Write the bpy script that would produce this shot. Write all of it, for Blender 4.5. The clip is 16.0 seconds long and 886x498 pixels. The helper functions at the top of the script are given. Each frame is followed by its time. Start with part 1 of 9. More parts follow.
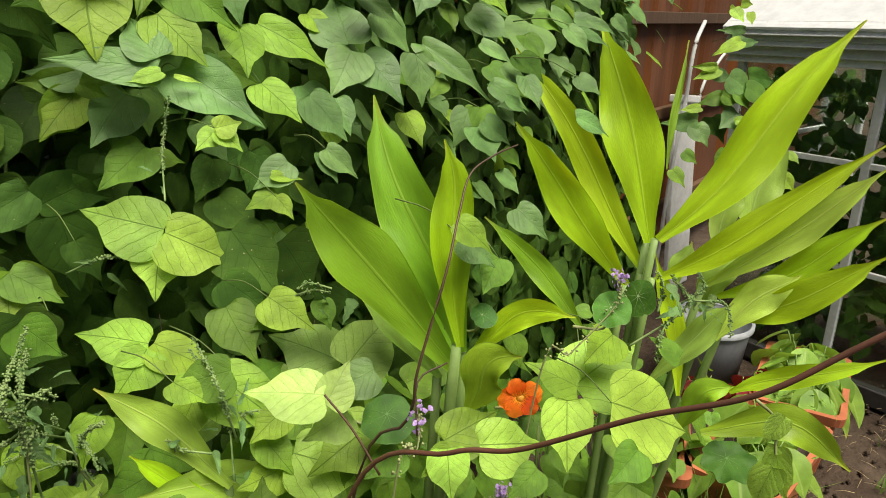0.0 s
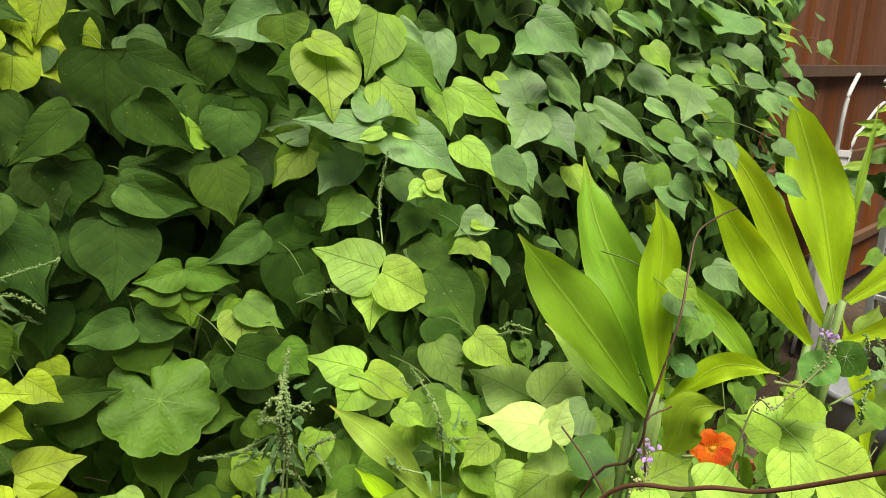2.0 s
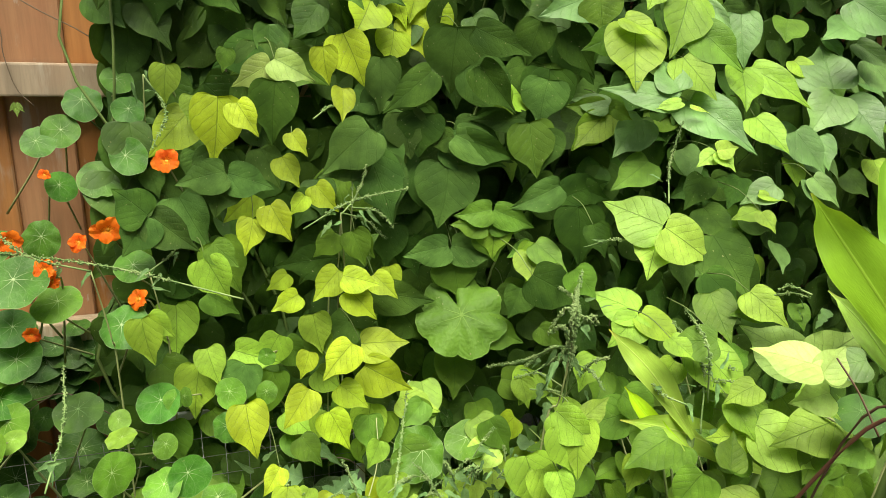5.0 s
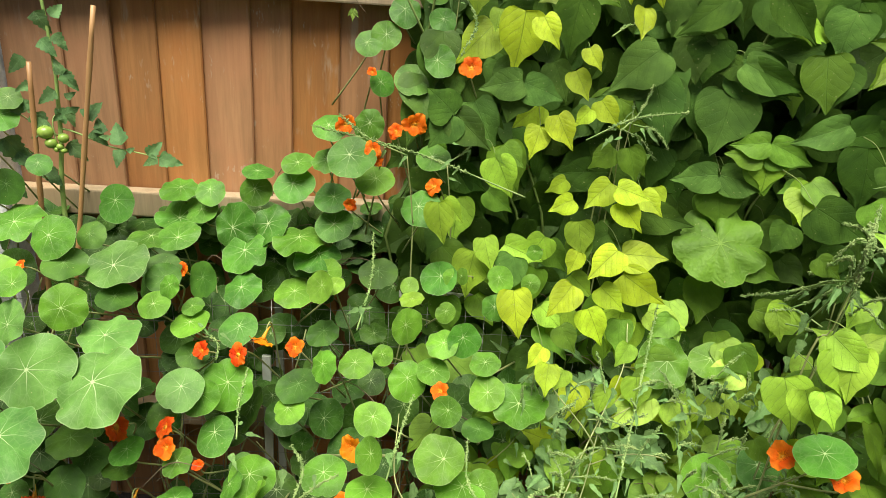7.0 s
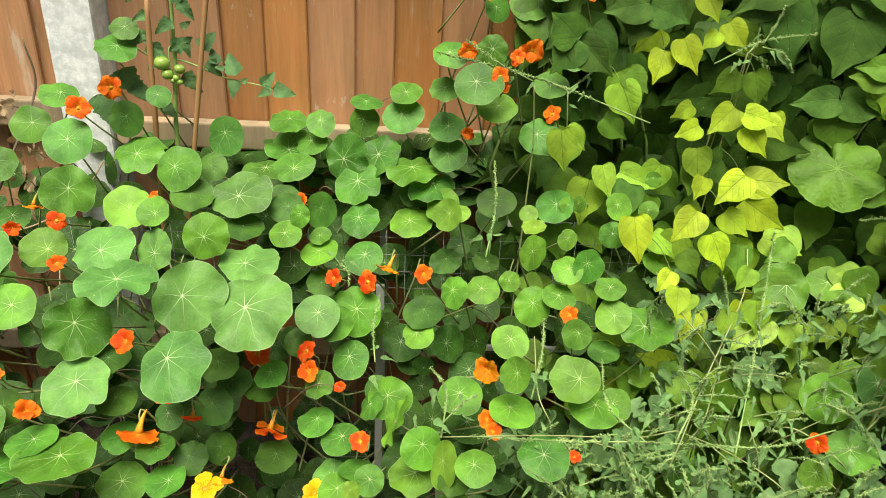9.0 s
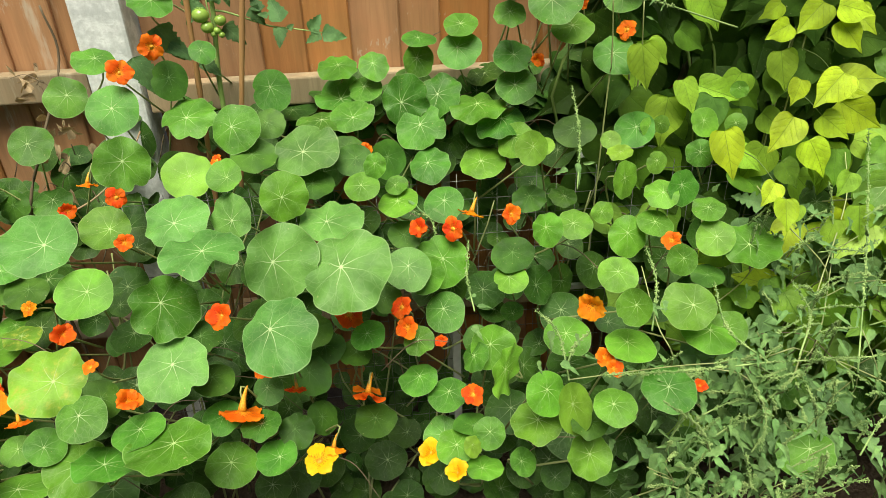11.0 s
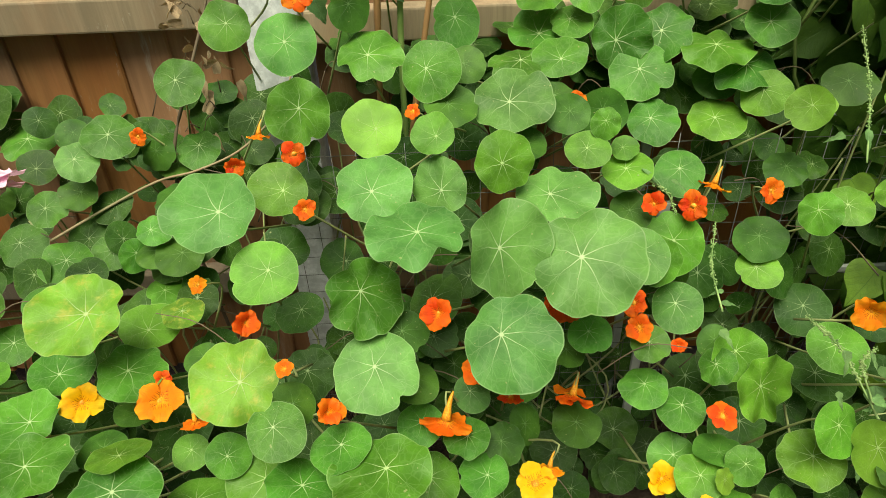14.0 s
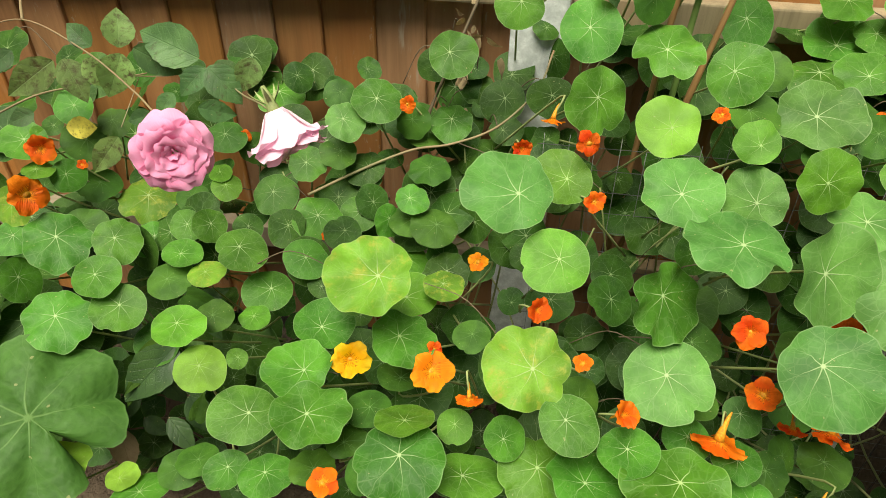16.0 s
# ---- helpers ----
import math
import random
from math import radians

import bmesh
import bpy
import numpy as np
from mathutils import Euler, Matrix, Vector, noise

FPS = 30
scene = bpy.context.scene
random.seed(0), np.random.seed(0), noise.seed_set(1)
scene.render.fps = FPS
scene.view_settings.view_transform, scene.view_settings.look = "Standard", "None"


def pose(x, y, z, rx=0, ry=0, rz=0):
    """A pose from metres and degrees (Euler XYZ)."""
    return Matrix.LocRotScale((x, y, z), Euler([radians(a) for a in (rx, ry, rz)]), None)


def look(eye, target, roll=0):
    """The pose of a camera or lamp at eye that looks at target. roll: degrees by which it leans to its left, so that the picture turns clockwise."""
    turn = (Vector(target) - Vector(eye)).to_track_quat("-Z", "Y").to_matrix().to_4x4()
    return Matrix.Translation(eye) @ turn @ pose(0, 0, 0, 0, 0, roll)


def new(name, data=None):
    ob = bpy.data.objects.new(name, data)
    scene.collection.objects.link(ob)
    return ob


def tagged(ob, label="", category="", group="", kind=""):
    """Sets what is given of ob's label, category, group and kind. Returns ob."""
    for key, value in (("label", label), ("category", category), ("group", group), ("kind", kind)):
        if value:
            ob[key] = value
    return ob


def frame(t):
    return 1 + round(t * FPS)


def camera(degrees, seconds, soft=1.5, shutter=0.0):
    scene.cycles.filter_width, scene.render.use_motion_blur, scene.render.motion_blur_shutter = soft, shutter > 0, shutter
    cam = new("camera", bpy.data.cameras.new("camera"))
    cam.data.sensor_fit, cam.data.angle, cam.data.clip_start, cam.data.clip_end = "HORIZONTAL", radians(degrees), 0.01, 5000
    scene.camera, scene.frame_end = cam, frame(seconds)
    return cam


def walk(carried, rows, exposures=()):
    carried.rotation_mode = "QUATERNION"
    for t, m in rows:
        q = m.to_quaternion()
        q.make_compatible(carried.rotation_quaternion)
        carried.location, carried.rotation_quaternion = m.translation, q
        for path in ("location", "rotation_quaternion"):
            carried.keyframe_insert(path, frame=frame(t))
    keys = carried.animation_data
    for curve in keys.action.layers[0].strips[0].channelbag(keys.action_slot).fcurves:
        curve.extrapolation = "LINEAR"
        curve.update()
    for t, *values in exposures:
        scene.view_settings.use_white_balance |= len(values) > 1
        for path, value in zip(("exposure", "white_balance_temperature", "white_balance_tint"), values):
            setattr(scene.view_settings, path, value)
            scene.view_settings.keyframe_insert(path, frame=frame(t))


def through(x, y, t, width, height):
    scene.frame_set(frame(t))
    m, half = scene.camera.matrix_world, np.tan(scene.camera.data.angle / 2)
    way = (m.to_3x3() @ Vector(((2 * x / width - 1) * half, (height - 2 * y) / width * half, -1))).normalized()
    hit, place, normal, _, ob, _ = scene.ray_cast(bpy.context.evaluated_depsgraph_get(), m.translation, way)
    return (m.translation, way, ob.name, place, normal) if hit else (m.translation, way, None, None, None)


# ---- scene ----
cam = camera(67.4, 16.0, soft=0.5)
METRES, EYE, TILT, LEAN, TURN = 1.7, 1.45, 0.0, 0.0, -52.0
ROWS = [
    (0, 0, 0, 0, 0.16, -19.25, -0.46),
    (0.5, -0.019, -0.0161, 0.0031, 1.83, -18.2, 0.27),
    (1, -0.0402, -0.0288, 0.0117, 4.52, -16.8, 0.4),
    (1.5, -0.0569, -0.0386, 0.0161, 7.19, -15.97, -0.33),
    (2, -0.0717, -0.0495, 0.0163, 9.69, -15.56, -0.34),
    (2.5, -0.0854, -0.0606, 0.0137, 12.78, -15.72, -0.21),
    (3, -0.1037, -0.0766, 0.0089, 17.02, -16.34, -0.48),
    (3.2, -0.1078, -0.0837, 0.0082, 18.87, -16.21, -0.74),
    (5.3, -0.0596, -0.172, -0.0194, 34.6, -15.93, -1.55),
    (5.5, -0.0546, -0.181, -0.0226, 36.26, -16.87, -1.82),
    (6, -0.0483, -0.2091, -0.0256, 40.73, -18.08, -2.49),
    (6.5, -0.0599, -0.2355, -0.0338, 46.63, -19.01, -3.23),
    (7, -0.0891, -0.2702, -0.0407, 49.78, -20.75, -3.72),
    (7.5, -0.1117, -0.3021, -0.0471, 51.12, -22.45, -3.46),
    (8, -0.1292, -0.3274, -0.0545, 51.18, -23.85, -4.16),
    (8.5, -0.142, -0.3561, -0.0576, 51.24, -25.23, -3.49),
    (9, -0.1615, -0.3775, -0.0594, 50.05, -25.77, -2.99),
    (9.5, -0.1815, -0.399, -0.0603, 46.72, -26.62, -1.81),
    (10, -0.2005, -0.4209, -0.0631, 46.2, -27.19, -0.08),
    (10.2, -0.2074, -0.4294, -0.069, 46.46, -27.38, 0.29),
    (12.3, -0.3561, -0.4039, -0.1051, 43.22, -34.19, 4.25),
    (12.5, -0.365, -0.4018, -0.1033, 42.98, -34.53, 4.51),
    (13, -0.3854, -0.4074, -0.1117, 44.56, -35.57, 4.26),
    (13.5, -0.4093, -0.4334, -0.1107, 49.82, -35.45, 2.95),
    (14, -0.4509, -0.4628, -0.1123, 51.34, -35.73, 2.06),
    (14.5, -0.4947, -0.5007, -0.1064, 53.52, -36.71, 2.58),
    (15, -0.5186, -0.5331, -0.1083, 56.62, -36.88, 0.98),
    (15.5, -0.5369, -0.5646, -0.1079, 59.74, -36.76, 0.28),
    (16, -0.549, -0.5886, -0.1119, 61.76, -36.92, -0.66),
]
walk(cam, [(t, pose(0, 0, EYE, TILT, LEAN, TURN) @ pose(METRES * x, METRES * y, METRES * z, 90 + pitch, roll, yaw)) for t, x, y, z, yaw, pitch, roll in ROWS],
     exposures=[(0.0, -0.04, 6500, 11), (1.5, 0.06, 6500, 11), (3.0, 0.32, 6500, 10), (5.5, 0.46, 6500, 7), (7.5, 0.55, 6600, 6), (10.0, 0.39, 6600, 3), (12.5, 0.19, 6700, -3), (16.0, 0.1, 6700, -1)])

# ---- light: an overcast summer sky, a weak wide sun high behind the camera ----
SUN_UP, SUN_ROUND = 68.0, 192.0
world = bpy.data.worlds.new("overcast_sky")
scene.world = world
world.use_nodes = True
sky = world.node_tree.nodes.new("ShaderNodeTexSky")
sky.sky_type, sky.sun_disc = "NISHITA", False
sky.sun_elevation, sky.sun_rotation = radians(SUN_UP), radians(SUN_ROUND)
sky.air_density, sky.dust_density, sky.ozone_density = 0.6, 6.0, 0.3
world.node_tree.links.new(sky.outputs[0], world.node_tree.nodes["Background"].inputs[0])
world.node_tree.nodes["Background"].inputs[1].default_value = 0.068
sun = new("sun", bpy.data.lights.new("sun", "SUN"))
sun.data.energy, sun.data.angle, sun.data.color = 6.4, radians(40), (1.0, 0.94, 0.80)
sun.matrix_world = look((math.sin(radians(SUN_ROUND)) * 4, math.cos(radians(SUN_ROUND)) * 4, 4 * math.tan(radians(SUN_UP))), (0, 0, 0))

# ---- materials ----
class Nodes:
    """Short hand for building a node material."""

    def __init__(self, name):
        self.mat = bpy.data.materials.new(name)
        self.mat.use_nodes = True
        self.tree = self.mat.node_tree
        self.bsdf = self.tree.nodes["Principled BSDF"]
        self.out = self.tree.nodes["Material Output"]

    def put(self, socket, value):
        if isinstance(value, bpy.types.NodeSocket):
            self.tree.links.new(value, socket)
        elif isinstance(value, tuple) and len(value) == 3 and socket.type == "RGBA":
            socket.default_value = (*value, 1)
        else:
            socket.default_value = value

    def math(self, op, a, b=0.0, c=0.0, clamp=False):
        n = self.tree.nodes.new("ShaderNodeMath")
        n.operation, n.use_clamp = op, clamp
        for i, v in enumerate((a, b, c)):
            self.put(n.inputs[i], v)
        return n.outputs[0]

    def step(self, x, lo, hi, a=0.0, b=1.0):
        n = self.tree.nodes.new("ShaderNodeMapRange")
        n.interpolation_type = "SMOOTHSTEP"
        for i, v in enumerate((x, lo, hi, a, b)):
            self.put(n.inputs[i], v)
        return n.outputs[0]

    def mix(self, f, a, b, how="MIX"):
        n = self.tree.nodes.new("ShaderNodeMix")
        n.data_type, n.blend_type = "RGBA", how
        self.put(n.inputs[0], f), self.put(n.inputs[6], a), self.put(n.inputs[7], b)
        return n.outputs[2]

    def noise(self, where, scale, detail=3.0, rough=0.55):
        n = self.tree.nodes.new("ShaderNodeTexNoise")
        self.put(n.inputs["Vector"], where)
        n.inputs["Scale"].default_value, n.inputs["Detail"].default_value, n.inputs["Roughness"].default_value = scale, detail, rough
        return n.outputs[0]

    def coord(self, which="Object"):
        return self.tree.nodes.new("ShaderNodeTexCoord").outputs[which]

    def stretch(self, where, scale, shift=None):
        n = self.tree.nodes.new("ShaderNodeMapping")
        self.put(n.inputs[0], where)
        n.inputs[3].default_value = scale
        if shift is not None:
            self.put(n.inputs[1], shift)
        return n.outputs[0]

    def split(self, v):
        n = self.tree.nodes.new("ShaderNodeSeparateXYZ")
        self.put(n.inputs[0], v)
        return n.outputs

    def own(self):
        return self.tree.nodes.new("ShaderNodeObjectInfo").outputs["Random"]

    def island(self):
        return self.tree.nodes.new("ShaderNodeNewGeometry").outputs["Random Per Island"]

    def bump(self, height, strength=0.4, distance=0.002):
        n = self.tree.nodes.new("ShaderNodeBump")
        n.inputs["Strength"].default_value, n.inputs["Distance"].default_value = strength, distance
        self.put(n.inputs["Height"], height)
        self.put(self.bsdf.inputs["Normal"], n.outputs[0])
        return n.outputs[0]

    def done(self, color, rough=0.5, metal=0.0, spec=0.5, through=None, share=0.3, normal=None):
        self.put(self.bsdf.inputs["Base Color"], color)
        self.put(self.bsdf.inputs["Roughness"], rough)
        self.bsdf.inputs["Metallic"].default_value = metal
        self.bsdf.inputs["Specular IOR Level"].default_value = spec
        if through is not None:
            thin = self.tree.nodes.new("ShaderNodeBsdfTranslucent")
            self.put(thin.inputs[0], through)
            if normal is not None:
                self.put(thin.inputs[1], normal)
            both = self.tree.nodes.new("ShaderNodeMixShader")
            both.inputs[0].default_value = share
            self.tree.links.new(self.bsdf.outputs[0], both.inputs[1])
            self.tree.links.new(thin.outputs[0], both.inputs[2])
            self.tree.links.new(both.outputs[0], self.out.inputs[0])
        return self.mat


def leaf_material(name, base, vein, pattern, rough=0.42, spec=0.4, share=0.3, vein_share=0.6, joined=False, blotch=None, quilt=False):
    """A thin leaf that lets light through, with the veins of its kind drawn along its own surface."""
    k = Nodes(name)
    u, v, _ = k.split(k.coord("UV"))
    seed = k.island() if joined else k.own()
    if pattern == "pad":
        wobble, ripple = k.noise(k.coord("UV"), 2.4, 1.0), k.noise(k.coord("UV"), 9.0, 2.0)
        x, y = k.math("MULTIPLY_ADD", u, 2.0, -1.0), k.math("MULTIPLY_ADD", v, 2.0, -1.0)
        r = k.math("SQRT", k.math("ADD", k.math("MULTIPLY", x, x), k.math("MULTIPLY", y, y)))
        bent = k.math("ADD", k.math("MULTIPLY_ADD", wobble, 0.9, -0.45), k.math("MULTIPLY_ADD", ripple, 0.14, -0.07))
        turn = k.math("ADD", k.math("MULTIPLY", k.math("ARCTAN2", y, x), 8 / (2 * math.pi)), bent)
        off = k.math("ABSOLUTE", k.math("SUBTRACT", k.math("FRACT", k.math("ADD", turn, 9.5)), 0.5))
        away = k.math("MULTIPLY", k.math("MULTIPLY", off, r), 2 * math.pi / 8)
        main = k.step(away, 0.001, k.math("MULTIPLY_ADD", r, -0.011, 0.0190), 1.0, 0.0)
        fork_at = k.math("ABSOLUTE", k.math("SUBTRACT", off, k.math("MULTIPLY_ADD", r, 0.70, -0.36)))
        fork = k.math("MULTIPLY", k.step(k.math("MULTIPLY", fork_at, r), 0.001, 0.017, 0.7, 0.0), k.step(r, 0.5, 0.56))
        hub = k.step(r, 0.030, 0.066, 1.0, 0.0)
        lines = k.math("MAXIMUM", k.math("MULTIPLY", k.math("MAXIMUM", main, fork), k.step(r, 0.08, 0.6, 1.2, 0.26)), k.math("MULTIPLY", hub, 1.4))
        web = k.tree.nodes.new("ShaderNodeTexVoronoi")
        web.feature, web.inputs["Scale"].default_value = "DISTANCE_TO_EDGE", 9.0
        k.put(web.inputs["Vector"], k.coord("UV"))
        lines = k.math("MAXIMUM", lines, k.step(web.outputs[0], 0.01, 0.07, 0.09, 0.0))
        lines = k.math("MAXIMUM", lines, k.step(r, 0.968, 0.992, 0.0, 0.36))
    elif pattern == "heart":
        a = k.math("ABSOLUTE", k.math("SUBTRACT", u, 0.5))
        mid = k.step(a, 0.002, 0.012, 1.0, 0.0)
        sway = k.math("MULTIPLY_ADD", k.noise(k.coord("UV"), 5.0, 2.0), 0.12, -0.06)
        slope = k.math("ADD", k.math("SUBTRACT", v, k.math("MULTIPLY", k.math("POWER", a, 0.9), 0.95)), sway)
        run = k.math("FRACT", k.math("ADD", k.math("MULTIPLY", slope, 5.4), 3.0))
        side = k.step(k.math("MINIMUM", run, k.math("SUBTRACT", 1.0, run)), 0.006, 0.042, 0.85, 0.0)
        lines = k.math("MAXIMUM", mid, side)
        bulge = k.step(k.math("MINIMUM", run, k.math("SUBTRACT", 1.0, run)), 0.0, 0.42)
        cell = k.tree.nodes.new("ShaderNodeTexVoronoi")
        cell.feature = "DISTANCE_TO_EDGE"
        cell.inputs["Scale"].default_value = 15.0
        k.put(cell.inputs["Vector"], k.coord("UV"))
        lines = k.math("MAXIMUM", lines, k.step(cell.outputs[0], 0.01, 0.07, 0.22, 0.0))
    else:
        a = k.math("ABSOLUTE", k.math("SUBTRACT", u, 0.5))
        mid = k.step(a, 0.008, 0.034, 1.0, 0.0)
        run = k.math("FRACT", k.math("MULTIPLY", k.math("SUBTRACT", a, k.math("MULTIPLY", v, 0.9)), 17.0))
        side = k.step(k.math("ABSOLUTE", k.math("SUBTRACT", run, 0.5)), 0.0, 0.5, 0.05, 0.0)
        fibre = k.step(k.noise(k.stretch(k.coord("UV"), (46, 1.2, 1)), 1.0, 2.0), 0.42, 0.7, 0.0, 0.10)
        lines = k.math("MAXIMUM", k.math("MAXIMUM", mid, k.math("MAXIMUM", side, fibre)), k.step(a, 0.475, 0.5, 0.0, 0.8))
    shift = k.math("MULTIPLY", seed, 37.0)
    place = k.tree.nodes.new("ShaderNodeVectorMath")
    place.operation = "ADD"
    k.put(place.inputs[0], k.coord("UV"))
    spot = k.tree.nodes.new("ShaderNodeCombineXYZ")
    k.put(spot.inputs[0], shift), k.put(spot.inputs[2], shift)
    k.put(place.inputs[1], spot.outputs[0])
    soft = k.noise(place.outputs[0], 2.2, 3.0)
    fine = k.noise(place.outputs[0], 38.0, 4.0, 0.65)
    dark, pale = tuple(c * 0.72 for c in base), tuple(min(1, c * 1.28 + 0.012 * (i < 2)) for i, c in enumerate(base))
    color = k.mix(k.step(soft, 0.3, 0.72), dark, pale)
    color = k.mix(k.step(fine, 0.35, 0.75, 0.0, 0.35), color, dark)
    hsv = k.tree.nodes.new("ShaderNodeHueSaturation")
    k.put(hsv.inputs["Hue"], k.math("MULTIPLY_ADD", seed, 0.02, 0.488))
    k.put(hsv.inputs["Value"], k.math("MULTIPLY_ADD", k.math("FRACT", k.math("MULTIPLY", seed, 7.3)), 0.5, 0.75))
    k.put(hsv.inputs["Color"], color)
    color = hsv.outputs[0]
    if blotch is not None:
        stain = k.step(k.noise(place.outputs[0], 6.5, 4.0, 0.7), blotch[0] - 0.05, blotch[0] + 0.2)
        color = k.mix(stain, color, blotch[1])
    color = k.mix(k.math("MULTIPLY", lines, vein_share), color, vein)
    # torn and bitten pale specks
    if pattern != "blade":
        speck = k.step(k.noise(place.outputs[0], 21.0, 1.0), 0.745, 0.765)
        color = k.mix(k.math("MULTIPLY", speck, 0.55), color, (0.36, 0.36, 0.16))
    height = k.math("ADD", k.math("MULTIPLY", lines, -1.0 if pattern == "heart" else 0.6), k.math("MULTIPLY", soft, 1.2))
    if pattern == "heart":
        height = k.math("ADD", height, k.math("MULTIPLY", bulge, 0.22))
    if quilt:
        cells = k.tree.nodes.new("ShaderNodeTexVoronoi")
        cells.feature, cells.inputs["Scale"].default_value = "SMOOTH_F1", 26.0
        k.put(cells.inputs["Vector"], k.coord("UV"))
        height = k.math("ADD", height, k.math("MULTIPLY", cells.outputs["Distance"], -1.6))
        color = k.mix(k.step(cells.outputs["Distance"], 0.3, 0.7, 0.0, 0.25), color, tuple(c * 1.3 for c in base))
    if pattern == "blade":
        burnt = k.math("MULTIPLY", k.step(v, 0.86, 1.0), k.step(k.noise(place.outputs[0], 3.0, 3.0), 0.42, 0.62))
        color = k.mix(k.math("MULTIPLY", burnt, 0.8), color, (0.52, 0.38, 0.05))
    normal = k.bump(k.math("ADD", height, k.math("MULTIPLY", fine, 0.5)), 0.5, 0.0015)
    glow = k.mix(0.5, color, tuple(min(1, c * f) for c, f in zip(base, (2.2, 1.7, 0.8))))
    return k.done(color, k.step(fine, 0.2, 0.8, rough - 0.08, rough + 0.12), 0.0, spec * 0.6, glow, share, normal)


def plain_material(name, a, b, scale=30.0, rough=0.6, metal=0.0, spec=0.4, bump=0.3, distance=0.002, stretch=(1, 1, 1), share=None):
    """Two tones of one surface, mixed at two scales, with fine relief."""
    k = Nodes(name)
    where = k.stretch(k.coord("Object"), stretch)
    big, fine = k.noise(where, scale * 0.18, 3.0), k.noise(where, scale, 5.0, 0.65)
    seed = k.own()
    color = k.mix(k.step(big, 0.32, 0.68), a, b)
    color = k.mix(k.step(fine, 0.3, 0.75, 0.0, 0.5), color, tuple(c * 0.6 for c in a))
    hsv = k.tree.nodes.new("ShaderNodeHueSaturation")
    k.put(hsv.inputs["Value"], k.math("MULTIPLY_ADD", seed, 0.3, 0.85))
    k.put(hsv.inputs["Color"], color)
    normal = k.bump(fine, bump, distance)
    if share:
        return k.done(hsv.outputs[0], rough, metal, spec, hsv.outputs[0], share, normal)
    return k.done(hsv.outputs[0], rough, metal, spec)


def board_material(name, stain, bare):
    """Stained softwood boards: long grain, knots, and the stain worn through to grey wood in streaks."""
    k = Nodes(name)
    seed = k.own()
    shift = k.tree.nodes.new("ShaderNodeCombineXYZ")
    k.put(shift.inputs[0], k.math("MULTIPLY", seed, 9.0)), k.put(shift.inputs[2], k.math("MULTIPLY", seed, 23.0))
    where = k.stretch(k.coord("Object"), (1, 1, 1), shift.outputs[0])
    long_way = k.stretch(where, (1.0, 1.0, 0.05))
    grain = k.noise(long_way, 170.0, 6.0, 0.7)
    bands = k.noise(k.stretch(where, (1, 1, 0.09)), 34.0, 3.0)
    big = k.noise(where, 2.6, 4.0, 0.6)
    wear = k.math("MULTIPLY", k.step(k.noise(k.stretch(where, (1, 1, 0.16)), 21.0, 5.0, 0.7), 0.57, 0.69), k.step(big, 0.42, 0.64))
    chips = k.math("MULTIPLY", k.step(k.noise(k.stretch(where, (1, 1, 0.35)), 90.0, 4.0, 0.7), 0.60, 0.66), k.step(k.noise(where, 5.0, 2.0), 0.48, 0.66))
    blush = k.step(k.noise(k.stretch(where, (1, 1, 0.5)), 9.0, 4.0, 0.65), 0.42, 0.66)
    knot = k.tree.nodes.new("ShaderNodeTexVoronoi")
    knot.inputs["Scale"].default_value = 6.5
    k.put(knot.inputs["Vector"], k.stretch(where, (1.0, 0.2, 0.55)))
    eye_of = k.step(knot.outputs["Distance"], 0.05, 0.11, 1.0, 0.0)
    color = k.mix(k.step(bands, 0.3, 0.7), tuple(c * 0.80 for c in stain), tuple(c * 1.12 for c in stain))
    color = k.mix(k.step(grain, 0.4, 0.7, 0.0, 0.32), color, tuple(c * 0.5 for c in stain))
    color = k.mix(k.math("MULTIPLY", eye_of, 0.7), color, tuple(c * 0.35 for c in stain))
    color = k.mix(k.math("MULTIPLY", blush, 0.45), color, tuple(c * f for c, f in zip(stain, (1.12, 0.92, 0.85))))
    color = k.mix(k.math("MULTIPLY", k.math("MAXIMUM", wear, chips), 0.8), color, bare)
    hsv = k.tree.nodes.new("ShaderNodeHueSaturation")
    k.put(hsv.inputs["Value"], k.math("MULTIPLY_ADD", k.math("FRACT", k.math("MULTIPLY", seed, 5.7)), 0.4, 0.8))
    k.put(hsv.inputs["Saturation"], k.math("MULTIPLY_ADD", seed, 0.25, 0.85))
    k.put(hsv.inputs["Color"], color)
    k.bump(k.math("ADD", grain, k.math("MULTIPLY", eye_of, 0.5)), 0.5, 0.0015)
    return k.done(hsv.outputs[0], k.step(wear, 0, 1, 0.6, 0.85), 0.0, 0.3)


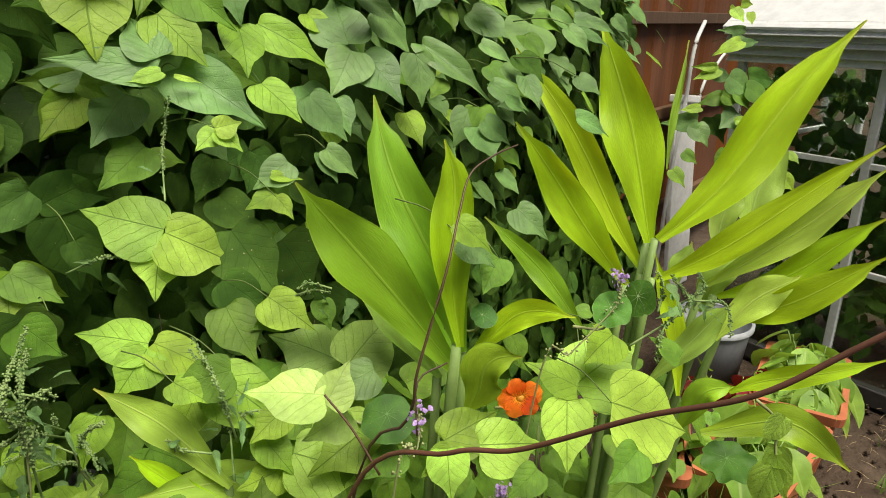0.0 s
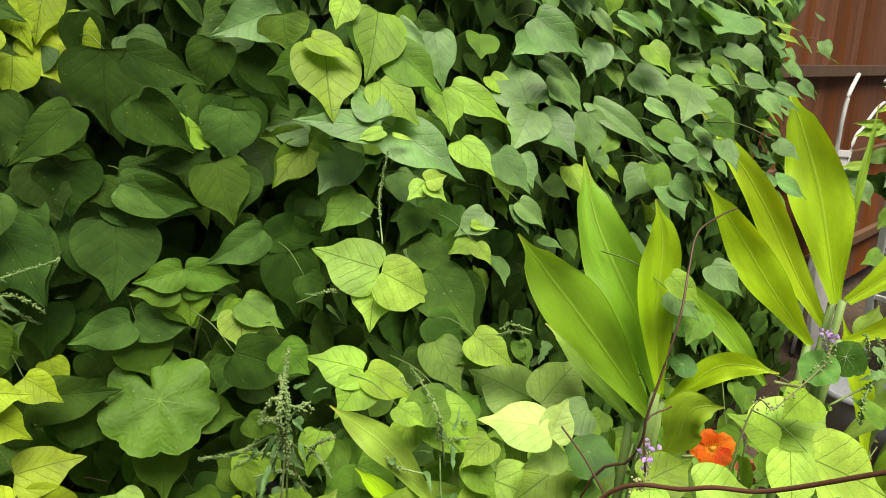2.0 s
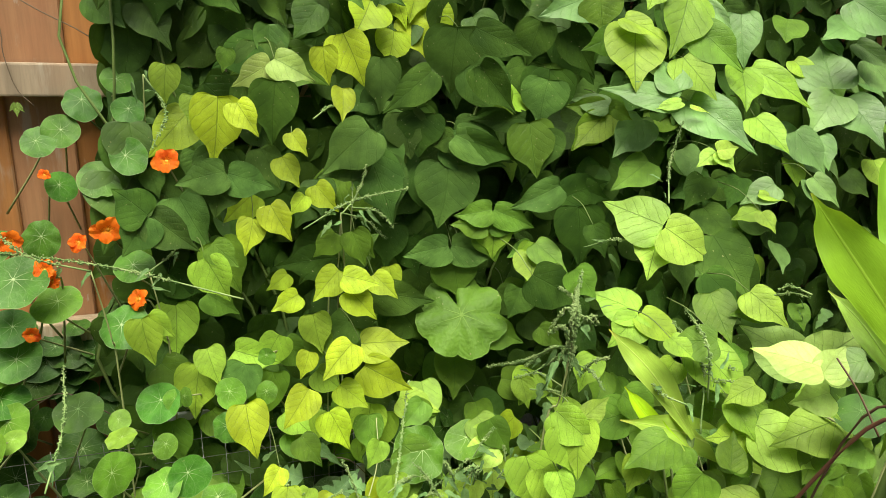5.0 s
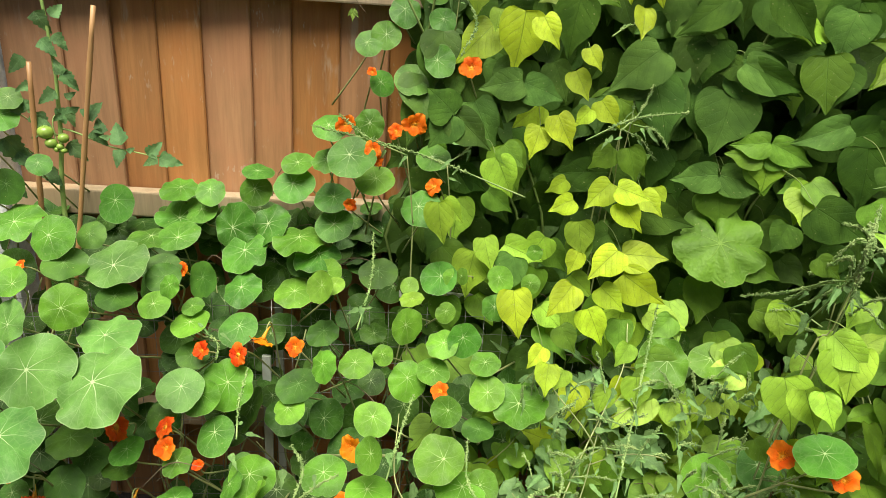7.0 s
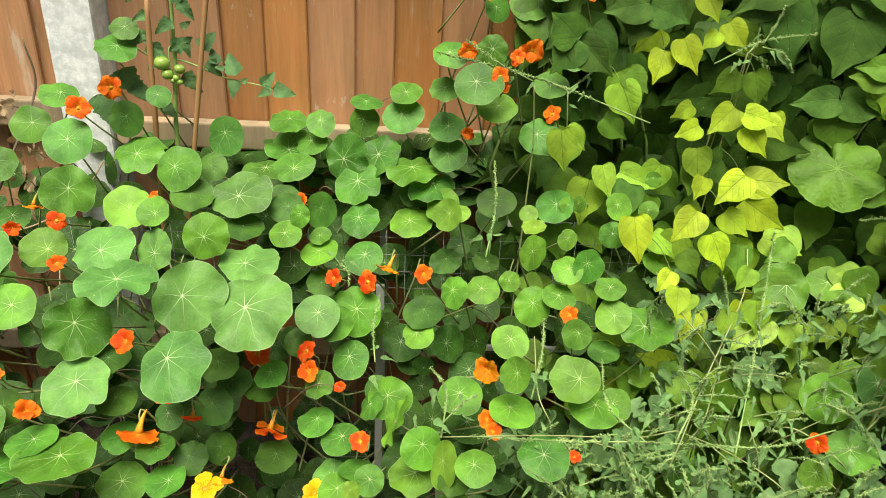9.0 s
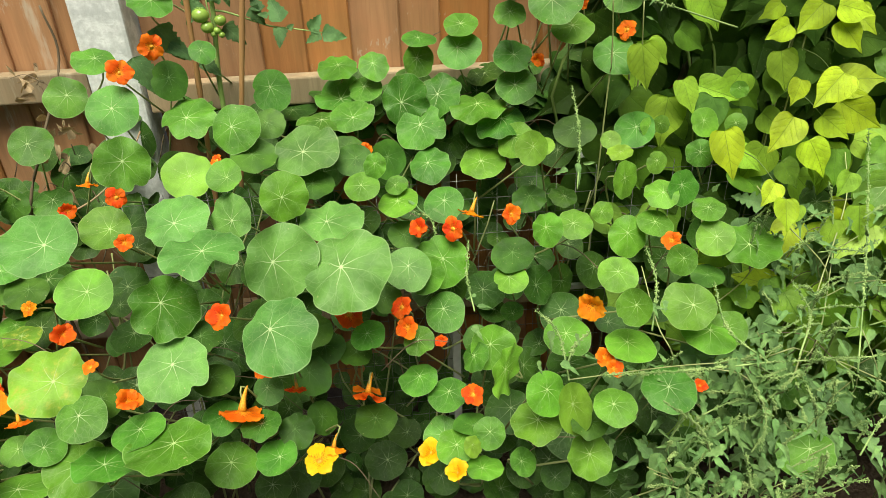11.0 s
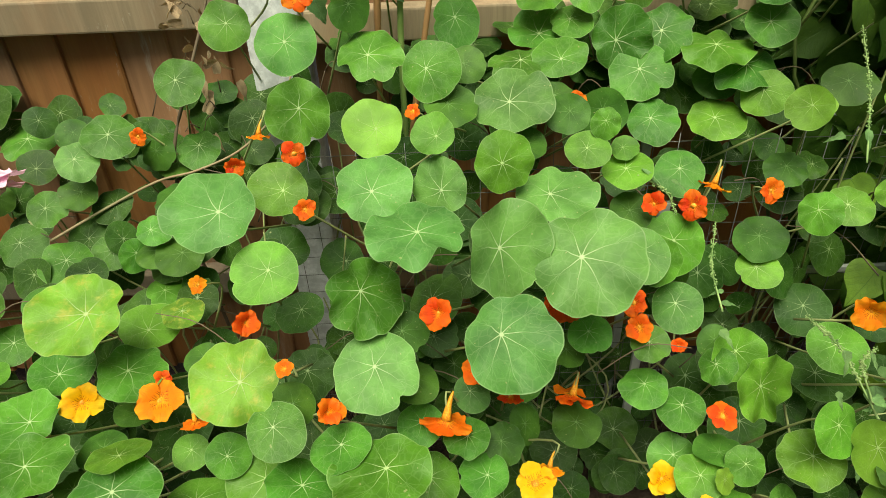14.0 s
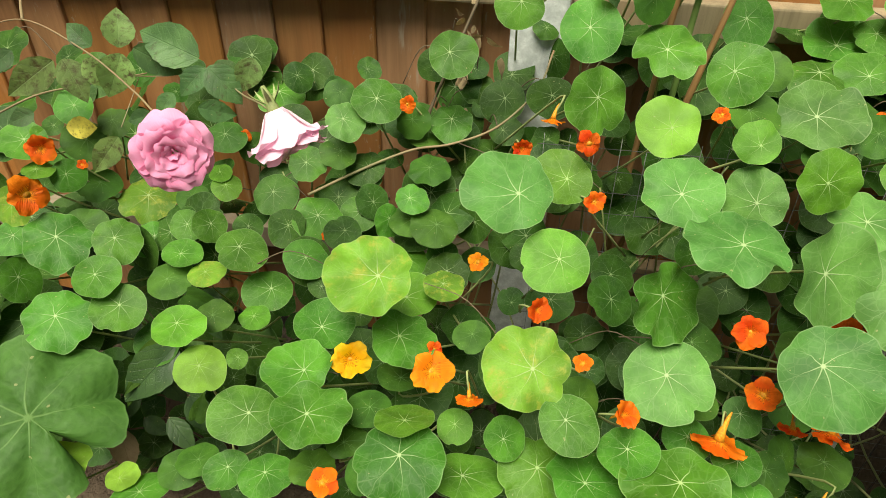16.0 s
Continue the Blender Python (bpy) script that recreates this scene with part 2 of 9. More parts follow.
DARK_VEIN, PALE_VEIN = (0.05, 0.12, 0.02), (0.50, 0.64, 0.32)
BEAN = {
    # d and e: mature greens, darkened further for the wall's shade
    "d": leaf_material("bean_leaf_deep_shaded", (0.040, 0.097, 0.014), (0.022, 0.055, 0.010), "heart", 0.66, 0.14, 0.22, 0.4),
    # bluish green, lightened to hold the sky's sheen
    "g": leaf_material("bean_leaf_bluish_sheen", (0.130, 0.258, 0.070), (0.11, 0.22, 0.07), "heart", 0.40, 0.5, 0.22, 0.25),
    "e": leaf_material("bean_leaf_green_shaded", (0.065, 0.144, 0.027), (0.035, 0.08, 0.015), "heart", 0.6, 0.2, 0.22, 0.25),
    "m": leaf_material("bean_leaf_green", (0.118, 0.245, 0.026), (0.07, 0.16, 0.03), "heart", 0.48, 0.35, 0.3, 0.4),
    "l": leaf_material("bean_leaf_light", (0.240, 0.414, 0.038), DARK_VEIN, "heart", 0.45, 0.4, 0.34, 0.68),
    "L": leaf_material("bean_leaf_pale", (0.350, 0.570, 0.079), (0.09, 0.17, 0.03), "heart", 0.42, 0.45, 0.34, 0.8),
    "y": leaf_material("bean_leaf_yellowing", (0.330, 0.468, 0.022), (0.10, 0.17, 0.02), "heart", 0.45, 0.4, 0.36, 0.8),
    "P": leaf_material("bean_leaf_dull_pale", (0.311, 0.492, 0.101), (0.11, 0.22, 0.05), "heart", 0.42, 0.45, 0.3, 0.75),
    # pale leaf whose colour also holds the shine on its surface
    "W": leaf_material("bean_leaf_pale_shine", (0.350, 0.510, 0.120), (0.20, 0.34, 0.08), "heart", 0.36, 0.5, 0.3, 0.3),
}
# darker copy of the bean leaf, with the inner shade in its colour
BEAN_SHADED = leaf_material("bean_leaf_shade_toned", (0.050, 0.116, 0.017), DARK_VEIN, "heart", 0.5, 0.35, 0.22, 0.35, joined=True)
PAD = {
    "d": leaf_material("pad_leaf_deep", (0.048, 0.129, 0.017), (0.20, 0.34, 0.12), "pad", 0.5, 0.35, 0.26, 0.5),
    "m": leaf_material("pad_leaf_green", (0.063, 0.193, 0.020), PALE_VEIN, "pad", 0.48, 0.4, 0.26, 0.62),
    "g": leaf_material("pad_leaf_bluish", (0.085, 0.221, 0.046), (0.46, 0.58, 0.30), "pad", 0.52, 0.4, 0.2, 0.62),
    "l": leaf_material("pad_leaf_light", (0.098, 0.250, 0.022), (0.44, 0.60, 0.24), "pad", 0.48, 0.4, 0.28, 0.75),
    "L": leaf_material("pad_leaf_pale", (0.174, 0.339, 0.034), (0.46, 0.58, 0.24), "pad", 0.48, 0.4, 0.3, 0.5),
    "Y": leaf_material("pad_leaf_yellowing", (0.146, 0.301, 0.029), (0.50, 0.60, 0.28), "pad", 0.5, 0.4, 0.3, 0.6, blotch=(0.54, (0.36, 0.38, 0.06))),
}
# darker copy of the shield leaf: shade between leaves is in the colour
PAD_SHADED = leaf_material("pad_leaf_shade_toned", (0.032, 0.095, 0.012), PALE_VEIN, "pad", 0.5, 0.35, 0.28, 0.45, joined=True)
BLADE = {
    "d": leaf_material("blade_deep", (0.233, 0.405, 0.024), (0.26, 0.40, 0.06), "blade", 0.36, 0.5, 0.3, 0.4),
    "m": leaf_material("blade_green", (0.279, 0.534, 0.032), (0.34, 0.50, 0.06), "blade", 0.34, 0.5, 0.34, 0.4),
    "l": leaf_material("blade_lime", (0.430, 0.700, 0.016), (0.46, 0.64, 0.08), "blade", 0.34, 0.5, 0.38, 0.4),
    "L": leaf_material("blade_pale", (0.414, 0.625, 0.087), (0.52, 0.62, 0.18), "blade", 0.34, 0.5, 0.34, 0.5),
    "P": leaf_material("blade_dull", (0.375, 0.595, 0.103), (0.36, 0.50, 0.16), "blade", 0.4, 0.45, 0.3, 0.5),
}
WEED_LEAF = leaf_material("weed_leaf", (0.130, 0.250, 0.080), (0.20, 0.32, 0.16), "heart", 0.55, 0.35, 0.22, 0.4, joined=True)
BROAD_WEED = leaf_material("weed_leaf_broad", (0.135, 0.248, 0.092), (0.17, 0.28, 0.15), "heart", 0.55, 0.35, 0.2, 0.5)
WEED_SEED = plain_material("weed_seed", (0.30, 0.41, 0.15), (0.12, 0.22, 0.06), 220.0, 0.7, spec=0.25)
STEM_GREEN = plain_material("green_stem", (0.24, 0.36, 0.10), (0.16, 0.26, 0.07), 40.0, 0.5)
STEM_PALE = plain_material("pale_stem", (0.34, 0.38, 0.16), (0.24, 0.28, 0.10), 40.0, 0.55)
STEM_VINE = plain_material("vine_stem", (0.14, 0.21, 0.05), (0.11, 0.16, 0.04), 40.0, 0.6)
STEM_RED = plain_material("red_brown_stem", (0.135, 0.055, 0.034), (0.09, 0.04, 0.024), 60.0, 0.45, spec=0.5)
STEM_DARK = plain_material("dark_stem", (0.06, 0.035, 0.022), (0.10, 0.055, 0.03), 60.0, 0.5)
STEM_DRY = plain_material("dry_stem", (0.16, 0.12, 0.075), (0.09, 0.065, 0.04), 60.0, 0.75)
ROSE_STEM = plain_material("rose_stem", (0.22, 0.20, 0.10), (0.28, 0.17, 0.10), 40.0, 0.55)


def bloom_material(name, throat, body, rim):
    """A flower's petal: yellow at its claw with dark nectar lines, deeper in the middle, lighter at the rim."""
    k = Nodes(name)
    where = k.coord("Object")
    across, along, _ = k.split(where)
    seed = k.own()
    soft = k.noise(k.stretch(where, (1, 1, 1)), 3.0, 3.0)
    streak = k.noise(k.stretch(where, (7, 0.8, 1)), 5.0, 4.0, 0.6)
    place = k.math("ADD", along, k.math("MULTIPLY_ADD", streak, 0.3, -0.15))
    color = k.mix(k.step(place, 0.08, 0.42), throat, body)
    color = k.mix(k.step(place, 0.55, 1.05), color, rim)
    nectar = k.math("MULTIPLY", k.step(k.noise(k.stretch(where, (16, 0.4, 1)), 3.0, 1.0), 0.52, 0.60), k.step(k.math("ABSOLUTE", k.math("SUBTRACT", along, 0.30)), 0.06, 0.16, 0.75, 0.0))
    color = k.mix(nectar, color, (0.30, 0.02, 0.006))
    hsv = k.tree.nodes.new("ShaderNodeHueSaturation")
    k.put(hsv.inputs["Hue"], k.math("MULTIPLY_ADD", seed, 0.018, 0.491))
    k.put(hsv.inputs["Value"], k.math("MULTIPLY_ADD", soft, 0.5, 0.72))
    k.put(hsv.inputs["Color"], color)
    normal = k.bump(streak, 0.35, 0.02)
    return k.done(hsv.outputs[0], 0.5, 0.0, 0.2, hsv.outputs[0], 0.34, normal)


PETAL = {
    "o": bloom_material("petal_orange", (0.90, 0.36, 0.02), (0.86, 0.140, 0.007), (0.93, 0.225, 0.014)),
    "r": bloom_material("petal_red_orange", (0.86, 0.24, 0.015), (0.78, 0.085, 0.006), (0.88, 0.145, 0.010)),
    "a": bloom_material("petal_amber", (0.92, 0.42, 0.02), (0.90, 0.25, 0.008), (0.93, 0.36, 0.014)),
    "A": bloom_material("petal_yellow", (0.92, 0.40, 0.01), (0.92, 0.46, 0.008), (0.94, 0.60, 0.03)),
}
THROAT = plain_material("flower_throat", (0.60, 0.20, 0.01), (0.80, 0.42, 0.03), 80.0, 0.55)
BOARD = board_material("stained_board", (0.315, 0.150, 0.056), (0.38, 0.31, 0.23))
# darker boards and rails for the bays beyond x = 2
BOARD_DARK = board_material("dark_far_board", (0.135, 0.048, 0.015), (0.16, 0.09, 0.05))
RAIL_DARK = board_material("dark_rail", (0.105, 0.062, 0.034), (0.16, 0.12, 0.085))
RAIL = board_material("weathered_rail", (0.270, 0.215, 0.145), (0.40, 0.36, 0.28))
CONCRETE = plain_material("concrete", (0.66, 0.68, 0.69), (0.42, 0.44, 0.45), 230.0, 0.9, spec=0.2, bump=0.6, distance=0.002)
SOIL = plain_material("soil", (0.058, 0.040, 0.028), (0.100, 0.074, 0.052), 26.0, 0.95, spec=0.15, bump=1.0, distance=0.03)

# ---- mesh helpers ----
def mesh_from(name, verts, faces, material, uvs=None, smooth=True):
    me = bpy.data.meshes.new(name)
    me.from_pydata([tuple(v) for v in verts], [], [tuple(f) for f in faces])
    if uvs is not None:
        layer = me.uv_layers.new(name="UVMap")
        index = np.empty(len(me.loops), dtype=np.int32)
        me.loops.foreach_get("vertex_index", index)
        layer.data.foreach_set("uv", np.asarray(uvs, dtype=np.float32)[index].ravel())
    if smooth:
        me.polygons.foreach_set("use_smooth", [True] * len(me.polygons))
    me.materials.append(material)
    me.update()
    return me


def part(name, bm, material, parent, label="", m=None, smooth=False):
    """Links a bmesh or a mesh as one object under a thing or a part."""
    if isinstance(bm, bmesh.types.BMesh):
        me = bpy.data.meshes.new(name)
        bm.to_mesh(me)
        bm.free()
        me.materials.append(material)
        if smooth:
            me.polygons.foreach_set("use_smooth", [True] * len(me.polygons))
    else:
        me = bm
    ob = new(name, me)
    ob.parent = parent
    if m is not None:
        ob.matrix_basis = m
    return tagged(ob, label)


def root(name, place, label, category, group="", kind=""):
    """The Empty at a thing's base that its parts hang under."""
    ob = new(name)
    ob.location = place
    ob.empty_display_size = 0.05
    return tagged(ob, label, category, group, kind)


def under(thing, m):
    """A world pose, as seen from the thing's base."""
    return Matrix.Translation(-Vector(thing.location)) @ m


def facing(x, y, z, yaw, tilt, spin=0.0, size=1.0, wide=1.0):
    """A leaf's pose: it faces yaw degrees round from the fence's normal and tilt degrees up; its tip hangs spin degrees off straight down."""
    a, b, s = radians(yaw), radians(tilt), radians(spin)
    n = Vector((math.sin(a) * math.cos(b), -math.cos(a) * math.cos(b), math.sin(b)))
    down = Vector((0, 0, -1)) + n * n.z
    down = down.normalized() if down.length > 1e-4 else Vector((0, -1, 0))
    d = down * math.cos(s) + n.cross(down) * math.sin(s)
    side = d.cross(n)
    m = Matrix((side * size * wide, d * size, n * size)).transposed().to_4x4()
    m.translation = (x, y, z)
    return m


def box(bm, lo, hi, bevel=0.0):
    vs = bmesh.ops.create_cube(bm, size=1.0)["verts"]
    for v in vs:
        v.co = [lo[i] + (v.co[i] + 0.5) * (hi[i] - lo[i]) for i in range(3)]
    if bevel:
        edges = {e for v in vs for e in v.link_edges}
        bmesh.ops.bevel(bm, geom=list(edges), offset=bevel, segments=2, affect="EDGES", profile=0.6)


def bend(points, steps):
    """Points along a smooth curve through the given ones."""
    ps = [Vector(p) for p in points]
    ps = [ps[0] * 2 - ps[1]] + ps + [ps[-1] * 2 - ps[-2]]
    out = []
    for i in range(1, len(ps) - 2):
        a, b, c, d = ps[i - 1:i + 3]
        for j in range(steps):
            t = j / steps
            out.append(0.5 * (2 * b + (c - a) * t + (2 * a - 5 * b + 4 * c - d) * t * t + (3 * b - a - 3 * c + d) * t ** 3))
    return out + [ps[-2]]


def tube(points, r0, r1, sides=6, base=0):
    """Rings round a line of points, closed at both ends."""
    verts, faces, n = [], [], len(points)
    for i, p in enumerate(points):
        way = (points[min(i + 1, n - 1)] - points[max(i - 1, 0)]).normalized()
        a = way.orthogonal().normalized() if abs(way.z) > 0.9 else way.cross(Vector((0, 0, 1))).normalized()
        b, r = way.cross(a), r0 + (r1 - r0) * i / max(1, n - 1)
        verts += [p + (a * math.cos(q) + b * math.sin(q)) * r for q in (2 * math.pi * j / sides for j in range(sides))]
    for i in range(n - 1):
        for j in range(sides):
            faces.append((base + i * sides + j, base + i * sides + (j + 1) % sides, base + (i + 1) * sides + (j + 1) % sides, base + (i + 1) * sides + j))
    faces.append(tuple(base + j for j in reversed(range(sides))))
    faces.append(tuple(base + (n - 1) * sides + j for j in range(sides)))
    return verts, faces


def tubes_part(name, runs, material, thing, label="", sides=6, kind=""):
    """One mesh of several stems; runs of (points, first radius, last radius), in the world."""
    verts, faces = [], []
    for points, r0, r1 in runs:
        v, f = tube(points, r0, r1, sides, len(verts))
        verts += v
        faces += f
    shift = Vector(thing.location)
    ob = part(name, mesh_from(name, [v - shift for v in verts], faces, material), None, thing, label)
    return tagged(ob, kind=kind)


# ---- leaf shapes, one metre long or one metre in radius, scaled where they hang ----
def heart_shape(seed, wide=0.5, lean=0.0, rows=15, cols=9):
    """A bean leaflet: round shoulders, a drawn-out tip, a sunken midrib; lean makes one half the wider."""
    rng = random.Random(seed)
    bow, wave, tip = rng.uniform(-0.03, 0.03), rng.uniform(0.010, 0.022), rng.uniform(0.32, 0.48)
    fold, droop, back = rng.uniform(0.08, 0.34), rng.uniform(0.03, 0.24), rng.uniform(0.22, 0.40)
    ph, twist = rng.uniform(0, 6), rng.uniform(-0.10, 0.10)
    verts, uvs, faces = [], [], []
    for i in range(rows + 1):
        u = (i / rows) ** 1.45
        half = 0.84 * wide / 0.448 * u ** 0.37 * (1 - u) ** 1.03
        if u > 0.60:
            q = (u - 0.60) / 0.40
            half *= 1 - 4 * tip * q * (1 - q)
        for j in range(cols):
            s = 2 * j / (cols - 1) - 1
            x = s * half * (1 + (lean if s > 0 else -lean))
            y = u - back * abs(x) * (1 - u) ** 5 + 0.10 * abs(x) * u * (1 - u)
            z = fold * (abs(x) - 1.1 * x * x) - droop * u * u + wave * math.sin(8 * u + ph + 2.5 * s) * s * s + twist * x * u
            verts.append((x + bow * math.sin(u * math.pi), y, z))
            uvs.append((0.5 + x, y))
    for i in range(rows):
        for j in range(cols - 1):
            a = i * cols + j
            faces.append((a, a + 1, a + cols + 1, a + cols))
    return verts, faces, uvs


def pad_shape(seed, around=44, rings=4, ruffled=False):
    """A shield leaf: nearly round, blunt shallow lobes between its veins, the stalk set above its middle."""
    rng = random.Random(seed)
    cup, wavy = rng.uniform(-0.12, 0.10), rng.uniform(0.02, 0.055)
    k1, k2, p1, p2 = rng.choice((2, 3)), rng.choice((4, 5)), rng.uniform(0, 6), rng.uniform(0, 6)
    ox, oy, oval = rng.uniform(-0.05, 0.05), rng.uniform(0.05, 0.2), rng.uniform(-0.05, 0.05)
    notch, notch_at = rng.choice((0, 0, 0, 0.07, 0.12)), rng.uniform(0, 6.28)
    scallop, many = rng.choice((0.02, 0.035, 0.05, 0.075)), rng.choice((6, 7, 8))
    if ruffled:
        scallop, many, wavy, oy = rng.uniform(0.08, 0.13), rng.choice((6, 7, 8)), wavy * 1.5, rng.uniform(0.12, 0.3)
        notch = rng.choice((0, 0.10, 0.16))
    verts, uvs, faces = [(0, 0, 0)], [(0.5, 0.5)], []
    for i in range(1, rings + 1):
        f = (i / rings) ** 0.9
        for j in range(around):
            a = 2 * math.pi * j / around
            lobe = abs(math.sin(many * a / 2 + p1 + 0.35 * math.sin(a + p2)))
            r = 0.985 + oval * math.cos(2 * a + p2) + 0.022 * math.sin(k1 * a + p1) + 0.014 * math.sin(k2 * a + p2)
            r += scallop * (min(lobe, 0.85) - 0.6) * (0.85 + 0.4 * math.sin(a + p1))
            r += 0.016 * noise.noise((5 * math.cos(a), 5 * math.sin(a), seed * 3.1))
            gap = math.atan2(math.sin(a - notch_at), math.cos(a - notch_at))
            r -= notch * math.exp(-(gap / 0.13) ** 2)
            x, y = f * r * math.cos(a) + ox * f, f * r * math.sin(a) + oy * f
            z = cup * f * f + wavy * f * f * math.sin(k1 * a + p2) + 0.7 * wavy * f ** 3 * math.sin(k2 * a + p1)
            z += scallop * 0.7 * f ** 4 * math.sin(many * a + p2) - 0.05 * max(0, f - 0.7)
            verts.append((x, y, z))
            uvs.append((0.5 + 0.5 * f * math.cos(a), 0.5 + 0.5 * f * math.sin(a)))
    for j in range(around):
        faces.append((0, 1 + j, 1 + (j + 1) % around))
    for i in range(rings - 1):
        for j in range(around):
            a, b = 1 + i * around + j, 1 + i * around + (j + 1) % around
            faces.append((a, a + around, b + around, b))
    return verts, faces, uvs


def toothed_shape(seed, teeth=3, wide=0.27, basal=0.22, bite=0.34):
    """A goosefoot leaf: a spearhead with two basal lobes and coarse forward teeth, folded and drooping."""
    rng = random.Random(seed)
    rows, cols = 5 * teeth + 5, 5
    fold, droop, curl = rng.uniform(0.1, 0.5), rng.uniform(0.1, 0.45), rng.uniform(-0.2, 0.2)
    verts, uvs, faces = [], [], []
    for i in range(rows + 1):
        u = i / rows
        half = wide * (min(1, u / 0.16) ** 0.8 * (1 - u) ** 0.75 + basal * math.exp(-((u - 0.2) / 0.09) ** 2))
        saw = 0.5 - 0.5 * math.cos(math.tau * ((u * teeth * 1.02 + 0.15) % 1.0) ** 2.2)
        half *= 1.12 - bite * saw if 0.2 < u < 0.96 else 1.0
        half = max(half, 0.004)
        for j in range(cols):
            s = 2 * j / (cols - 1) - 1
            x = s * half * (1 + 0.08 * rng.uniform(-1, 1) * (abs(s) == 1))
            z = fold * abs(x) - droop * u * u + curl * x * u + 0.03 * math.sin(9 * u + seed + 2 * s) * abs(s)
            verts.append((x, u - 0.12 * abs(x) * (u < 0.3), z))
            uvs.append((0.5 + x, u))
    for i in range(rows):
        for j in range(cols - 1):
            a = i * cols + j
            faces.append((a, a + 1, a + cols + 1, a + cols))
    return verts, faces, uvs


HEARTS = [heart_shape(s, lean=(0.0, 0.14, -0.14)[s // 3]) for s in range(9)]
PADS = [pad_shape(s) for s in range(18)]
BIG_PADS = [pad_shape(100 + s, 80, 6, True) for s in range(9)]
TEETH = [toothed_shape(s, 3 + s % 2, 0.16 + 0.035 * (s % 4), 0.07 * (s % 3), 0.42) for s in range(5)] + [toothed_shape(50 + s, 2, 0.11 + 0.02 * s, 0.0, 0.12) for s in range(3)]
BROAD_TEETH = [toothed_shape(60 + s, 3 + s % 3, 0.33, 0.14, 0.58) for s in range(5)]


def oval_shape(seed, wide=0.33):
    rng = random.Random(seed)
    rows, cols, verts, uvs, faces = 12, 7, [], [], []
    for i in range(rows + 1):
        u = i / rows
        half = wide * max(0.0, math.sin(math.pi * min(1, u ** 0.92 * 0.985 + 0.012))) ** 0.72 * (1 - u) ** 0.22
        for j in range(cols):
            s = 2 * j / (cols - 1) - 1
            tooth = 1 + 0.05 * (i % 2) * (abs(s) == 1)
            x = s * half * tooth
            verts.append((x, u, 0.22 * abs(x) - 0.18 * u * u + 0.02 * math.sin(7 * u + seed) * abs(s)))
            uvs.append((0.5 + x, u))
    for i in range(rows):
        for j in range(cols - 1):
            a = i * cols + j
            faces.append((a, a + 1, a + cols + 1, a + cols))
    return verts, faces, uvs


OVALS = [oval_shape(40 + s, 0.30 + 0.03 * s) for s in range(4)]
shared = {}


def shape_mesh(kind, shapes, which, material):
    key = (kind, which, material.name)
    if key not in shared:
        v, f, uv = shapes[which]
        shared[key] = mesh_from(kind, v, f, material, uv)
    return shared[key]


def leaf_mass(name, shapes, poses, material, thing, label="", kind="stuff"):
    """Many leaves that nobody could count, joined into one part."""
    verts, faces, uvs, base = [], [], [], 0
    for which, m in poses:
        v, f, uv = shapes[which]
        a = np.array(v) @ np.array(m.to_3x3()).T + np.array(m.translation)
        verts.append(a)
        uvs += uv
        faces += [tuple(i + base for i in q) for q in f]
        base += len(v)
    me = mesh_from(name, np.vstack(verts) - np.array(thing.location), faces, material, uvs)
    return tagged(part(name, me, material, thing, label), kind=kind)

# ---- ground ----
def ground_sheet():
    n, half = 90, 40.0
    verts, faces = [], []
    for i in range(n + 1):
        for j in range(n + 1):
            x, y = [half * math.copysign(abs(q) ** 2.6, q) for q in (2 * i / n - 1, 2 * j / n - 1)]
            near = max(0, 1 - max(abs(x), abs(y)) / 6)
            z = near * (0.03 * noise.noise((x * 2.2, y * 2.2, 0)) + 0.014 * noise.noise((x * 9, y * 9, 3)))
            verts.append((x, y, z - 0.02))
    for i in range(n):
        for j in range(n):
            a = i * (n + 1) + j
            faces.append((a, a + n + 1, a + n + 2, a + 1))
    return tagged(new("ground", mesh_from("ground", verts, faces, SOIL)), "bare brown garden soil with crumbs and stubble", "ground", kind="structure")


ground_sheet()

# ---- the fence: feather-edge boards on rails between concrete posts ----
FENCE_Y = 1.36
rng = random.Random(5)
fence = root("fence", (0.0, FENCE_Y, 0.0), "red-brown stained feather-edge board fence with weathered rails", "fence", kind="structure")


def board_mesh(width, top):
    """A board thicker at its right edge, which laps over the thin edge of the next."""
    bm = bmesh.new()
    prof = [(0, 0), (0, -0.005), (width - 0.003, -0.017), (width, -0.014), (width, 0)]
    rows = [[bm.verts.new((x, y, z)) for x, y in prof] for z in (0.04, top * 0.5, top)]
    for a, b in zip(rows, rows[1:]):
        for i in range(5):
            bm.faces.new((a[i], a[(i + 1) % 5], b[(i + 1) % 5], b[i]))
    bm.faces.new(rows[0])
    bm.faces.new(reversed(rows[-1]))
    bmesh.ops.recalc_face_normals(bm, faces=bm.faces)
    return bm


SEAMS = (-2.240, -2.138, -2.031, -1.916, -1.820, -1.714, -1.611, -1.509, -1.215, -1.105, -1.020, -0.919, -0.819, -0.733, -0.627, -0.520)


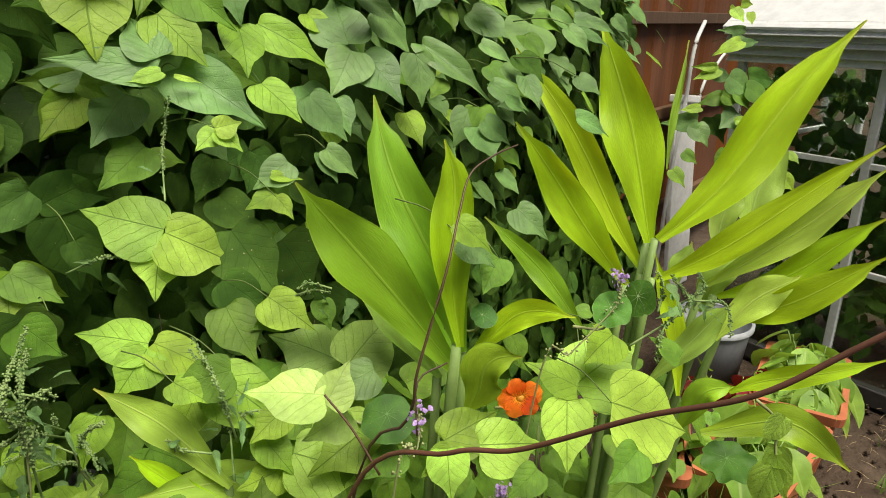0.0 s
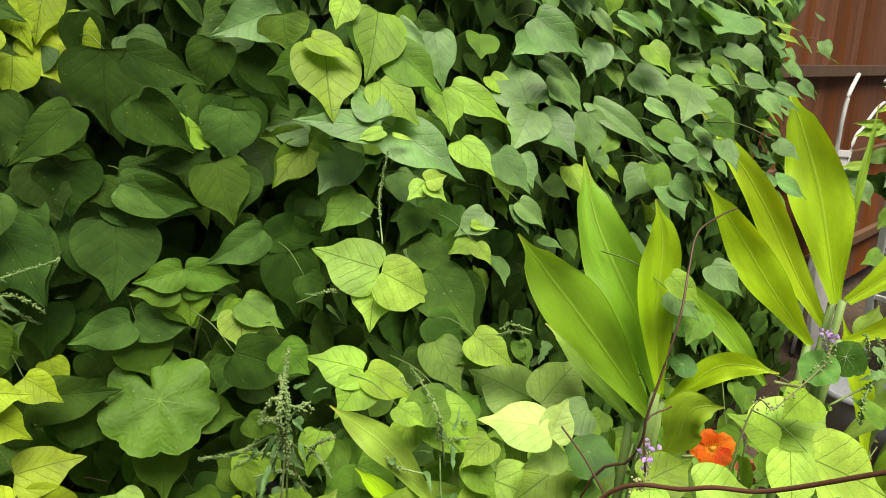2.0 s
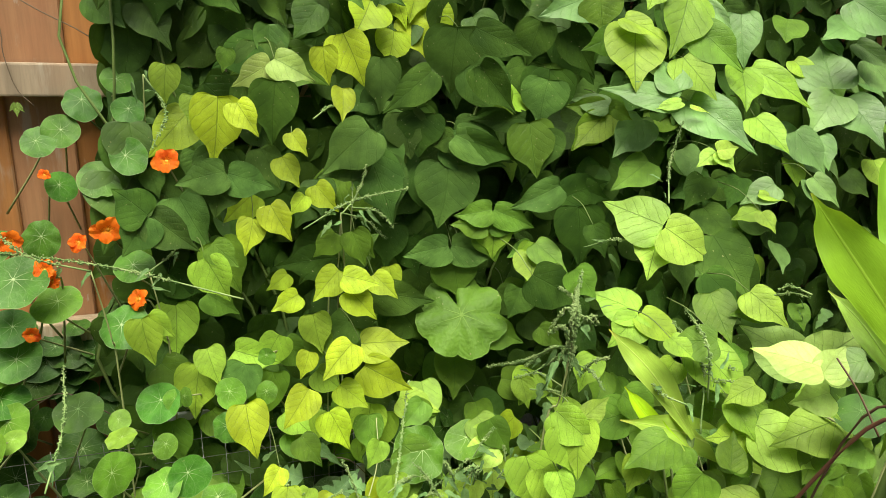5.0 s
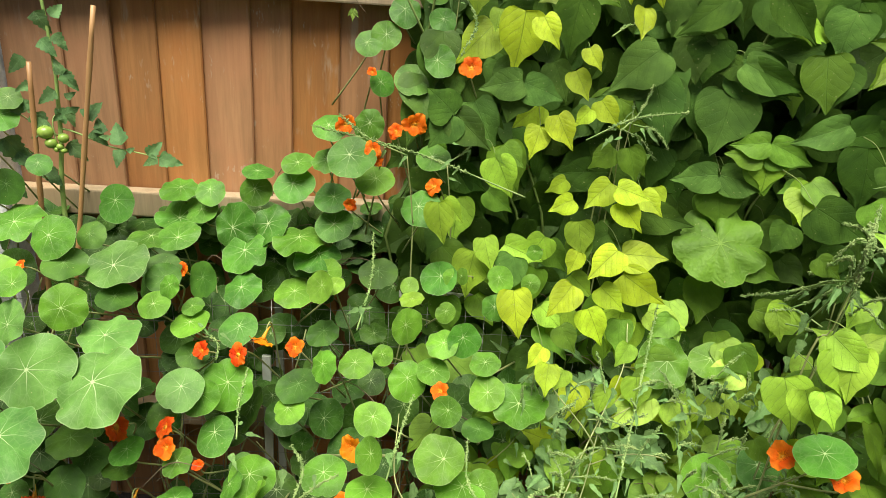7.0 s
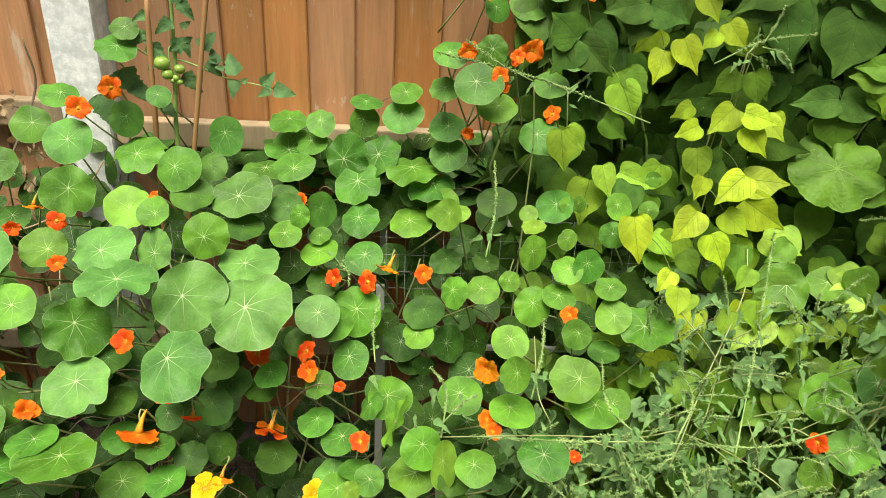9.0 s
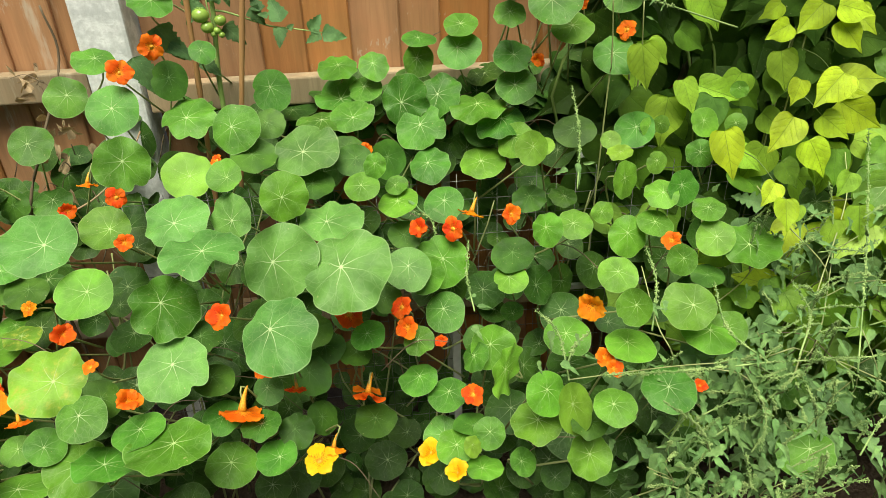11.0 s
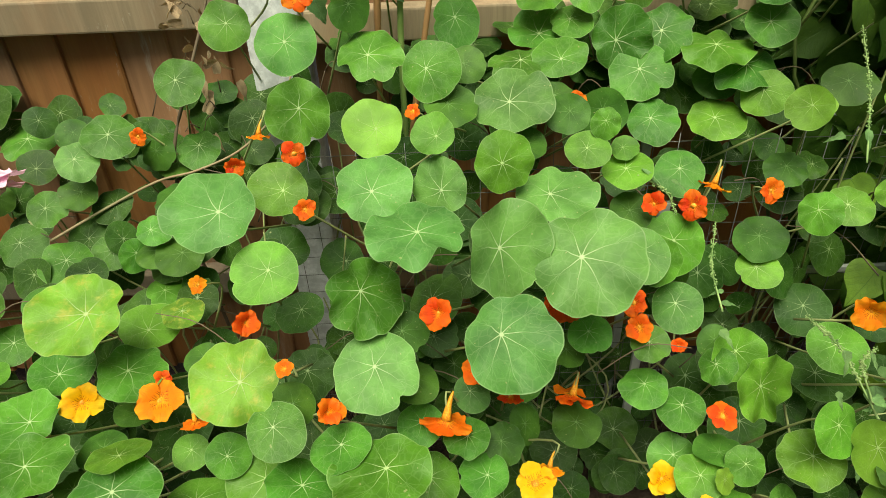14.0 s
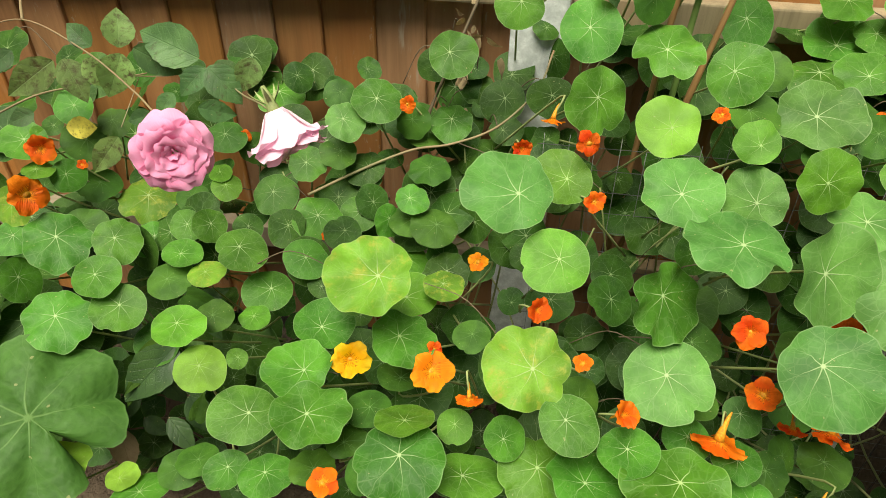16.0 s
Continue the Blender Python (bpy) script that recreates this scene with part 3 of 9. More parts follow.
def bay(x0, x1, lift=0.0):
    x = x0
    top = 1.78 + lift
    while x < x1 - 0.02:
        ahead = [q - x for q in SEAMS if 0.05 < q - x < 0.16]
        w = min(ahead[0] if ahead else rng.uniform(0.094, 0.107), x1 - x)
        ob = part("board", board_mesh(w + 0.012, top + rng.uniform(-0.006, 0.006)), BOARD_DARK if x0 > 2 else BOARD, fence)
        ob.location = (x, rng.uniform(-0.002, 0.002), lift)
        ob.rotation_euler = (0, radians(rng.uniform(-0.25, 0.25)), 0)
        x += w
    for z in (0.34, 0.90 if x0 > -1.4 else 0.935, 1.385):
        bm = bmesh.new()
        box(bm, (x0, -0.062, z - 0.029 + lift), (x1, -0.019, z + 0.029 + lift), 0.004)
        for v in bm.verts:
            v.co.z += 0.0025 * noise.noise((v.co.x * 3, z, 1))
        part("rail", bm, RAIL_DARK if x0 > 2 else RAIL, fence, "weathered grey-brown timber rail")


def post(x, lift=0.0):
    bm = bmesh.new()
    box(bm, (x - 0.050, -0.075, 0.0), (x + 0.050, 0.045, 1.86 + lift), 0.008)
    part("post", bm, CONCRETE, fence, "rough pale grey concrete post")


POSTS = (-5.06, -3.225, -1.39, 0.445, 2.28, 6.9, 8.7)
for a, b in zip(POSTS, POSTS[1:]):
    bay(a + 0.055, b - 0.055, 0.07 if a > 2 else 0.0)
for x in POSTS:
    post(x, 0.07 if x > 2 else 0.0)

# ---- unseen hedge-dark wall added behind the camera: blocks low light, closes the place ----
SKY_BLOCK = plain_material("sky_block_dark", (0.10, 0.11, 0.07), (0.07, 0.08, 0.05), 12.0, 0.9, spec=0.2)
bm = bmesh.new()
box(bm, (-7.0, -3.2, -0.1), (8.0, -3.0, 1.8), 0.01)
tagged(part("wall_back", bm, SKY_BLOCK, None), "plain dark wall, unseen, added to block low sky light", "wall", kind="structure")

# ---- the small greenhouse at the bed's end ----
GLASS = Nodes("glass")
GLASS.bsdf.inputs["Transmission Weight"].default_value = 1.0
GLASS.bsdf.inputs["IOR"].default_value = 1.45
GLASS = GLASS.done((0.82, 0.9, 0.86), 0.03, 0.0, 0.5)
ALU = plain_material("aluminium", (0.80, 0.82, 0.82), (0.70, 0.72, 0.72), 60.0, 0.42, metal=0.1, bump=0.15)
WHITE_SHEET = plain_material("white_roof_sheet", (0.86, 0.88, 0.88), (0.80, 0.82, 0.82), 14.0, 0.35, spec=0.5, bump=0.1, share=0.3)
BLACK_BASE = plain_material("black_plinth", (0.035, 0.033, 0.03), (0.05, 0.045, 0.04), 30.0, 0.8)
greenhouse = root("greenhouse", (3.05, 0.81, 0.0), "small aluminium-framed glass greenhouse with a white roof sheet", "greenhouse")
greenhouse.rotation_euler = (0, 0, radians(75 - 180))


def bar(name, lo, hi, material=ALU, label="", bevel=0.003):
    bm = bmesh.new()
    box(bm, lo, hi, bevel)
    return part(name, bm, material, greenhouse, label)


# along x from the far corner towards the eye's side, y to the inside
LONG, DEEP, GUTTER = 1.5, 1.3, 1.32
bar("plinth", (-0.02, 0.0, 0.0), (LONG, 0.05, 0.07), BLACK_BASE, "black plinth")
bar("plinth", (-0.02, 0.05, 0.0), (0.03, DEEP, 0.07), BLACK_BASE, "black plinth")
for z, h in ((0.515, 0.022), (0.925, 0.022)):
    bar("glazing_bar", (0.0, -0.004, z), (LONG, 0.018, z + h))
    bar("glazing_bar", (-0.004, 0.02, z), (0.018, DEEP, z + h))
for x in (0.0, 0.55, 1.1):
    bar("upright", (x, -0.008, 0.07), (x + 0.03, 0.022, GUTTER))
bar("upright", (0.0, DEEP - 0.03, 0.07), (0.03, DEEP, GUTTER))
GUTTER_WHITE = plain_material("white_gutter_metal", (0.90, 0.91, 0.90), (0.80, 0.82, 0.81), 50.0, 0.3, spec=0.6, bump=0.1)
for lo, hi, out, skin in ((-0.035, -0.012, -0.022, GUTTER_WHITE), (-0.006, 0.022, -0.034, ALU), (0.03, 0.046, -0.05, GUTTER_WHITE), (0.052, 0.066, -0.044, ALU), (0.072, 0.094, -0.062, GUTTER_WHITE), (0.10, 0.122, -0.055, GUTTER_WHITE)):
    strip = bar("gutter_strip", (-0.05, out, GUTTER + lo), (LONG, 0.03, GUTTER + hi + 0.006), skin, "bright metal gutter strip")
    for v in strip.data.vertices:
        if v.co.y < 0 and v.co.z > GUTTER + 0.5 * (lo + hi):
            v.co.y += 0.8 * (hi - lo)
for i in range(3):
    for z0, z1 in ((0.075, 0.513), (0.54, 0.922), (0.95, GUTTER - 0.037)):
        pane = bar("pane", (0.032 + 0.55 * i, 0.004, z0), (min(0.548 + 0.55 * i, LONG), 0.008, z1), GLASS, bevel=0.0)
        pane.visible_shadow = False
for z0, z1 in ((0.075, 0.513), (0.54, 0.922), (0.95, GUTTER - 0.037)):
    pane = bar("pane", (0.004, 0.024, z0), (0.008, DEEP - 0.032, z1), GLASS, bevel=0.0)
    pane.visible_shadow = False
bm = bmesh.new()
box(bm, (-0.06, -0.07, 0.0), (LONG, 0.9, 0.012), 0.003)
roof = part("roof_sheet", bm, WHITE_SHEET, greenhouse, "white translucent roof sheet")
roof.location, roof.rotation_euler = (0, 0, GUTTER + 0.13), (radians(32), 0, 0)

# ---- plants inside the greenhouse ----
rng = random.Random(61)
inside = root("greenhouse_plant", (3.3, 0.4, 0.0), "leafy dark green plants seen through the greenhouse glass", "plant")
poses = []
for _ in range(1500):
    x, y = rng.uniform(0.06, 1.45), rng.uniform(0.12, 0.95)
    p = Matrix.Rotation(radians(-105), 4, "Z") @ Vector((x, y, 0)) + Vector((3.05, 0.81, 0))
    poses.append((rng.randrange(len(HEARTS)), facing(p.x, p.y, rng.uniform(0.1, 1.25), rng.gauss(-75, 40), rng.gauss(30, 25), rng.gauss(0, 50), rng.uniform(0.05, 0.1))))
# the vine's shade-toned leaf colour serves here too
leaf_mass("leaves", HEARTS, poses, BEAN_SHADED, inside, "dark green leaves")
tubes_part("stem", [(bend([(3.3, 0.4, 0.0), (3.32, 0.42, 0.6), (3.3, 0.36, 1.2)], 5), 0.006, 0.003)], STEM_GREEN, inside)

# ---- terracotta-coloured troughs with young plants ----
TERRACOTTA = plain_material("terracotta_plastic", (0.46, 0.145, 0.066), (0.36, 0.115, 0.055), 40.0, 0.5, spec=0.35, bump=0.15)
COMPOST = plain_material("potting_compost", (0.04, 0.028, 0.02), (0.065, 0.048, 0.035), 60.0, 0.95, bump=1.0, distance=0.01)


def trough(x, y, turn, length=0.46, width=0.26, high=0.26):
    thing = root("planter_trough", (x, y, 0.0), "terracotta-orange plastic planter trough with a thick rim on the soil", "planter", "planter troughs")
    thing.rotation_euler = (0, 0, radians(turn))
    bm = bmesh.new()
    rings = []
    for z, g in ((0.0, -0.035), (high - 0.03, -0.006), (high - 0.03, 0.012), (high, 0.014), (high, -0.006), (high - 0.05, -0.014)):
        ring = []
        for cx, cy in ((-1, -1), (1, -1), (1, 1), (-1, 1)):
            for q in range(4):
                a = math.atan2(cy, cx) + radians(-45 + 30 * q)
                r = 0.03
                ring.append(bm.verts.new((cx * (length / 2 + g - r) + r * math.cos(a), cy * (width / 2 + g - r) + r * math.sin(a), z)))
        rings.append(ring)
    for a, b in zip(rings, rings[1:]):
        for i in range(16):
            bm.faces.new((a[i], a[(i + 1) % 16], b[(i + 1) % 16], b[i]))
    bm.faces.new(reversed(rings[0]))
    part("body", bm, TERRACOTTA, thing)
    bm = bmesh.new()
    bmesh.ops.create_grid(bm, x_segments=14, y_segments=8, size=0.5)
    for v in bm.verts:
        v.co = (v.co.x * (length - 0.035), v.co.y * (width - 0.035), high - 0.055 + 0.01 * noise.noise((v.co.x * 9, v.co.y * 9, x)))
    part("compost", bm, COMPOST, thing)
    return thing


trough(2.42, 0.27, 6)
trough(1.90, 0.29, -6)
trough(1.72, 0.60, 20, 0.34, 0.3)
GREY_PLASTIC = plain_material("grey_plastic", (0.36, 0.38, 0.40), (0.30, 0.32, 0.34), 30.0, 0.45)
tub = root("plastic_tub", (2.62, 0.66, 0.0), "grey plastic tub standing behind the planters", "tub")
bm = bmesh.new()
bmesh.ops.create_cone(bm, cap_ends=True, segments=28, radius1=0.13, radius2=0.16, depth=0.3)
bmesh.ops.translate(bm, verts=bm.verts, vec=(0, 0, 0.15))
bmesh.ops.delete(bm, geom=[f for f in bm.faces if f.normal.z > 0.9], context="FACES")
part("body", bm, GREY_PLASTIC, tub, smooth=True)
v, f = [], []
for i in range(32):
    a = 2 * math.pi * i / 32
    v += [Vector((0.158 * math.cos(a), 0.158 * math.sin(a), 0.3)), Vector((0.17 * math.cos(a), 0.17 * math.sin(a), 0.302)), Vector((0.17 * math.cos(a), 0.17 * math.sin(a), 0.28))]
    j = (i + 1) % 32
    f += [(3 * i, 3 * i + 1, 3 * j + 1, 3 * j), (3 * i + 1, 3 * i + 2, 3 * j + 2, 3 * j + 1)]
part("rim", mesh_from("rim", v, f, GREY_PLASTIC), None, tub)

# young plants in the troughs
rng = random.Random(71)
YOUNG = leaf_material("young_leaf", (0.20, 0.36, 0.05), (0.34, 0.48, 0.12), "blade", 0.42, 0.4, 0.3, 0.5)
RED_LEAF = leaf_material("red_leaf", (0.20, 0.020, 0.018), (0.30, 0.06, 0.04), "heart", 0.36, 0.5, 0.25, 0.4)
FEATHER = leaf_material("feathery_leaf", (0.22, 0.40, 0.07), (0.30, 0.46, 0.12), "heart", 0.5, 0.35, 0.3, 0.4, joined=True)


def rosette(name, x, y, z, n, length, material, shapes, label, category, tilt=35, group=""):
    thing = root(name, (x, y, z), label, category, group)
    for i in range(n):
        a = 360 * i / n + rng.uniform(-20, 20)
        lift = rng.uniform(0.3, 0.9) * length
        reach = Vector((math.sin(radians(a)), -math.cos(radians(a)), 0)) * length * 0.25
        m = facing(x + reach.x, y + reach.y, z + lift, a, tilt + rng.uniform(-15, 15), rng.uniform(-15, 15), length * rng.uniform(0.7, 1.15))
        part("leaf", shape_mesh("leaf", shapes, i % len(shapes), material), None, thing, m=under(thing, m))
        tubes_part("stalk", [(bend([Vector((x, y, z)), Vector((x, y, z)).lerp(m.translation, 0.6) + Vector((0, 0, 0.01)), m.translation], 3), 0.003, 0.002)], STEM_GREEN, thing, sides=5)
    return thing


for x, y, n in ((2.55, 0.24, 7), (2.42, 0.33, 7), (2.30, 0.22, 7), (2.0, 0.33, 7), (1.85, 0.24, 7), (1.74, 0.34, 6), (2.48, 0.2, 6), (2.60, 0.33, 8), (2.52, 0.30, 8), (2.36, 0.28, 8), (1.76, 0.58, 6)):
    rosette("seedling", x, y, 0.205, n, 0.165, YOUNG, OVALS, "young light green leafy plant in a planter", "plant", 45, "young plants in the planters")
for x, y in ((2.12, 0.55), (1.82, 0.56), (2.22, 0.42), (2.3, 0.36)):
    rosette("red_leaved_plant", x, y, 0.205, 6, 0.10, RED_LEAF, HEARTS, "young plant with dark red glossy leaves", "plant", 30, "red-leaved plants")
for x, y in ((2.2, 0.33), (2.28, 0.22), (1.88, 0.24), (2.05, 0.24), (2.02, 0.34), (1.8, 0.3)):
    thing = root("feathery_plant", (x, y, 0.2), "low plant with feathery bright green leaves", "plant", "feathery plants")
    poses = []
    for _ in range(46):
        q = (x + rng.gauss(0, 0.05), y + rng.gauss(0, 0.045), 0.2 + rng.uniform(0.01, 0.1))
        poses.append((rng.randrange(len(TEETH)), facing(*q, rng.uniform(0, 360), rng.gauss(45, 20), rng.gauss(0, 60), rng.uniform(0.025, 0.05))))
    leaf_mass("leaves", TEETH, poses, FEATHER, thing, "feathery bright green leaves")

# grass tufts and small weeds on the open soil
GRASS = plain_material("grass", (0.22, 0.36, 0.07), (0.14, 0.27, 0.05), 60.0, 0.5, share=0.3)


def grass_tuft(x, y, n, length, z=0.0):
    verts, faces = [], []
    for _ in range(n):
        a, lean = rng.uniform(0, 6.28), rng.uniform(0.2, 0.9)
        l, w = length * rng.uniform(0.5, 1.1), rng.uniform(0.003, 0.006)
        d, s = Vector((math.cos(a), math.sin(a), 0)), Vector((-math.sin(a), math.cos(a), 0))
        o = Vector((rng.gauss(0, 0.02), rng.gauss(0, 0.02), 0))
        i = len(verts)
        for k in range(5):
            u = k / 4
            p = o + d * lean * l * u * u + Vector((0, 0, l * (u - 0.35 * lean * u * u)))
            verts += [p - s * w * (1 - u * 0.95), p + s * w * (1 - u * 0.95)]
        faces += [(i + 2 * k, i + 2 * k + 1, i + 2 * k + 3, i + 2 * k + 2) for k in range(4)]
    ob = new("grass_tuft", mesh_from("grass_tuft", verts, faces, GRASS))
    ob.location = (x, y, z)
    tagged(ob, "tuft of long bright green grass blades", "grass", "grass tufts", "stuff")


for x, y, n, l in ((1.66, 0.3, 46, 0.34), (1.72, 0.24, 46, 0.34), (1.58, 0.34, 40, 0.34), (1.4, 0.2, 40, 0.32), (1.45, 0.4, 40, 0.3), (1.3, 0.3, 40, 0.34), (1.62, 0.2, 40, 0.28), (1.72, 0.1, 34, 0.24), (1.5, 0.28, 36, 0.3), (1.55, 0.06, 30, 0.22), (2.3, -0.06, 14, 0.07), (2.05, -0.02, 16, 0.09), (2.62, -0.02, 12, 0.06), (1.95, 0.02, 18, 0.12)):
    grass_tuft(x, y, n, l)

# clods and straw litter on the soil
clods, cf = [], []
straw, sf = [], []
for _ in range(420):
    x, y, r = rng.uniform(1.2, 3.1), rng.uniform(-0.6, 0.35), rng.uniform(0.004, 0.016)
    i = len(clods)
    for d in ((1, 0, 0), (-1, 0, 0), (0, 1, 0), (0, -1, 0), (0, 0, 1), (0, 0, -1)):
        clods.append(Vector((x, y, -0.005)) + Vector(d) * r * rng.uniform(0.6, 1.2))
    cf += [(i + a, i + b, i + c) for a, b, c in ((0, 2, 4), (2, 1, 4), (1, 3, 4), (3, 0, 4), (2, 0, 5), (1, 2, 5), (3, 1, 5), (0, 3, 5))]
for _ in range(260):
    p = Vector((rng.uniform(1.3, 3.0), rng.uniform(-0.5, 0.3), rng.uniform(0.0, 0.02)))
    d = Vector((rng.gauss(0, 1), rng.gauss(0, 1), rng.gauss(0, 0.15))).normalized() * rng.uniform(0.02, 0.06)
    v, f = tube([p, p + d * 0.5 + Vector((0, 0, 0.004)), p + d], 0.0011, 0.0008, 4, len(straw))
    straw += v
    sf += f
tagged(new("soil_clods", mesh_from("soil_clods", clods, cf, SOIL)), "small crumbs of brown soil", "soil", kind="stuff")
STRAW = plain_material("straw", (0.42, 0.33, 0.18), (0.30, 0.22, 0.12), 60.0, 0.8)
tagged(new("straw_litter", mesh_from("straw_litter", straw, sf, STRAW)), "scattered dry straw and stalks on the soil", "straw", kind="stuff")

# ---- white hoop and plastic sheet by the fence ----
HOOP_PLASTIC = plain_material("greyed_plastic", (0.52, 0.54, 0.52), (0.42, 0.44, 0.43), 30.0, 0.45)
WHITE_PLASTIC = plain_material("white_plastic", (0.78, 0.79, 0.78), (0.70, 0.71, 0.70), 30.0, 0.4)
hoop = root("tunnel_hoop", (3.45, 1.2, 0.0), "bent greyish-white plastic tunnel hoop stuck in the ground", "hoop")
tubes_part("pipe", [(bend([(3.45, 1.2, 0.0), (3.53, 1.2, 0.717), (3.612, 1.2, 1.038), (3.625, 1.2, 1.211), (3.662, 1.2, 1.337), (3.72, 1.2, 1.40), (3.764, 1.2, 1.44)], 8), 0.011, 0.011)], HOOP_PLASTIC, hoop, sides=10)
hoop = root("tunnel_hoop", (3.7, 1.22, 0.0), "thin white plastic tunnel hoop behind the climber", "hoop")
tubes_part("pipe", [(bend([(3.7, 1.22, 0.0), (3.82, 1.22, 0.7), (3.92, 1.22, 1.073), (4.054, 1.22, 1.158), (4.226, 1.22, 1.245), (4.35, 1.22, 1.28)], 8), 0.009, 0.009)], HOOP_PLASTIC, hoop, sides=10)
board = root("plastic_board", (3.62, 1.13, 0.0), "white plastic board with a rimmed edge leaning by the fence", "board")
bm = bmesh.new()
box(bm, (-0.17, -0.012, 0.0), (0.17, 0.012, 1.06), 0.006)
box(bm, (-0.19, -0.022, 1.03), (0.19, 0.022, 1.07), 0.006)
part("panel", bm, WHITE_PLASTIC, board, m=Matrix.Rotation(radians(-6), 4, "X") @ Matrix.Rotation(radians(6), 4, "Y"))

# ---- wire cage that the nasturtiums lean on ----
MESH_WIRE = plain_material("dull_wire", (0.20, 0.21, 0.20), (0.12, 0.12, 0.11), 50.0, 0.5, metal=0.6)
PALE_METAL = plain_material("pale_painted_metal", (0.42, 0.44, 0.42), (0.30, 0.33, 0.31), 50.0, 0.6, bump=0.2)
cage = root("wire_cage", (-0.35, 1.03, 0.0), "low cage of pale metal angle and wire mesh under the nasturtiums", "cage")


def cage_bar(name, lo, hi):
    bm = bmesh.new()
    box(bm, lo, hi, 0.002)
    ob = part(name, bm, PALE_METAL, cage, m=Matrix.Translation(-Vector(cage.location)))
    return ob


for x in (-0.73, -0.03):
    cage_bar("upright", (x - 0.009, 1.06, 0.0), (x + 0.009, 1.07, 0.66))
    cage_bar("upright", (x - 0.009, 1.2, 0.0), (x + 0.009, 1.21, 0.785))
cage_bar("rail", (-0.46, 1.13, 0.775), (-0.28, 1.14, 0.79))
cage_bar("rail", (-0.703, 1.06, 0.50), (-0.042, 1.07, 0.512))
runs = []
for k in range(34):
    x = -1.36 + 0.04 * k
    runs.append(([Vector((x, 1.08, 0.02)), Vector((x + 0.004, 1.078, 0.4)), Vector((x, 1.08, 0.78))], 0.0007, 0.0007))
for k in range(19):
    z = 0.04 + 0.04 * k
    runs.append(([Vector((-1.37, 1.081, z)), Vector((-0.7, 1.081, z + 0.004)), Vector((-0.03, 1.081, z))], 0.0007, 0.0007))
tubes_part("mesh", runs, MESH_WIRE, cage, "fine square wire mesh", 4, "stuff")

# ---- climbing beans that hide the fence ----
VINES = [root("bean_vine", (x, 1.27, 0.0), "twining bean vine with heart-shaped green and yellowing leaves on the fence", "vine", "bean vines on the fence")
         for x in (-0.25, 0.16, 0.62, 1.35)]
leaf_hubs = {v.name: [] for v in VINES}
count = [0]


def bean_leaf(vine, x, y, z, length, yaw, tilt, spin, wide, tone):
    count[0] += 1
    leaf_hubs[vine.name].append(Vector((x, y, z)))
    m = facing(x, y, z, yaw, tilt, spin, length, wide / 0.9)
    half = 0 if abs(spin) < 22 else 3 if spin > 0 else 6
    part("leaf", shape_mesh("leaf", HEARTS, half + count[0] % 3, BEAN[tone]), None, vine, m=under(vine, m))


bean_leaf(VINES[0], -0.302, 1.192, 1.338, 0.105, -4, 27, -41, 0.84, 'y')
bean_leaf(VINES[0], -0.331, 1.183, 1.417, 0.066, -1, 13, -5, 0.84, 'l')
bean_leaf(VINES[0], -0.295, 1.157, 1.368, 0.044, -8, 23, -8, 0.84, 'l')
bean_leaf(VINES[0], -0.253, 1.117, 1.368, 0.114, -9, 11, -7, 0.84, 'y')
bean_leaf(VINES[0], -0.225, 1.078, 1.361, 0.065, -12, 25, 32, 0.84, 'y')
bean_leaf(VINES[0], -0.161, 1.090, 1.395, 0.107, -7, 3, -5, 0.84, 'd')
bean_leaf(VINES[0], -0.294, 1.144, 1.275, 0.057, -5, 4, -19, 0.84, 'e')
bean_leaf(VINES[0], -0.250, 1.138, 1.278, 0.116, -8, 11, -8, 0.84, 'e')
bean_leaf(VINES[0], -0.188, 1.122, 1.281, 0.079, 0, 13, 23, 0.84, 'e')
bean_leaf(VINES[0], -0.158, 1.068, 1.272, 0.060, -9, 21, 28, 0.84, 'y')
bean_leaf(VINES[0], -0.142, 1.052, 1.314, 0.047, -10, 27, 33, 0.84, 'y')
bean_leaf(VINES[0], -0.371, 1.207, 1.183, 0.098, -7, 22, -30, 0.84, 'e')
bean_leaf(VINES[0], -0.375, 1.192, 1.241, 0.057, 10, 14, 14, 0.84, 'e')
bean_leaf(VINES[0], -0.328, 1.169, 1.192, 0.110, -11, 22, 29, 0.84, 'e')
bean_leaf(VINES[0], -0.203, 1.140, 1.197, 0.075, 7, 26, -50, 0.84, 'y')
bean_leaf(VINES[0], -0.209, 1.079, 1.166, 0.066, -13, 26, -12, 0.84, 'y')
bean_leaf(VINES[0], -0.180, 1.072, 1.190, 0.072, -8, 23, 29, 0.84, 'y')
bean_leaf(VINES[0], -0.272, 1.114, 1.121, 0.106, 7, 11, 21, 0.84, 'm')
bean_leaf(VINES[0], -0.123, 1.064, 1.206, 0.044, -10, 27, -37, 0.84, 'y')
bean_leaf(VINES[0], -0.102, 1.070, 1.222, 0.061, -18, 20, 41, 0.84, 'y')
bean_leaf(VINES[0], -0.398, 1.155, 1.112, 0.042, -2, 7, 23, 0.84, 'm')
bean_leaf(VINES[0], -0.349, 1.182, 0.990, 0.104, 2, 28, -4, 0.84, 'l')
bean_leaf(VINES[0], -0.293, 1.114, 1.026, 0.069, 7, 26, 52, 0.84, 'm')
bean_leaf(VINES[0], -0.083, 1.078, 1.452, 0.063, -16, 9, 9, 0.84, 'y')
bean_leaf(VINES[0], -0.165, 1.106, 1.424, 0.079, -14, 7, -60, 0.8, 'W')
bean_leaf(VINES[0], -0.159, 1.110, 1.431, 0.077, -11, 25, 63, 0.84, 'P')
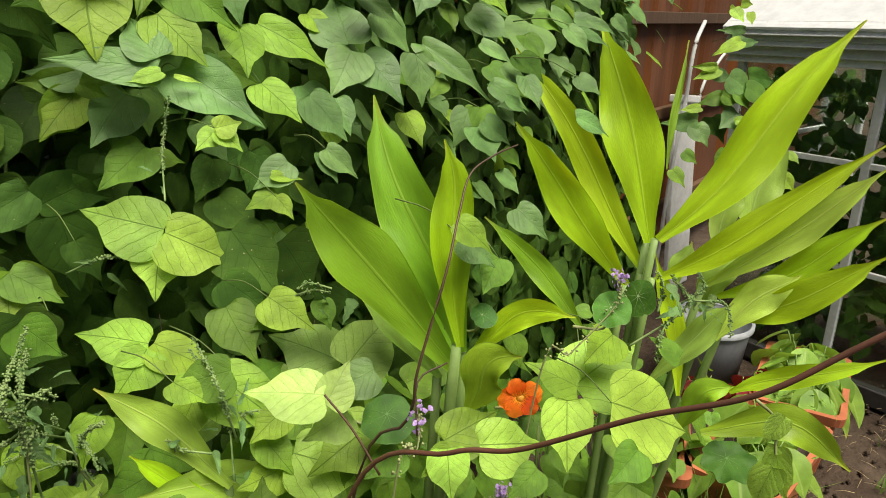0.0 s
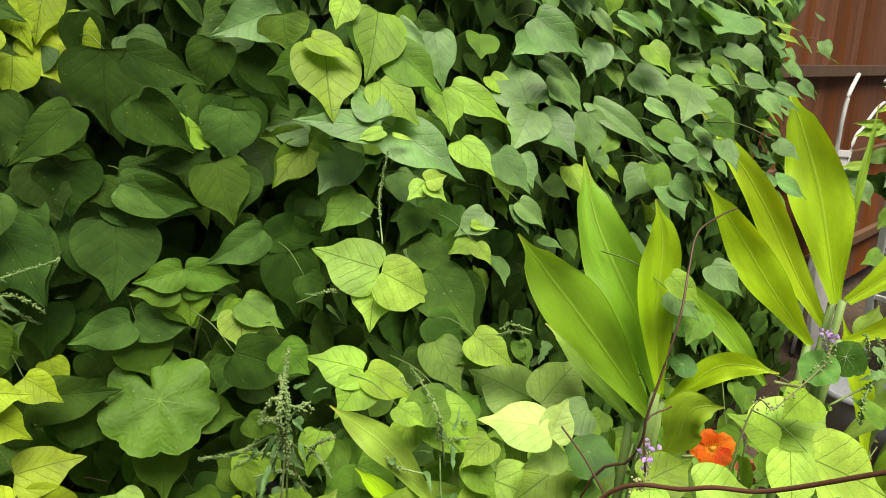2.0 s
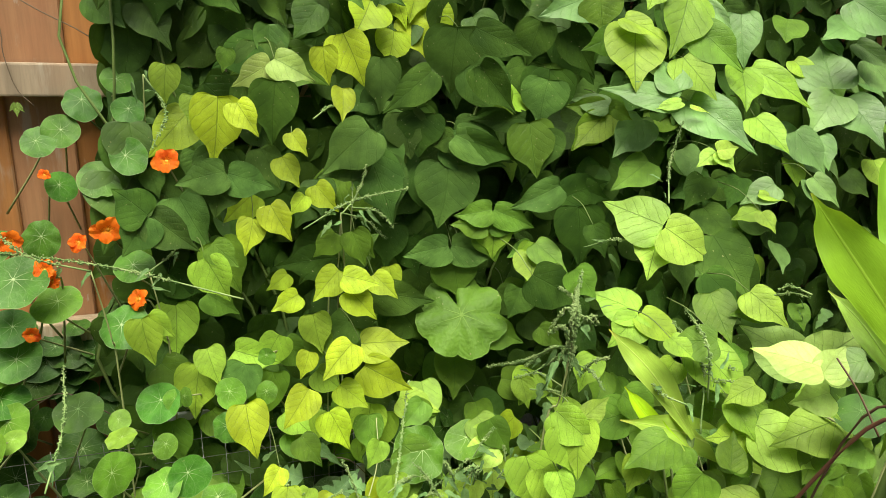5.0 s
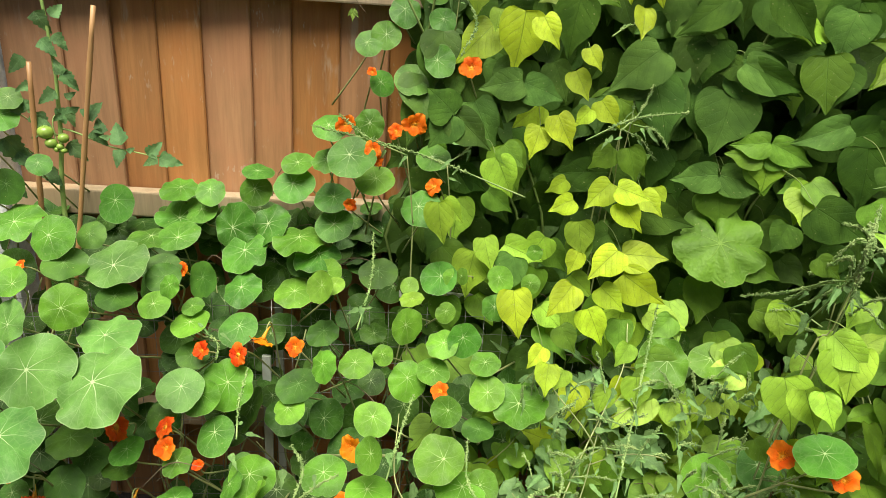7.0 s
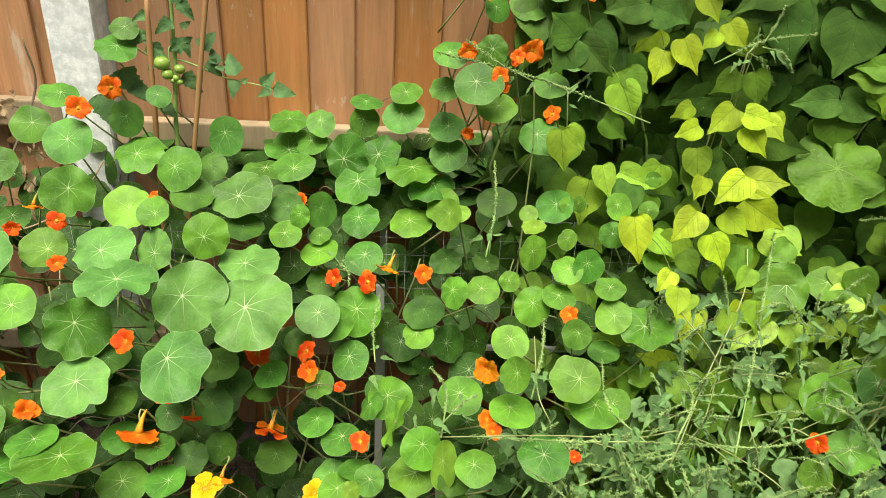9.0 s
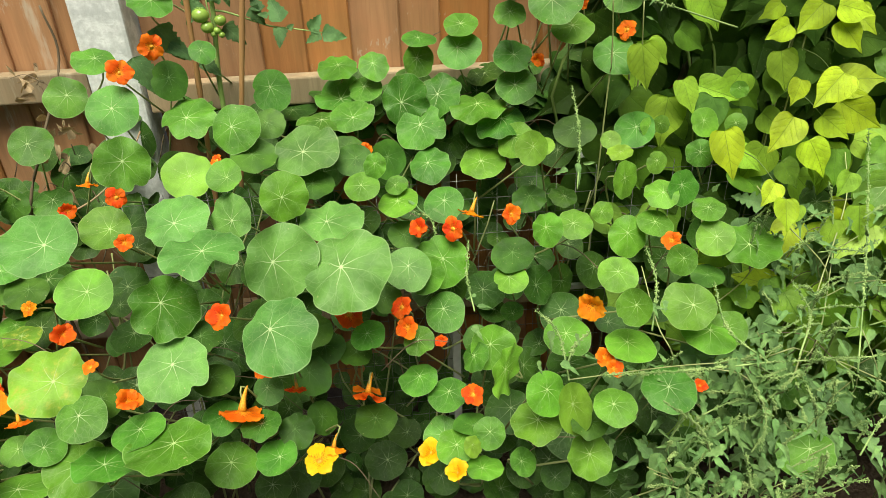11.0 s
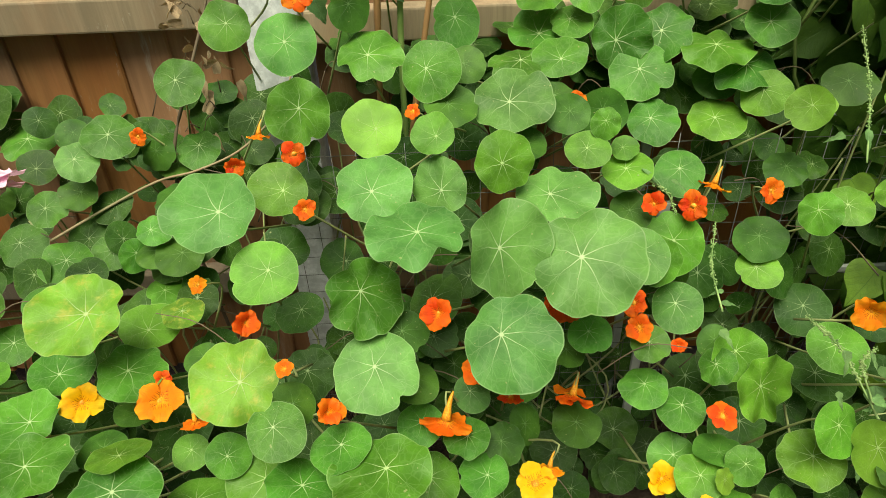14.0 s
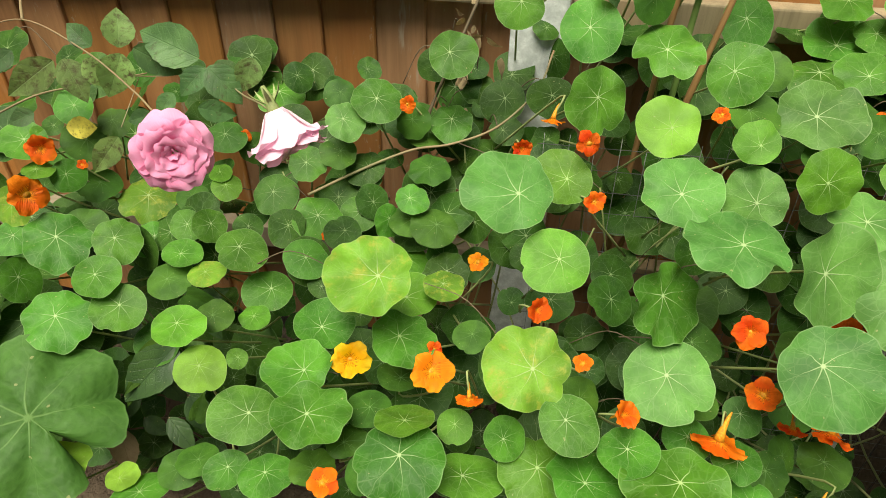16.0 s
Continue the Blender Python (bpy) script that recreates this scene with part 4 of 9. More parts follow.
bean_leaf(VINES[0], -0.147, 1.003, 1.048, 0.054, 5, 24, -65, 0.84, 'y')
bean_leaf(VINES[0], -0.162, 1.018, 1.082, 0.045, -2, 17, -54, 0.84, 'y')
bean_leaf(VINES[0], -0.144, 0.938, 0.905, 0.076, -22, 32, -28, 0.84, 'y')
bean_leaf(VINES[0], -0.113, 0.925, 0.865, 0.074, -10, 25, 26, 0.84, 'y')
bean_leaf(VINES[0], -0.092, 0.938, 0.904, 0.064, -10, 26, 49, 0.84, 'y')
bean_leaf(VINES[0], -0.244, 0.977, 0.872, 0.091, 4, 37, 6, 0.84, 'y')
bean_leaf(VINES[0], -0.196, 0.830, 0.801, 0.058, 2, 47, -10, 0.84, 'y')
bean_leaf(VINES[0], -0.232, 1.166, 1.446, 0.042, -6, 8, -13, 0.84, 'm')
bean_leaf(VINES[0], -1.865, 0.803, 0.601, 0.076, 20, 24, 54, 0.6, 'd')
bean_leaf(VINES[0], -1.902, 0.767, 0.523, 0.092, 45, 45, -58, 0.6, 'd')
bean_leaf(VINES[0], -1.923, 0.739, 0.510, 0.071, 40, 42, -36, 0.6, 'd')
bean_leaf(VINES[0], -1.834, 0.696, 0.444, 0.048, 30, 35, 152, 0.6, 'd')
bean_leaf(VINES[0], -0.162, 0.848, 0.780, 0.044, -11, 31, -22, 0.84, 'l')
bean_leaf(VINES[0], -0.140, 0.947, 0.967, 0.047, -10, 26, -19, 0.84, 'y')
bean_leaf(VINES[0], -0.204, 0.857, 0.820, 0.048, -14, 37, -28, 0.84, 'y')
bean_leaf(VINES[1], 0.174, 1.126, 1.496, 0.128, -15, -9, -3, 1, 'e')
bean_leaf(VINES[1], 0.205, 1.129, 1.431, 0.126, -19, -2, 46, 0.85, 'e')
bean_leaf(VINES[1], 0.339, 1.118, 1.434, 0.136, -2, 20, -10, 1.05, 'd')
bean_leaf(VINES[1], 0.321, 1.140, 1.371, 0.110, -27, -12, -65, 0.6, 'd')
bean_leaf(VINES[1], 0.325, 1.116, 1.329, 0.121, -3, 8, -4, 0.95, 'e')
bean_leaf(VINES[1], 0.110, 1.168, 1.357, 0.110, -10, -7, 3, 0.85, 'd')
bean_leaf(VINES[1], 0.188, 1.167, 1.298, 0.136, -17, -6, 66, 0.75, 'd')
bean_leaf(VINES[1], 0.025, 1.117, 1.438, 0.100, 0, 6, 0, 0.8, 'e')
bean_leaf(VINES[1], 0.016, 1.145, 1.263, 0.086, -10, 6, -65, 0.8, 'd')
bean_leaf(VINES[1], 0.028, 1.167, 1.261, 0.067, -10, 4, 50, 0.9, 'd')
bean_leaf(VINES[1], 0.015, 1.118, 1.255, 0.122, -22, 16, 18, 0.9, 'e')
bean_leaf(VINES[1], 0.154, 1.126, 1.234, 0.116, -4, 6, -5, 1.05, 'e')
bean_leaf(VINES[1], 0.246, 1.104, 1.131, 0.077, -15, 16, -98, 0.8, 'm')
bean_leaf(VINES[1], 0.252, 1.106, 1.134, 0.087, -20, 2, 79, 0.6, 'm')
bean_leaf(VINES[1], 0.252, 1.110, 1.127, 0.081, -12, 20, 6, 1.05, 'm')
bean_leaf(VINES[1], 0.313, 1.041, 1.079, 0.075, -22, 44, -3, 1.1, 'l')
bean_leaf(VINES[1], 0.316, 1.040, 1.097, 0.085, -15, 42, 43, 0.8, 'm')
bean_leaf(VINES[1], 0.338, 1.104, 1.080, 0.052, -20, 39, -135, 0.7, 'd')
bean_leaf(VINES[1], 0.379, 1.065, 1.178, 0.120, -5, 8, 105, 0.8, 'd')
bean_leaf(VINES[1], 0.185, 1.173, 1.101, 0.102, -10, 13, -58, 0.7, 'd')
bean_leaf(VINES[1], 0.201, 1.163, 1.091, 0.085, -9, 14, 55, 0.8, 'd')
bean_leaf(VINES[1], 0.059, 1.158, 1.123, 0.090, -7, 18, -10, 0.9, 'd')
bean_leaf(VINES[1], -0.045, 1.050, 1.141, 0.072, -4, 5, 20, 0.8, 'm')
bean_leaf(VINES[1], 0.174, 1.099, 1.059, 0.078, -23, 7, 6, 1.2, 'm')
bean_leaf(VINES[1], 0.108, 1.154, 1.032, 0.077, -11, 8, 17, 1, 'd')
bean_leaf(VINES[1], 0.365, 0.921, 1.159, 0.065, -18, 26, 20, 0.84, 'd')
bean_leaf(VINES[1], 0.020, 1.165, 1.536, 0.076, 7, 28, -31, 1.2, 'y')
bean_leaf(VINES[1], 0.028, 1.228, 1.594, 0.077, -11, 13, -6, 0.9, 'e')
bean_leaf(VINES[1], 0.069, 1.210, 1.568, 0.084, -9, 16, 21, 0.7, 'y')
bean_leaf(VINES[1], 0.129, 1.212, 1.584, 0.089, 2, 24, -19, 0.75, 'y')
bean_leaf(VINES[1], 0.140, 1.209, 1.539, 0.093, -22, 13, 37, 0.95, 'y')
bean_leaf(VINES[1], 0.066, 1.174, 1.486, 0.068, -3, 20, -14, 1.1, 'y')
bean_leaf(VINES[1], 0.104, 1.209, 1.512, 0.089, -10, 22, 27, 0.8, 'y')
bean_leaf(VINES[1], -0.045, 1.094, 1.475, 0.093, -9, 12, 22, 0.9, 'y')
bean_leaf(VINES[1], -0.057, 1.048, 1.386, 0.062, 11, 36, -13, 0.75, 'y')
bean_leaf(VINES[1], 0.244, 1.245, 1.504, 0.134, -15, 4, 61, 0.85, 'd')
bean_leaf(VINES[1], 0.361, 1.195, 1.515, 0.094, -15, 8, -3, 0.8, 'd')
bean_leaf(VINES[1], 0.213, 1.232, 1.281, 0.101, -16, 9, -42, 0.7, 'd')
bean_leaf(VINES[1], 0.327, 1.074, 1.084, 0.066, -5, 56, -66, 0.8, 'm')
bean_leaf(VINES[1], -0.042, 1.096, 1.107, 0.070, 6, 5, -74, 0.75, 'd')
bean_leaf(VINES[1], 0.069, 1.150, 0.956, 0.091, -9, 5, 96, 0.7, 'd')
bean_leaf(VINES[1], 0.055, 1.116, 0.974, 0.109, 1, 10, 17, 0.9, 'd')
bean_leaf(VINES[1], 0.036, 1.093, 1.057, 0.056, -13, 21, 14, 0.84, 'y')
bean_leaf(VINES[1], 0.168, 1.081, 0.871, 0.097, 0, 31, -8, 1, 'm')
bean_leaf(VINES[1], 0.269, 1.003, 1.022, 0.064, -7, 22, -26, 1.1, 'd')
bean_leaf(VINES[1], 0.314, 0.916, 1.074, 0.078, -35, 7, -49, 0.8, 'd')
bean_leaf(VINES[1], 0.224, 0.742, 1.141, 0.056, -16, 14, 36, 1, 'm')
bean_leaf(VINES[1], 0.264, 0.926, 0.887, 0.070, -13, 28, -24, 1.2, 'l')
bean_leaf(VINES[1], 0.380, 0.789, 1.040, 0.089, -18, 47, -115, 0.84, 'l')
bean_leaf(VINES[1], 0.374, 0.782, 1.037, 0.075, -17, 40, -45, 0.95, 'l')
bean_leaf(VINES[1], 0.334, 0.649, 1.055, 0.048, -31, 54, 51, 0.84, 'l')
bean_leaf(VINES[1], 0.376, 0.441, 1.099, 0.077, -33, 59, -103, 0.84, 'W')
bean_leaf(VINES[1], 0.375, 0.437, 1.090, 0.052, -24, 40, 137, 0.84, 'W')
bean_leaf(VINES[1], 0.051, 1.168, 1.426, 0.082, -3, 0, -2, 0.84, 'd')
bean_leaf(VINES[1], -0.070, 0.940, 0.976, 0.077, -16, 32, -37, 0.84, 'y')
bean_leaf(VINES[1], -0.042, 0.992, 0.950, 0.086, -13, 36, 91, 0.84, 'y')
bean_leaf(VINES[1], -0.041, 0.974, 0.916, 0.098, -13, 19, 61, 0.84, 'y')
bean_leaf(VINES[1], -0.071, 1.037, 1.075, 0.072, -8, 26, -41, 0.84, 'y')
bean_leaf(VINES[1], -0.072, 0.994, 1.078, 0.066, -3, 33, 72, 0.84, 'y')
bean_leaf(VINES[1], -0.062, 0.996, 1.050, 0.071, 1, 30, 40, 0.84, 'y')
bean_leaf(VINES[1], -0.005, 1.050, 1.057, 0.062, -21, 33, 48, 0.84, 'y')
bean_leaf(VINES[1], 0.237, 0.918, 0.877, 0.056, -31, 32, 20, 0.84, 'l')
bean_leaf(VINES[1], 0.065, 0.965, 0.835, 0.064, -8, 34, -45, 0.84, 'm')
bean_leaf(VINES[1], -0.041, 0.948, 0.834, 0.069, -8, 28, 1, 0.84, 'm')
bean_leaf(VINES[1], 0.013, 0.922, 0.780, 0.099, -28, 23, 58, 0.84, 'm')
bean_leaf(VINES[1], 0.171, 0.613, 0.970, 0.078, -28, 33, 0, 0.75, 'l')
bean_leaf(VINES[1], 0.243, 0.729, 0.906, 0.057, -24, 32, -115, 0.7, 'l')
bean_leaf(VINES[1], 0.197, 0.646, 0.951, 0.052, -15, 41, 125, 0.7, 'l')
bean_leaf(VINES[1], 0.136, 0.644, 0.883, 0.066, -27, 31, 25, 0.84, 'l')
bean_leaf(VINES[1], 0.169, 0.898, 0.817, 0.075, -26, 16, 32, 0.84, 'm')
bean_leaf(VINES[1], 0.019, 0.898, 0.751, 0.080, -14, 31, -20, 0.84, 'm')
bean_leaf(VINES[1], 0.198, 1.105, 0.948, 0.049, -22, 18, 20, 0.84, 'd')
bean_leaf(VINES[1], -0.001, 1.089, 1.317, 0.119, -16, 16, -45, 0.84, 'e')
bean_leaf(VINES[1], 0.022, 1.128, 1.304, 0.100, -26, 15, 34, 0.84, 'e')
bean_leaf(VINES[1], 0.037, 1.112, 1.219, 0.078, -18, 11, 9, 0.84, 'e')
bean_leaf(VINES[1], 0.112, 1.168, 1.348, 0.095, -23, 1, 6, 0.84, 'd')
bean_leaf(VINES[1], 0.159, 1.127, 1.225, 0.107, -5, 11, -8, 0.84, 'e')
bean_leaf(VINES[1], 0.167, 1.115, 1.310, 0.129, -16, 8, 63, 0.84, 'e')
bean_leaf(VINES[1], 0.324, 1.116, 1.155, 0.035, -25, -4, -64, 0.84, 'd')
bean_leaf(VINES[1], -0.073, 1.053, 1.139, 0.062, -16, 4, -41, 0.84, 'm')
bean_leaf(VINES[1], -0.036, 1.065, 1.137, 0.064, -13, 7, 35, 0.84, 'm')
bean_leaf(VINES[1], 0.089, 1.163, 1.093, 0.086, -23, 9, 18, 0.84, 'd')
bean_leaf(VINES[1], 0.133, 1.187, 1.101, 0.090, -21, 14, 53, 0.84, 'd')
bean_leaf(VINES[1], 0.155, 1.122, 1.043, 0.077, -13, 18, 26, 0.84, 'm')
bean_leaf(VINES[1], 0.252, 1.071, 0.997, 0.084, -14, 7, 49, 0.84, 'd')
bean_leaf(VINES[1], 0.208, 0.843, 1.102, 0.100, -23, 9, 62, 0.84, 'd')
bean_leaf(VINES[1], 0.368, 0.674, 1.004, 0.058, -26, 37, -35, 0.84, 'l')
bean_leaf(VINES[1], 0.300, 0.785, 0.972, 0.065, -35, 39, -17, 0.84, 'l')
bean_leaf(VINES[1], 0.160, 0.933, 0.804, 0.077, -20, 47, 36, 0.9, 'l')
bean_leaf(VINES[1], -0.031, 0.907, 0.805, 0.051, -19, 28, -23, 0.84, 'l')
bean_leaf(VINES[1], 0.047, 0.975, 0.824, 0.056, -6, 21, 66, 0.84, 'm')
bean_leaf(VINES[1], 0.213, 0.949, 0.866, 0.089, -33, 10, 85, 0.8, 'm')
bean_leaf(VINES[1], 0.148, 0.618, 0.964, 0.072, -9, 30, 14, 1, 'l')
bean_leaf(VINES[1], 0.141, 0.629, 0.981, 0.074, -32, 25, 53, 0.8, 'l')
bean_leaf(VINES[1], 0.140, 0.703, 0.867, 0.087, -14, 32, 12, 1, 'l')
bean_leaf(VINES[1], 0.137, 0.606, 0.903, 0.052, -28, 38, 24, 0.84, 'l')
bean_leaf(VINES[1], -0.015, 0.884, 0.749, 0.065, 0, 33, 0, 1, 'l')
bean_leaf(VINES[1], 0.294, 0.630, 0.783, 0.053, -23, 32, 13, 0.84, 'm')
bean_leaf(VINES[1], 0.212, 1.031, 0.942, 0.088, -15, 22, 65, 0.84, 'm')
bean_leaf(VINES[1], 0.187, 0.772, 1.042, 0.049, -24, 10, 52, 0.84, 'm')
bean_leaf(VINES[1], 0.049, 0.864, 0.710, 0.066, -21, 37, 35, 0.84, 'l')
bean_leaf(VINES[1], -0.074, 0.857, 0.740, 0.054, -11, 33, -18, 0.84, 'l')
bean_leaf(VINES[1], 0.219, 0.650, 0.758, 0.052, -25, 43, -23, 0.84, 'l')
bean_leaf(VINES[1], 0.276, 0.617, 0.891, 0.055, -19, 26, -19, 0.84, 'l')
bean_leaf(VINES[1], 0.149, 0.747, 0.720, 0.053, -16, 22, 37, 0.84, 'm')
bean_leaf(VINES[2], 0.472, 1.070, 1.342, 0.101, -28, 33, -38, 0.75, 'l')
bean_leaf(VINES[2], 0.474, 1.068, 1.358, 0.079, -25, 36, -106, 0.7, 'g')
bean_leaf(VINES[2], 0.439, 0.996, 1.357, 0.041, -27, 8, 61, 0.7, 'm')
bean_leaf(VINES[2], 0.503, 0.996, 1.338, 0.104, -14, 32, -40, 0.8, 'g')
bean_leaf(VINES[2], 0.510, 0.909, 1.379, 0.139, -15, 29, -102, 0.45, 'g')
bean_leaf(VINES[2], 0.562, 0.943, 1.374, 0.153, -40, 45, 53, 0.7, 'g')
bean_leaf(VINES[2], 0.509, 0.899, 1.375, 0.053, -25, 39, -73, 0.5, 'L')
bean_leaf(VINES[2], 0.528, 0.899, 1.368, 0.041, -7, 39, 69, 0.3, 'L')
bean_leaf(VINES[2], 0.514, 0.911, 1.393, 0.081, -22, 43, -162, 0.9, 'g')
bean_leaf(VINES[2], 0.473, 1.003, 1.501, 0.134, -12, 40, -8, 0.95, 'l')
bean_leaf(VINES[2], 0.543, 0.951, 1.451, 0.101, -19, 34, 32, 0.9, 'l')
bean_leaf(VINES[2], 0.508, 0.972, 1.262, 0.098, -22, 40, -49, 0.8, 'm')
bean_leaf(VINES[2], 0.380, 1.088, 1.209, 0.108, -27, 8, -50, 0.8, 'd')
bean_leaf(VINES[2], 0.384, 1.007, 1.173, 0.118, -22, 8, 5, 0.9, 'd')
bean_leaf(VINES[2], 0.593, 0.776, 1.206, 0.052, -28, 43, -64, 0.8, 'l')
bean_leaf(VINES[2], 0.577, 0.754, 1.206, 0.043, -40, 47, 33, 0.8, 'l')
bean_leaf(VINES[2], 0.562, 0.873, 1.190, 0.085, -26, 42, 35, 0.9, 'd')
bean_leaf(VINES[2], 0.573, 0.896, 1.243, 0.077, -31, 38, -25, 0.8, 'd')
bean_leaf(VINES[2], 0.638, 0.874, 1.242, 0.068, -20, 30, -25, 0.8, 'd')
bean_leaf(VINES[2], 0.753, 0.874, 1.325, 0.099, -17, 28, 30, 0.8, 'g')
bean_leaf(VINES[2], 0.674, 0.752, 1.261, 0.066, -21, 33, 42, 0.7, 'g')
bean_leaf(VINES[2], 0.668, 0.758, 1.256, 0.055, -8, 40, 10, 0.7, 'g')
bean_leaf(VINES[2], 0.799, 0.565, 1.298, 0.064, -22, 51, 6, 1, 'g')
bean_leaf(VINES[2], 0.815, 0.525, 1.340, 0.040, -12, 47, 50, 0.8, 'g')
bean_leaf(VINES[2], 0.831, 0.543, 1.384, 0.054, -16, 43, 38, 0.7, 'g')
bean_leaf(VINES[2], 0.816, 0.415, 1.378, 0.040, -38, 45, 39, 0.9, 'g')
bean_leaf(VINES[2], 0.772, 0.391, 1.332, 0.062, -14, 42, 62, 0.6, 'g')
bean_leaf(VINES[2], 0.841, 0.522, 1.401, 0.056, -50, 47, 35, 0.8, 'd')
bean_leaf(VINES[2], 0.422, 1.156, 1.501, 0.121, -30, 8, 29, 0.9, 'd')
bean_leaf(VINES[2], 0.446, 1.103, 1.566, 0.138, -1, 26, -68, 0.7, 'g')
bean_leaf(VINES[2], 0.431, 1.060, 1.554, 0.061, -28, 8, 10, 1.5, 'm')
bean_leaf(VINES[2], 0.456, 1.033, 1.491, 0.076, -3, 8, -66, 0.8, 'm')
bean_leaf(VINES[2], 0.447, 1.002, 1.517, 0.080, -27, 45, 60, 0.7, 'l')
bean_leaf(VINES[2], 0.517, 1.004, 1.581, 0.068, -21, 35, -23, 0.8, 'l')
bean_leaf(VINES[2], 0.577, 0.997, 1.562, 0.140, -9, 36, -24, 0.75, 'l')
bean_leaf(VINES[2], 0.583, 0.966, 1.501, 0.111, -28, 27, 49, 0.8, 'm')
bean_leaf(VINES[2], 0.772, 1.024, 1.436, 0.140, -33, 35, 57, 0.6, 'l')
bean_leaf(VINES[2], 0.683, 0.957, 1.434, 0.113, -14, 54, -12, 0.7, 'l')
bean_leaf(VINES[2], 0.693, 0.986, 1.533, 0.106, -26, 32, 4, 0.8, 'g')
bean_leaf(VINES[2], 0.617, 0.992, 1.554, 0.086, -33, 32, 38, 0.35, 'g')
bean_leaf(VINES[2], 0.668, 0.888, 1.349, 0.093, -29, 45, 33, 0.8, 'l')
bean_leaf(VINES[2], 0.809, 0.557, 1.308, 0.055, -25, 34, 44, 0.84, 'g')
bean_leaf(VINES[2], 0.789, 0.480, 1.376, 0.056, -31, 51, 5, 0.7, 'g')
bean_leaf(VINES[2], 0.592, 0.780, 1.232, 0.047, -25, 48, 73, 0.5, 'l')
bean_leaf(VINES[2], 0.550, 0.409, 1.242, 0.050, -25, 45, 39, 0.84, 'l')
bean_leaf(VINES[2], 0.626, 0.405, 1.180, 0.053, -28, 40, -39, 0.84, 'm')
bean_leaf(VINES[2], 0.446, 0.832, 1.173, 0.110, -28, 32, -114, 0.92, 'L')
bean_leaf(VINES[2], 0.439, 0.818, 1.173, 0.103, -16, 29, 56, 0.92, 'L')
bean_leaf(VINES[2], 0.444, 0.833, 1.165, 0.091, -29, 34, -13, 0.92, 'L')
bean_leaf(VINES[2], 0.559, 0.856, 1.293, 0.049, -27, 54, -46, 0.92, 'L')
bean_leaf(VINES[2], 0.547, 0.841, 1.298, 0.043, -21, 30, 103, 0.92, 'L')
bean_leaf(VINES[2], 0.553, 0.846, 1.294, 0.047, -7, 44, 35, 0.92, 'L')
bean_leaf(VINES[2], 0.388, 0.790, 1.037, 0.089, -5, 56, 36, 0.84, 'l')
bean_leaf(VINES[2], 0.534, 0.809, 1.155, 0.131, -38, 47, 31, 0.84, 'd')
bean_leaf(VINES[2], 0.447, 0.706, 1.093, 0.086, -32, 49, 21, 0.84, 'm')
bean_leaf(VINES[2], 0.481, 0.661, 1.108, 0.075, -37, 40, 48, 0.84, 'l')
bean_leaf(VINES[2], 0.399, 0.664, 1.027, 0.111, -16, 51, 36, 0.84, 'l')
bean_leaf(VINES[2], 0.549, 0.606, 1.005, 0.103, -24, 45, -125, 0.95, 'P')
bean_leaf(VINES[2], 0.530, 0.573, 1.017, 0.097, -38, 40, 134, 0.95, 'P')
bean_leaf(VINES[2], 0.423, 0.459, 1.049, 0.059, -9, 38, -82, 0.84, 'W')
bean_leaf(VINES[2], 0.402, 0.587, 0.975, 0.062, -15, 52, 19, 0.84, 'l')
bean_leaf(VINES[2], 0.507, 0.503, 0.974, 0.101, -27, 53, -66, 0.84, 'l')
bean_leaf(VINES[2], 0.512, 0.396, 0.991, 0.079, -42, 52, 115, 0.84, 'l')
bean_leaf(VINES[2], 0.509, 0.383, 0.987, 0.047, -34, 44, -60, 0.84, 'l')
bean_leaf(VINES[2], 0.697, 0.328, 1.002, 0.117, -45, 57, 121, 1, 'L')
bean_leaf(VINES[2], 0.649, 0.257, 1.029, 0.137, -18, 39, 59, 0.85, 'L')
bean_leaf(VINES[2], 0.485, 0.234, 1.121, 0.063, -31, 40, -14, 0.9, 'L')
bean_leaf(VINES[2], 0.622, 0.289, 1.051, 0.067, -10, 49, -142, 0.84, 'l')
bean_leaf(VINES[2], 0.452, 0.306, 1.059, 0.070, -34, 50, 84, 0.92, 'L')
bean_leaf(VINES[2], 0.500, 0.382, 0.993, 0.056, -32, 38, -5, 1, 'L')
bean_leaf(VINES[2], 0.389, 0.617, 1.058, 0.072, -25, 34, -87, 0.84, 'm')
bean_leaf(VINES[2], 0.503, 0.656, 1.081, 0.053, -16, 45, -78, 0.84, 'm')
bean_leaf(VINES[2], 0.535, 0.622, 1.096, 0.044, -19, 50, 0, 0.84, 'm')
bean_leaf(VINES[2], 0.439, 0.433, 1.102, 0.056, -23, 43, -79, 0.84, 'g')
bean_leaf(VINES[2], 0.434, 0.648, 1.011, 0.061, -5, 50, 100, 0.84, 'm')
bean_leaf(VINES[2], 0.580, 0.425, 1.213, 0.051, -40, 34, 45, 0.84, 'g')
bean_leaf(VINES[2], 0.645, 0.451, 1.154, 0.043, -10, 34, 30, 0.84, 'd')
bean_leaf(VINES[2], 0.717, 0.439, 1.215, 0.058, -44, 42, 43, 0.84, 'g')
bean_leaf(VINES[2], 0.808, 0.869, 1.316, 0.072, -20, 38, 7, 0.84, 'g')
bean_leaf(VINES[2], 0.621, 0.778, 1.247, 0.067, -30, 38, -56, 0.84, 'g')
bean_leaf(VINES[2], 0.422, 1.080, 1.199, 0.075, -36, 8, 71, 0.84, 'd')
bean_leaf(VINES[2], 0.475, 0.751, 1.111, 0.082, -20, 31, 44, 0.84, 'd')
bean_leaf(VINES[2], 0.425, 0.560, 0.948, 0.107, -19, 49, 53, 0.9, 'L')
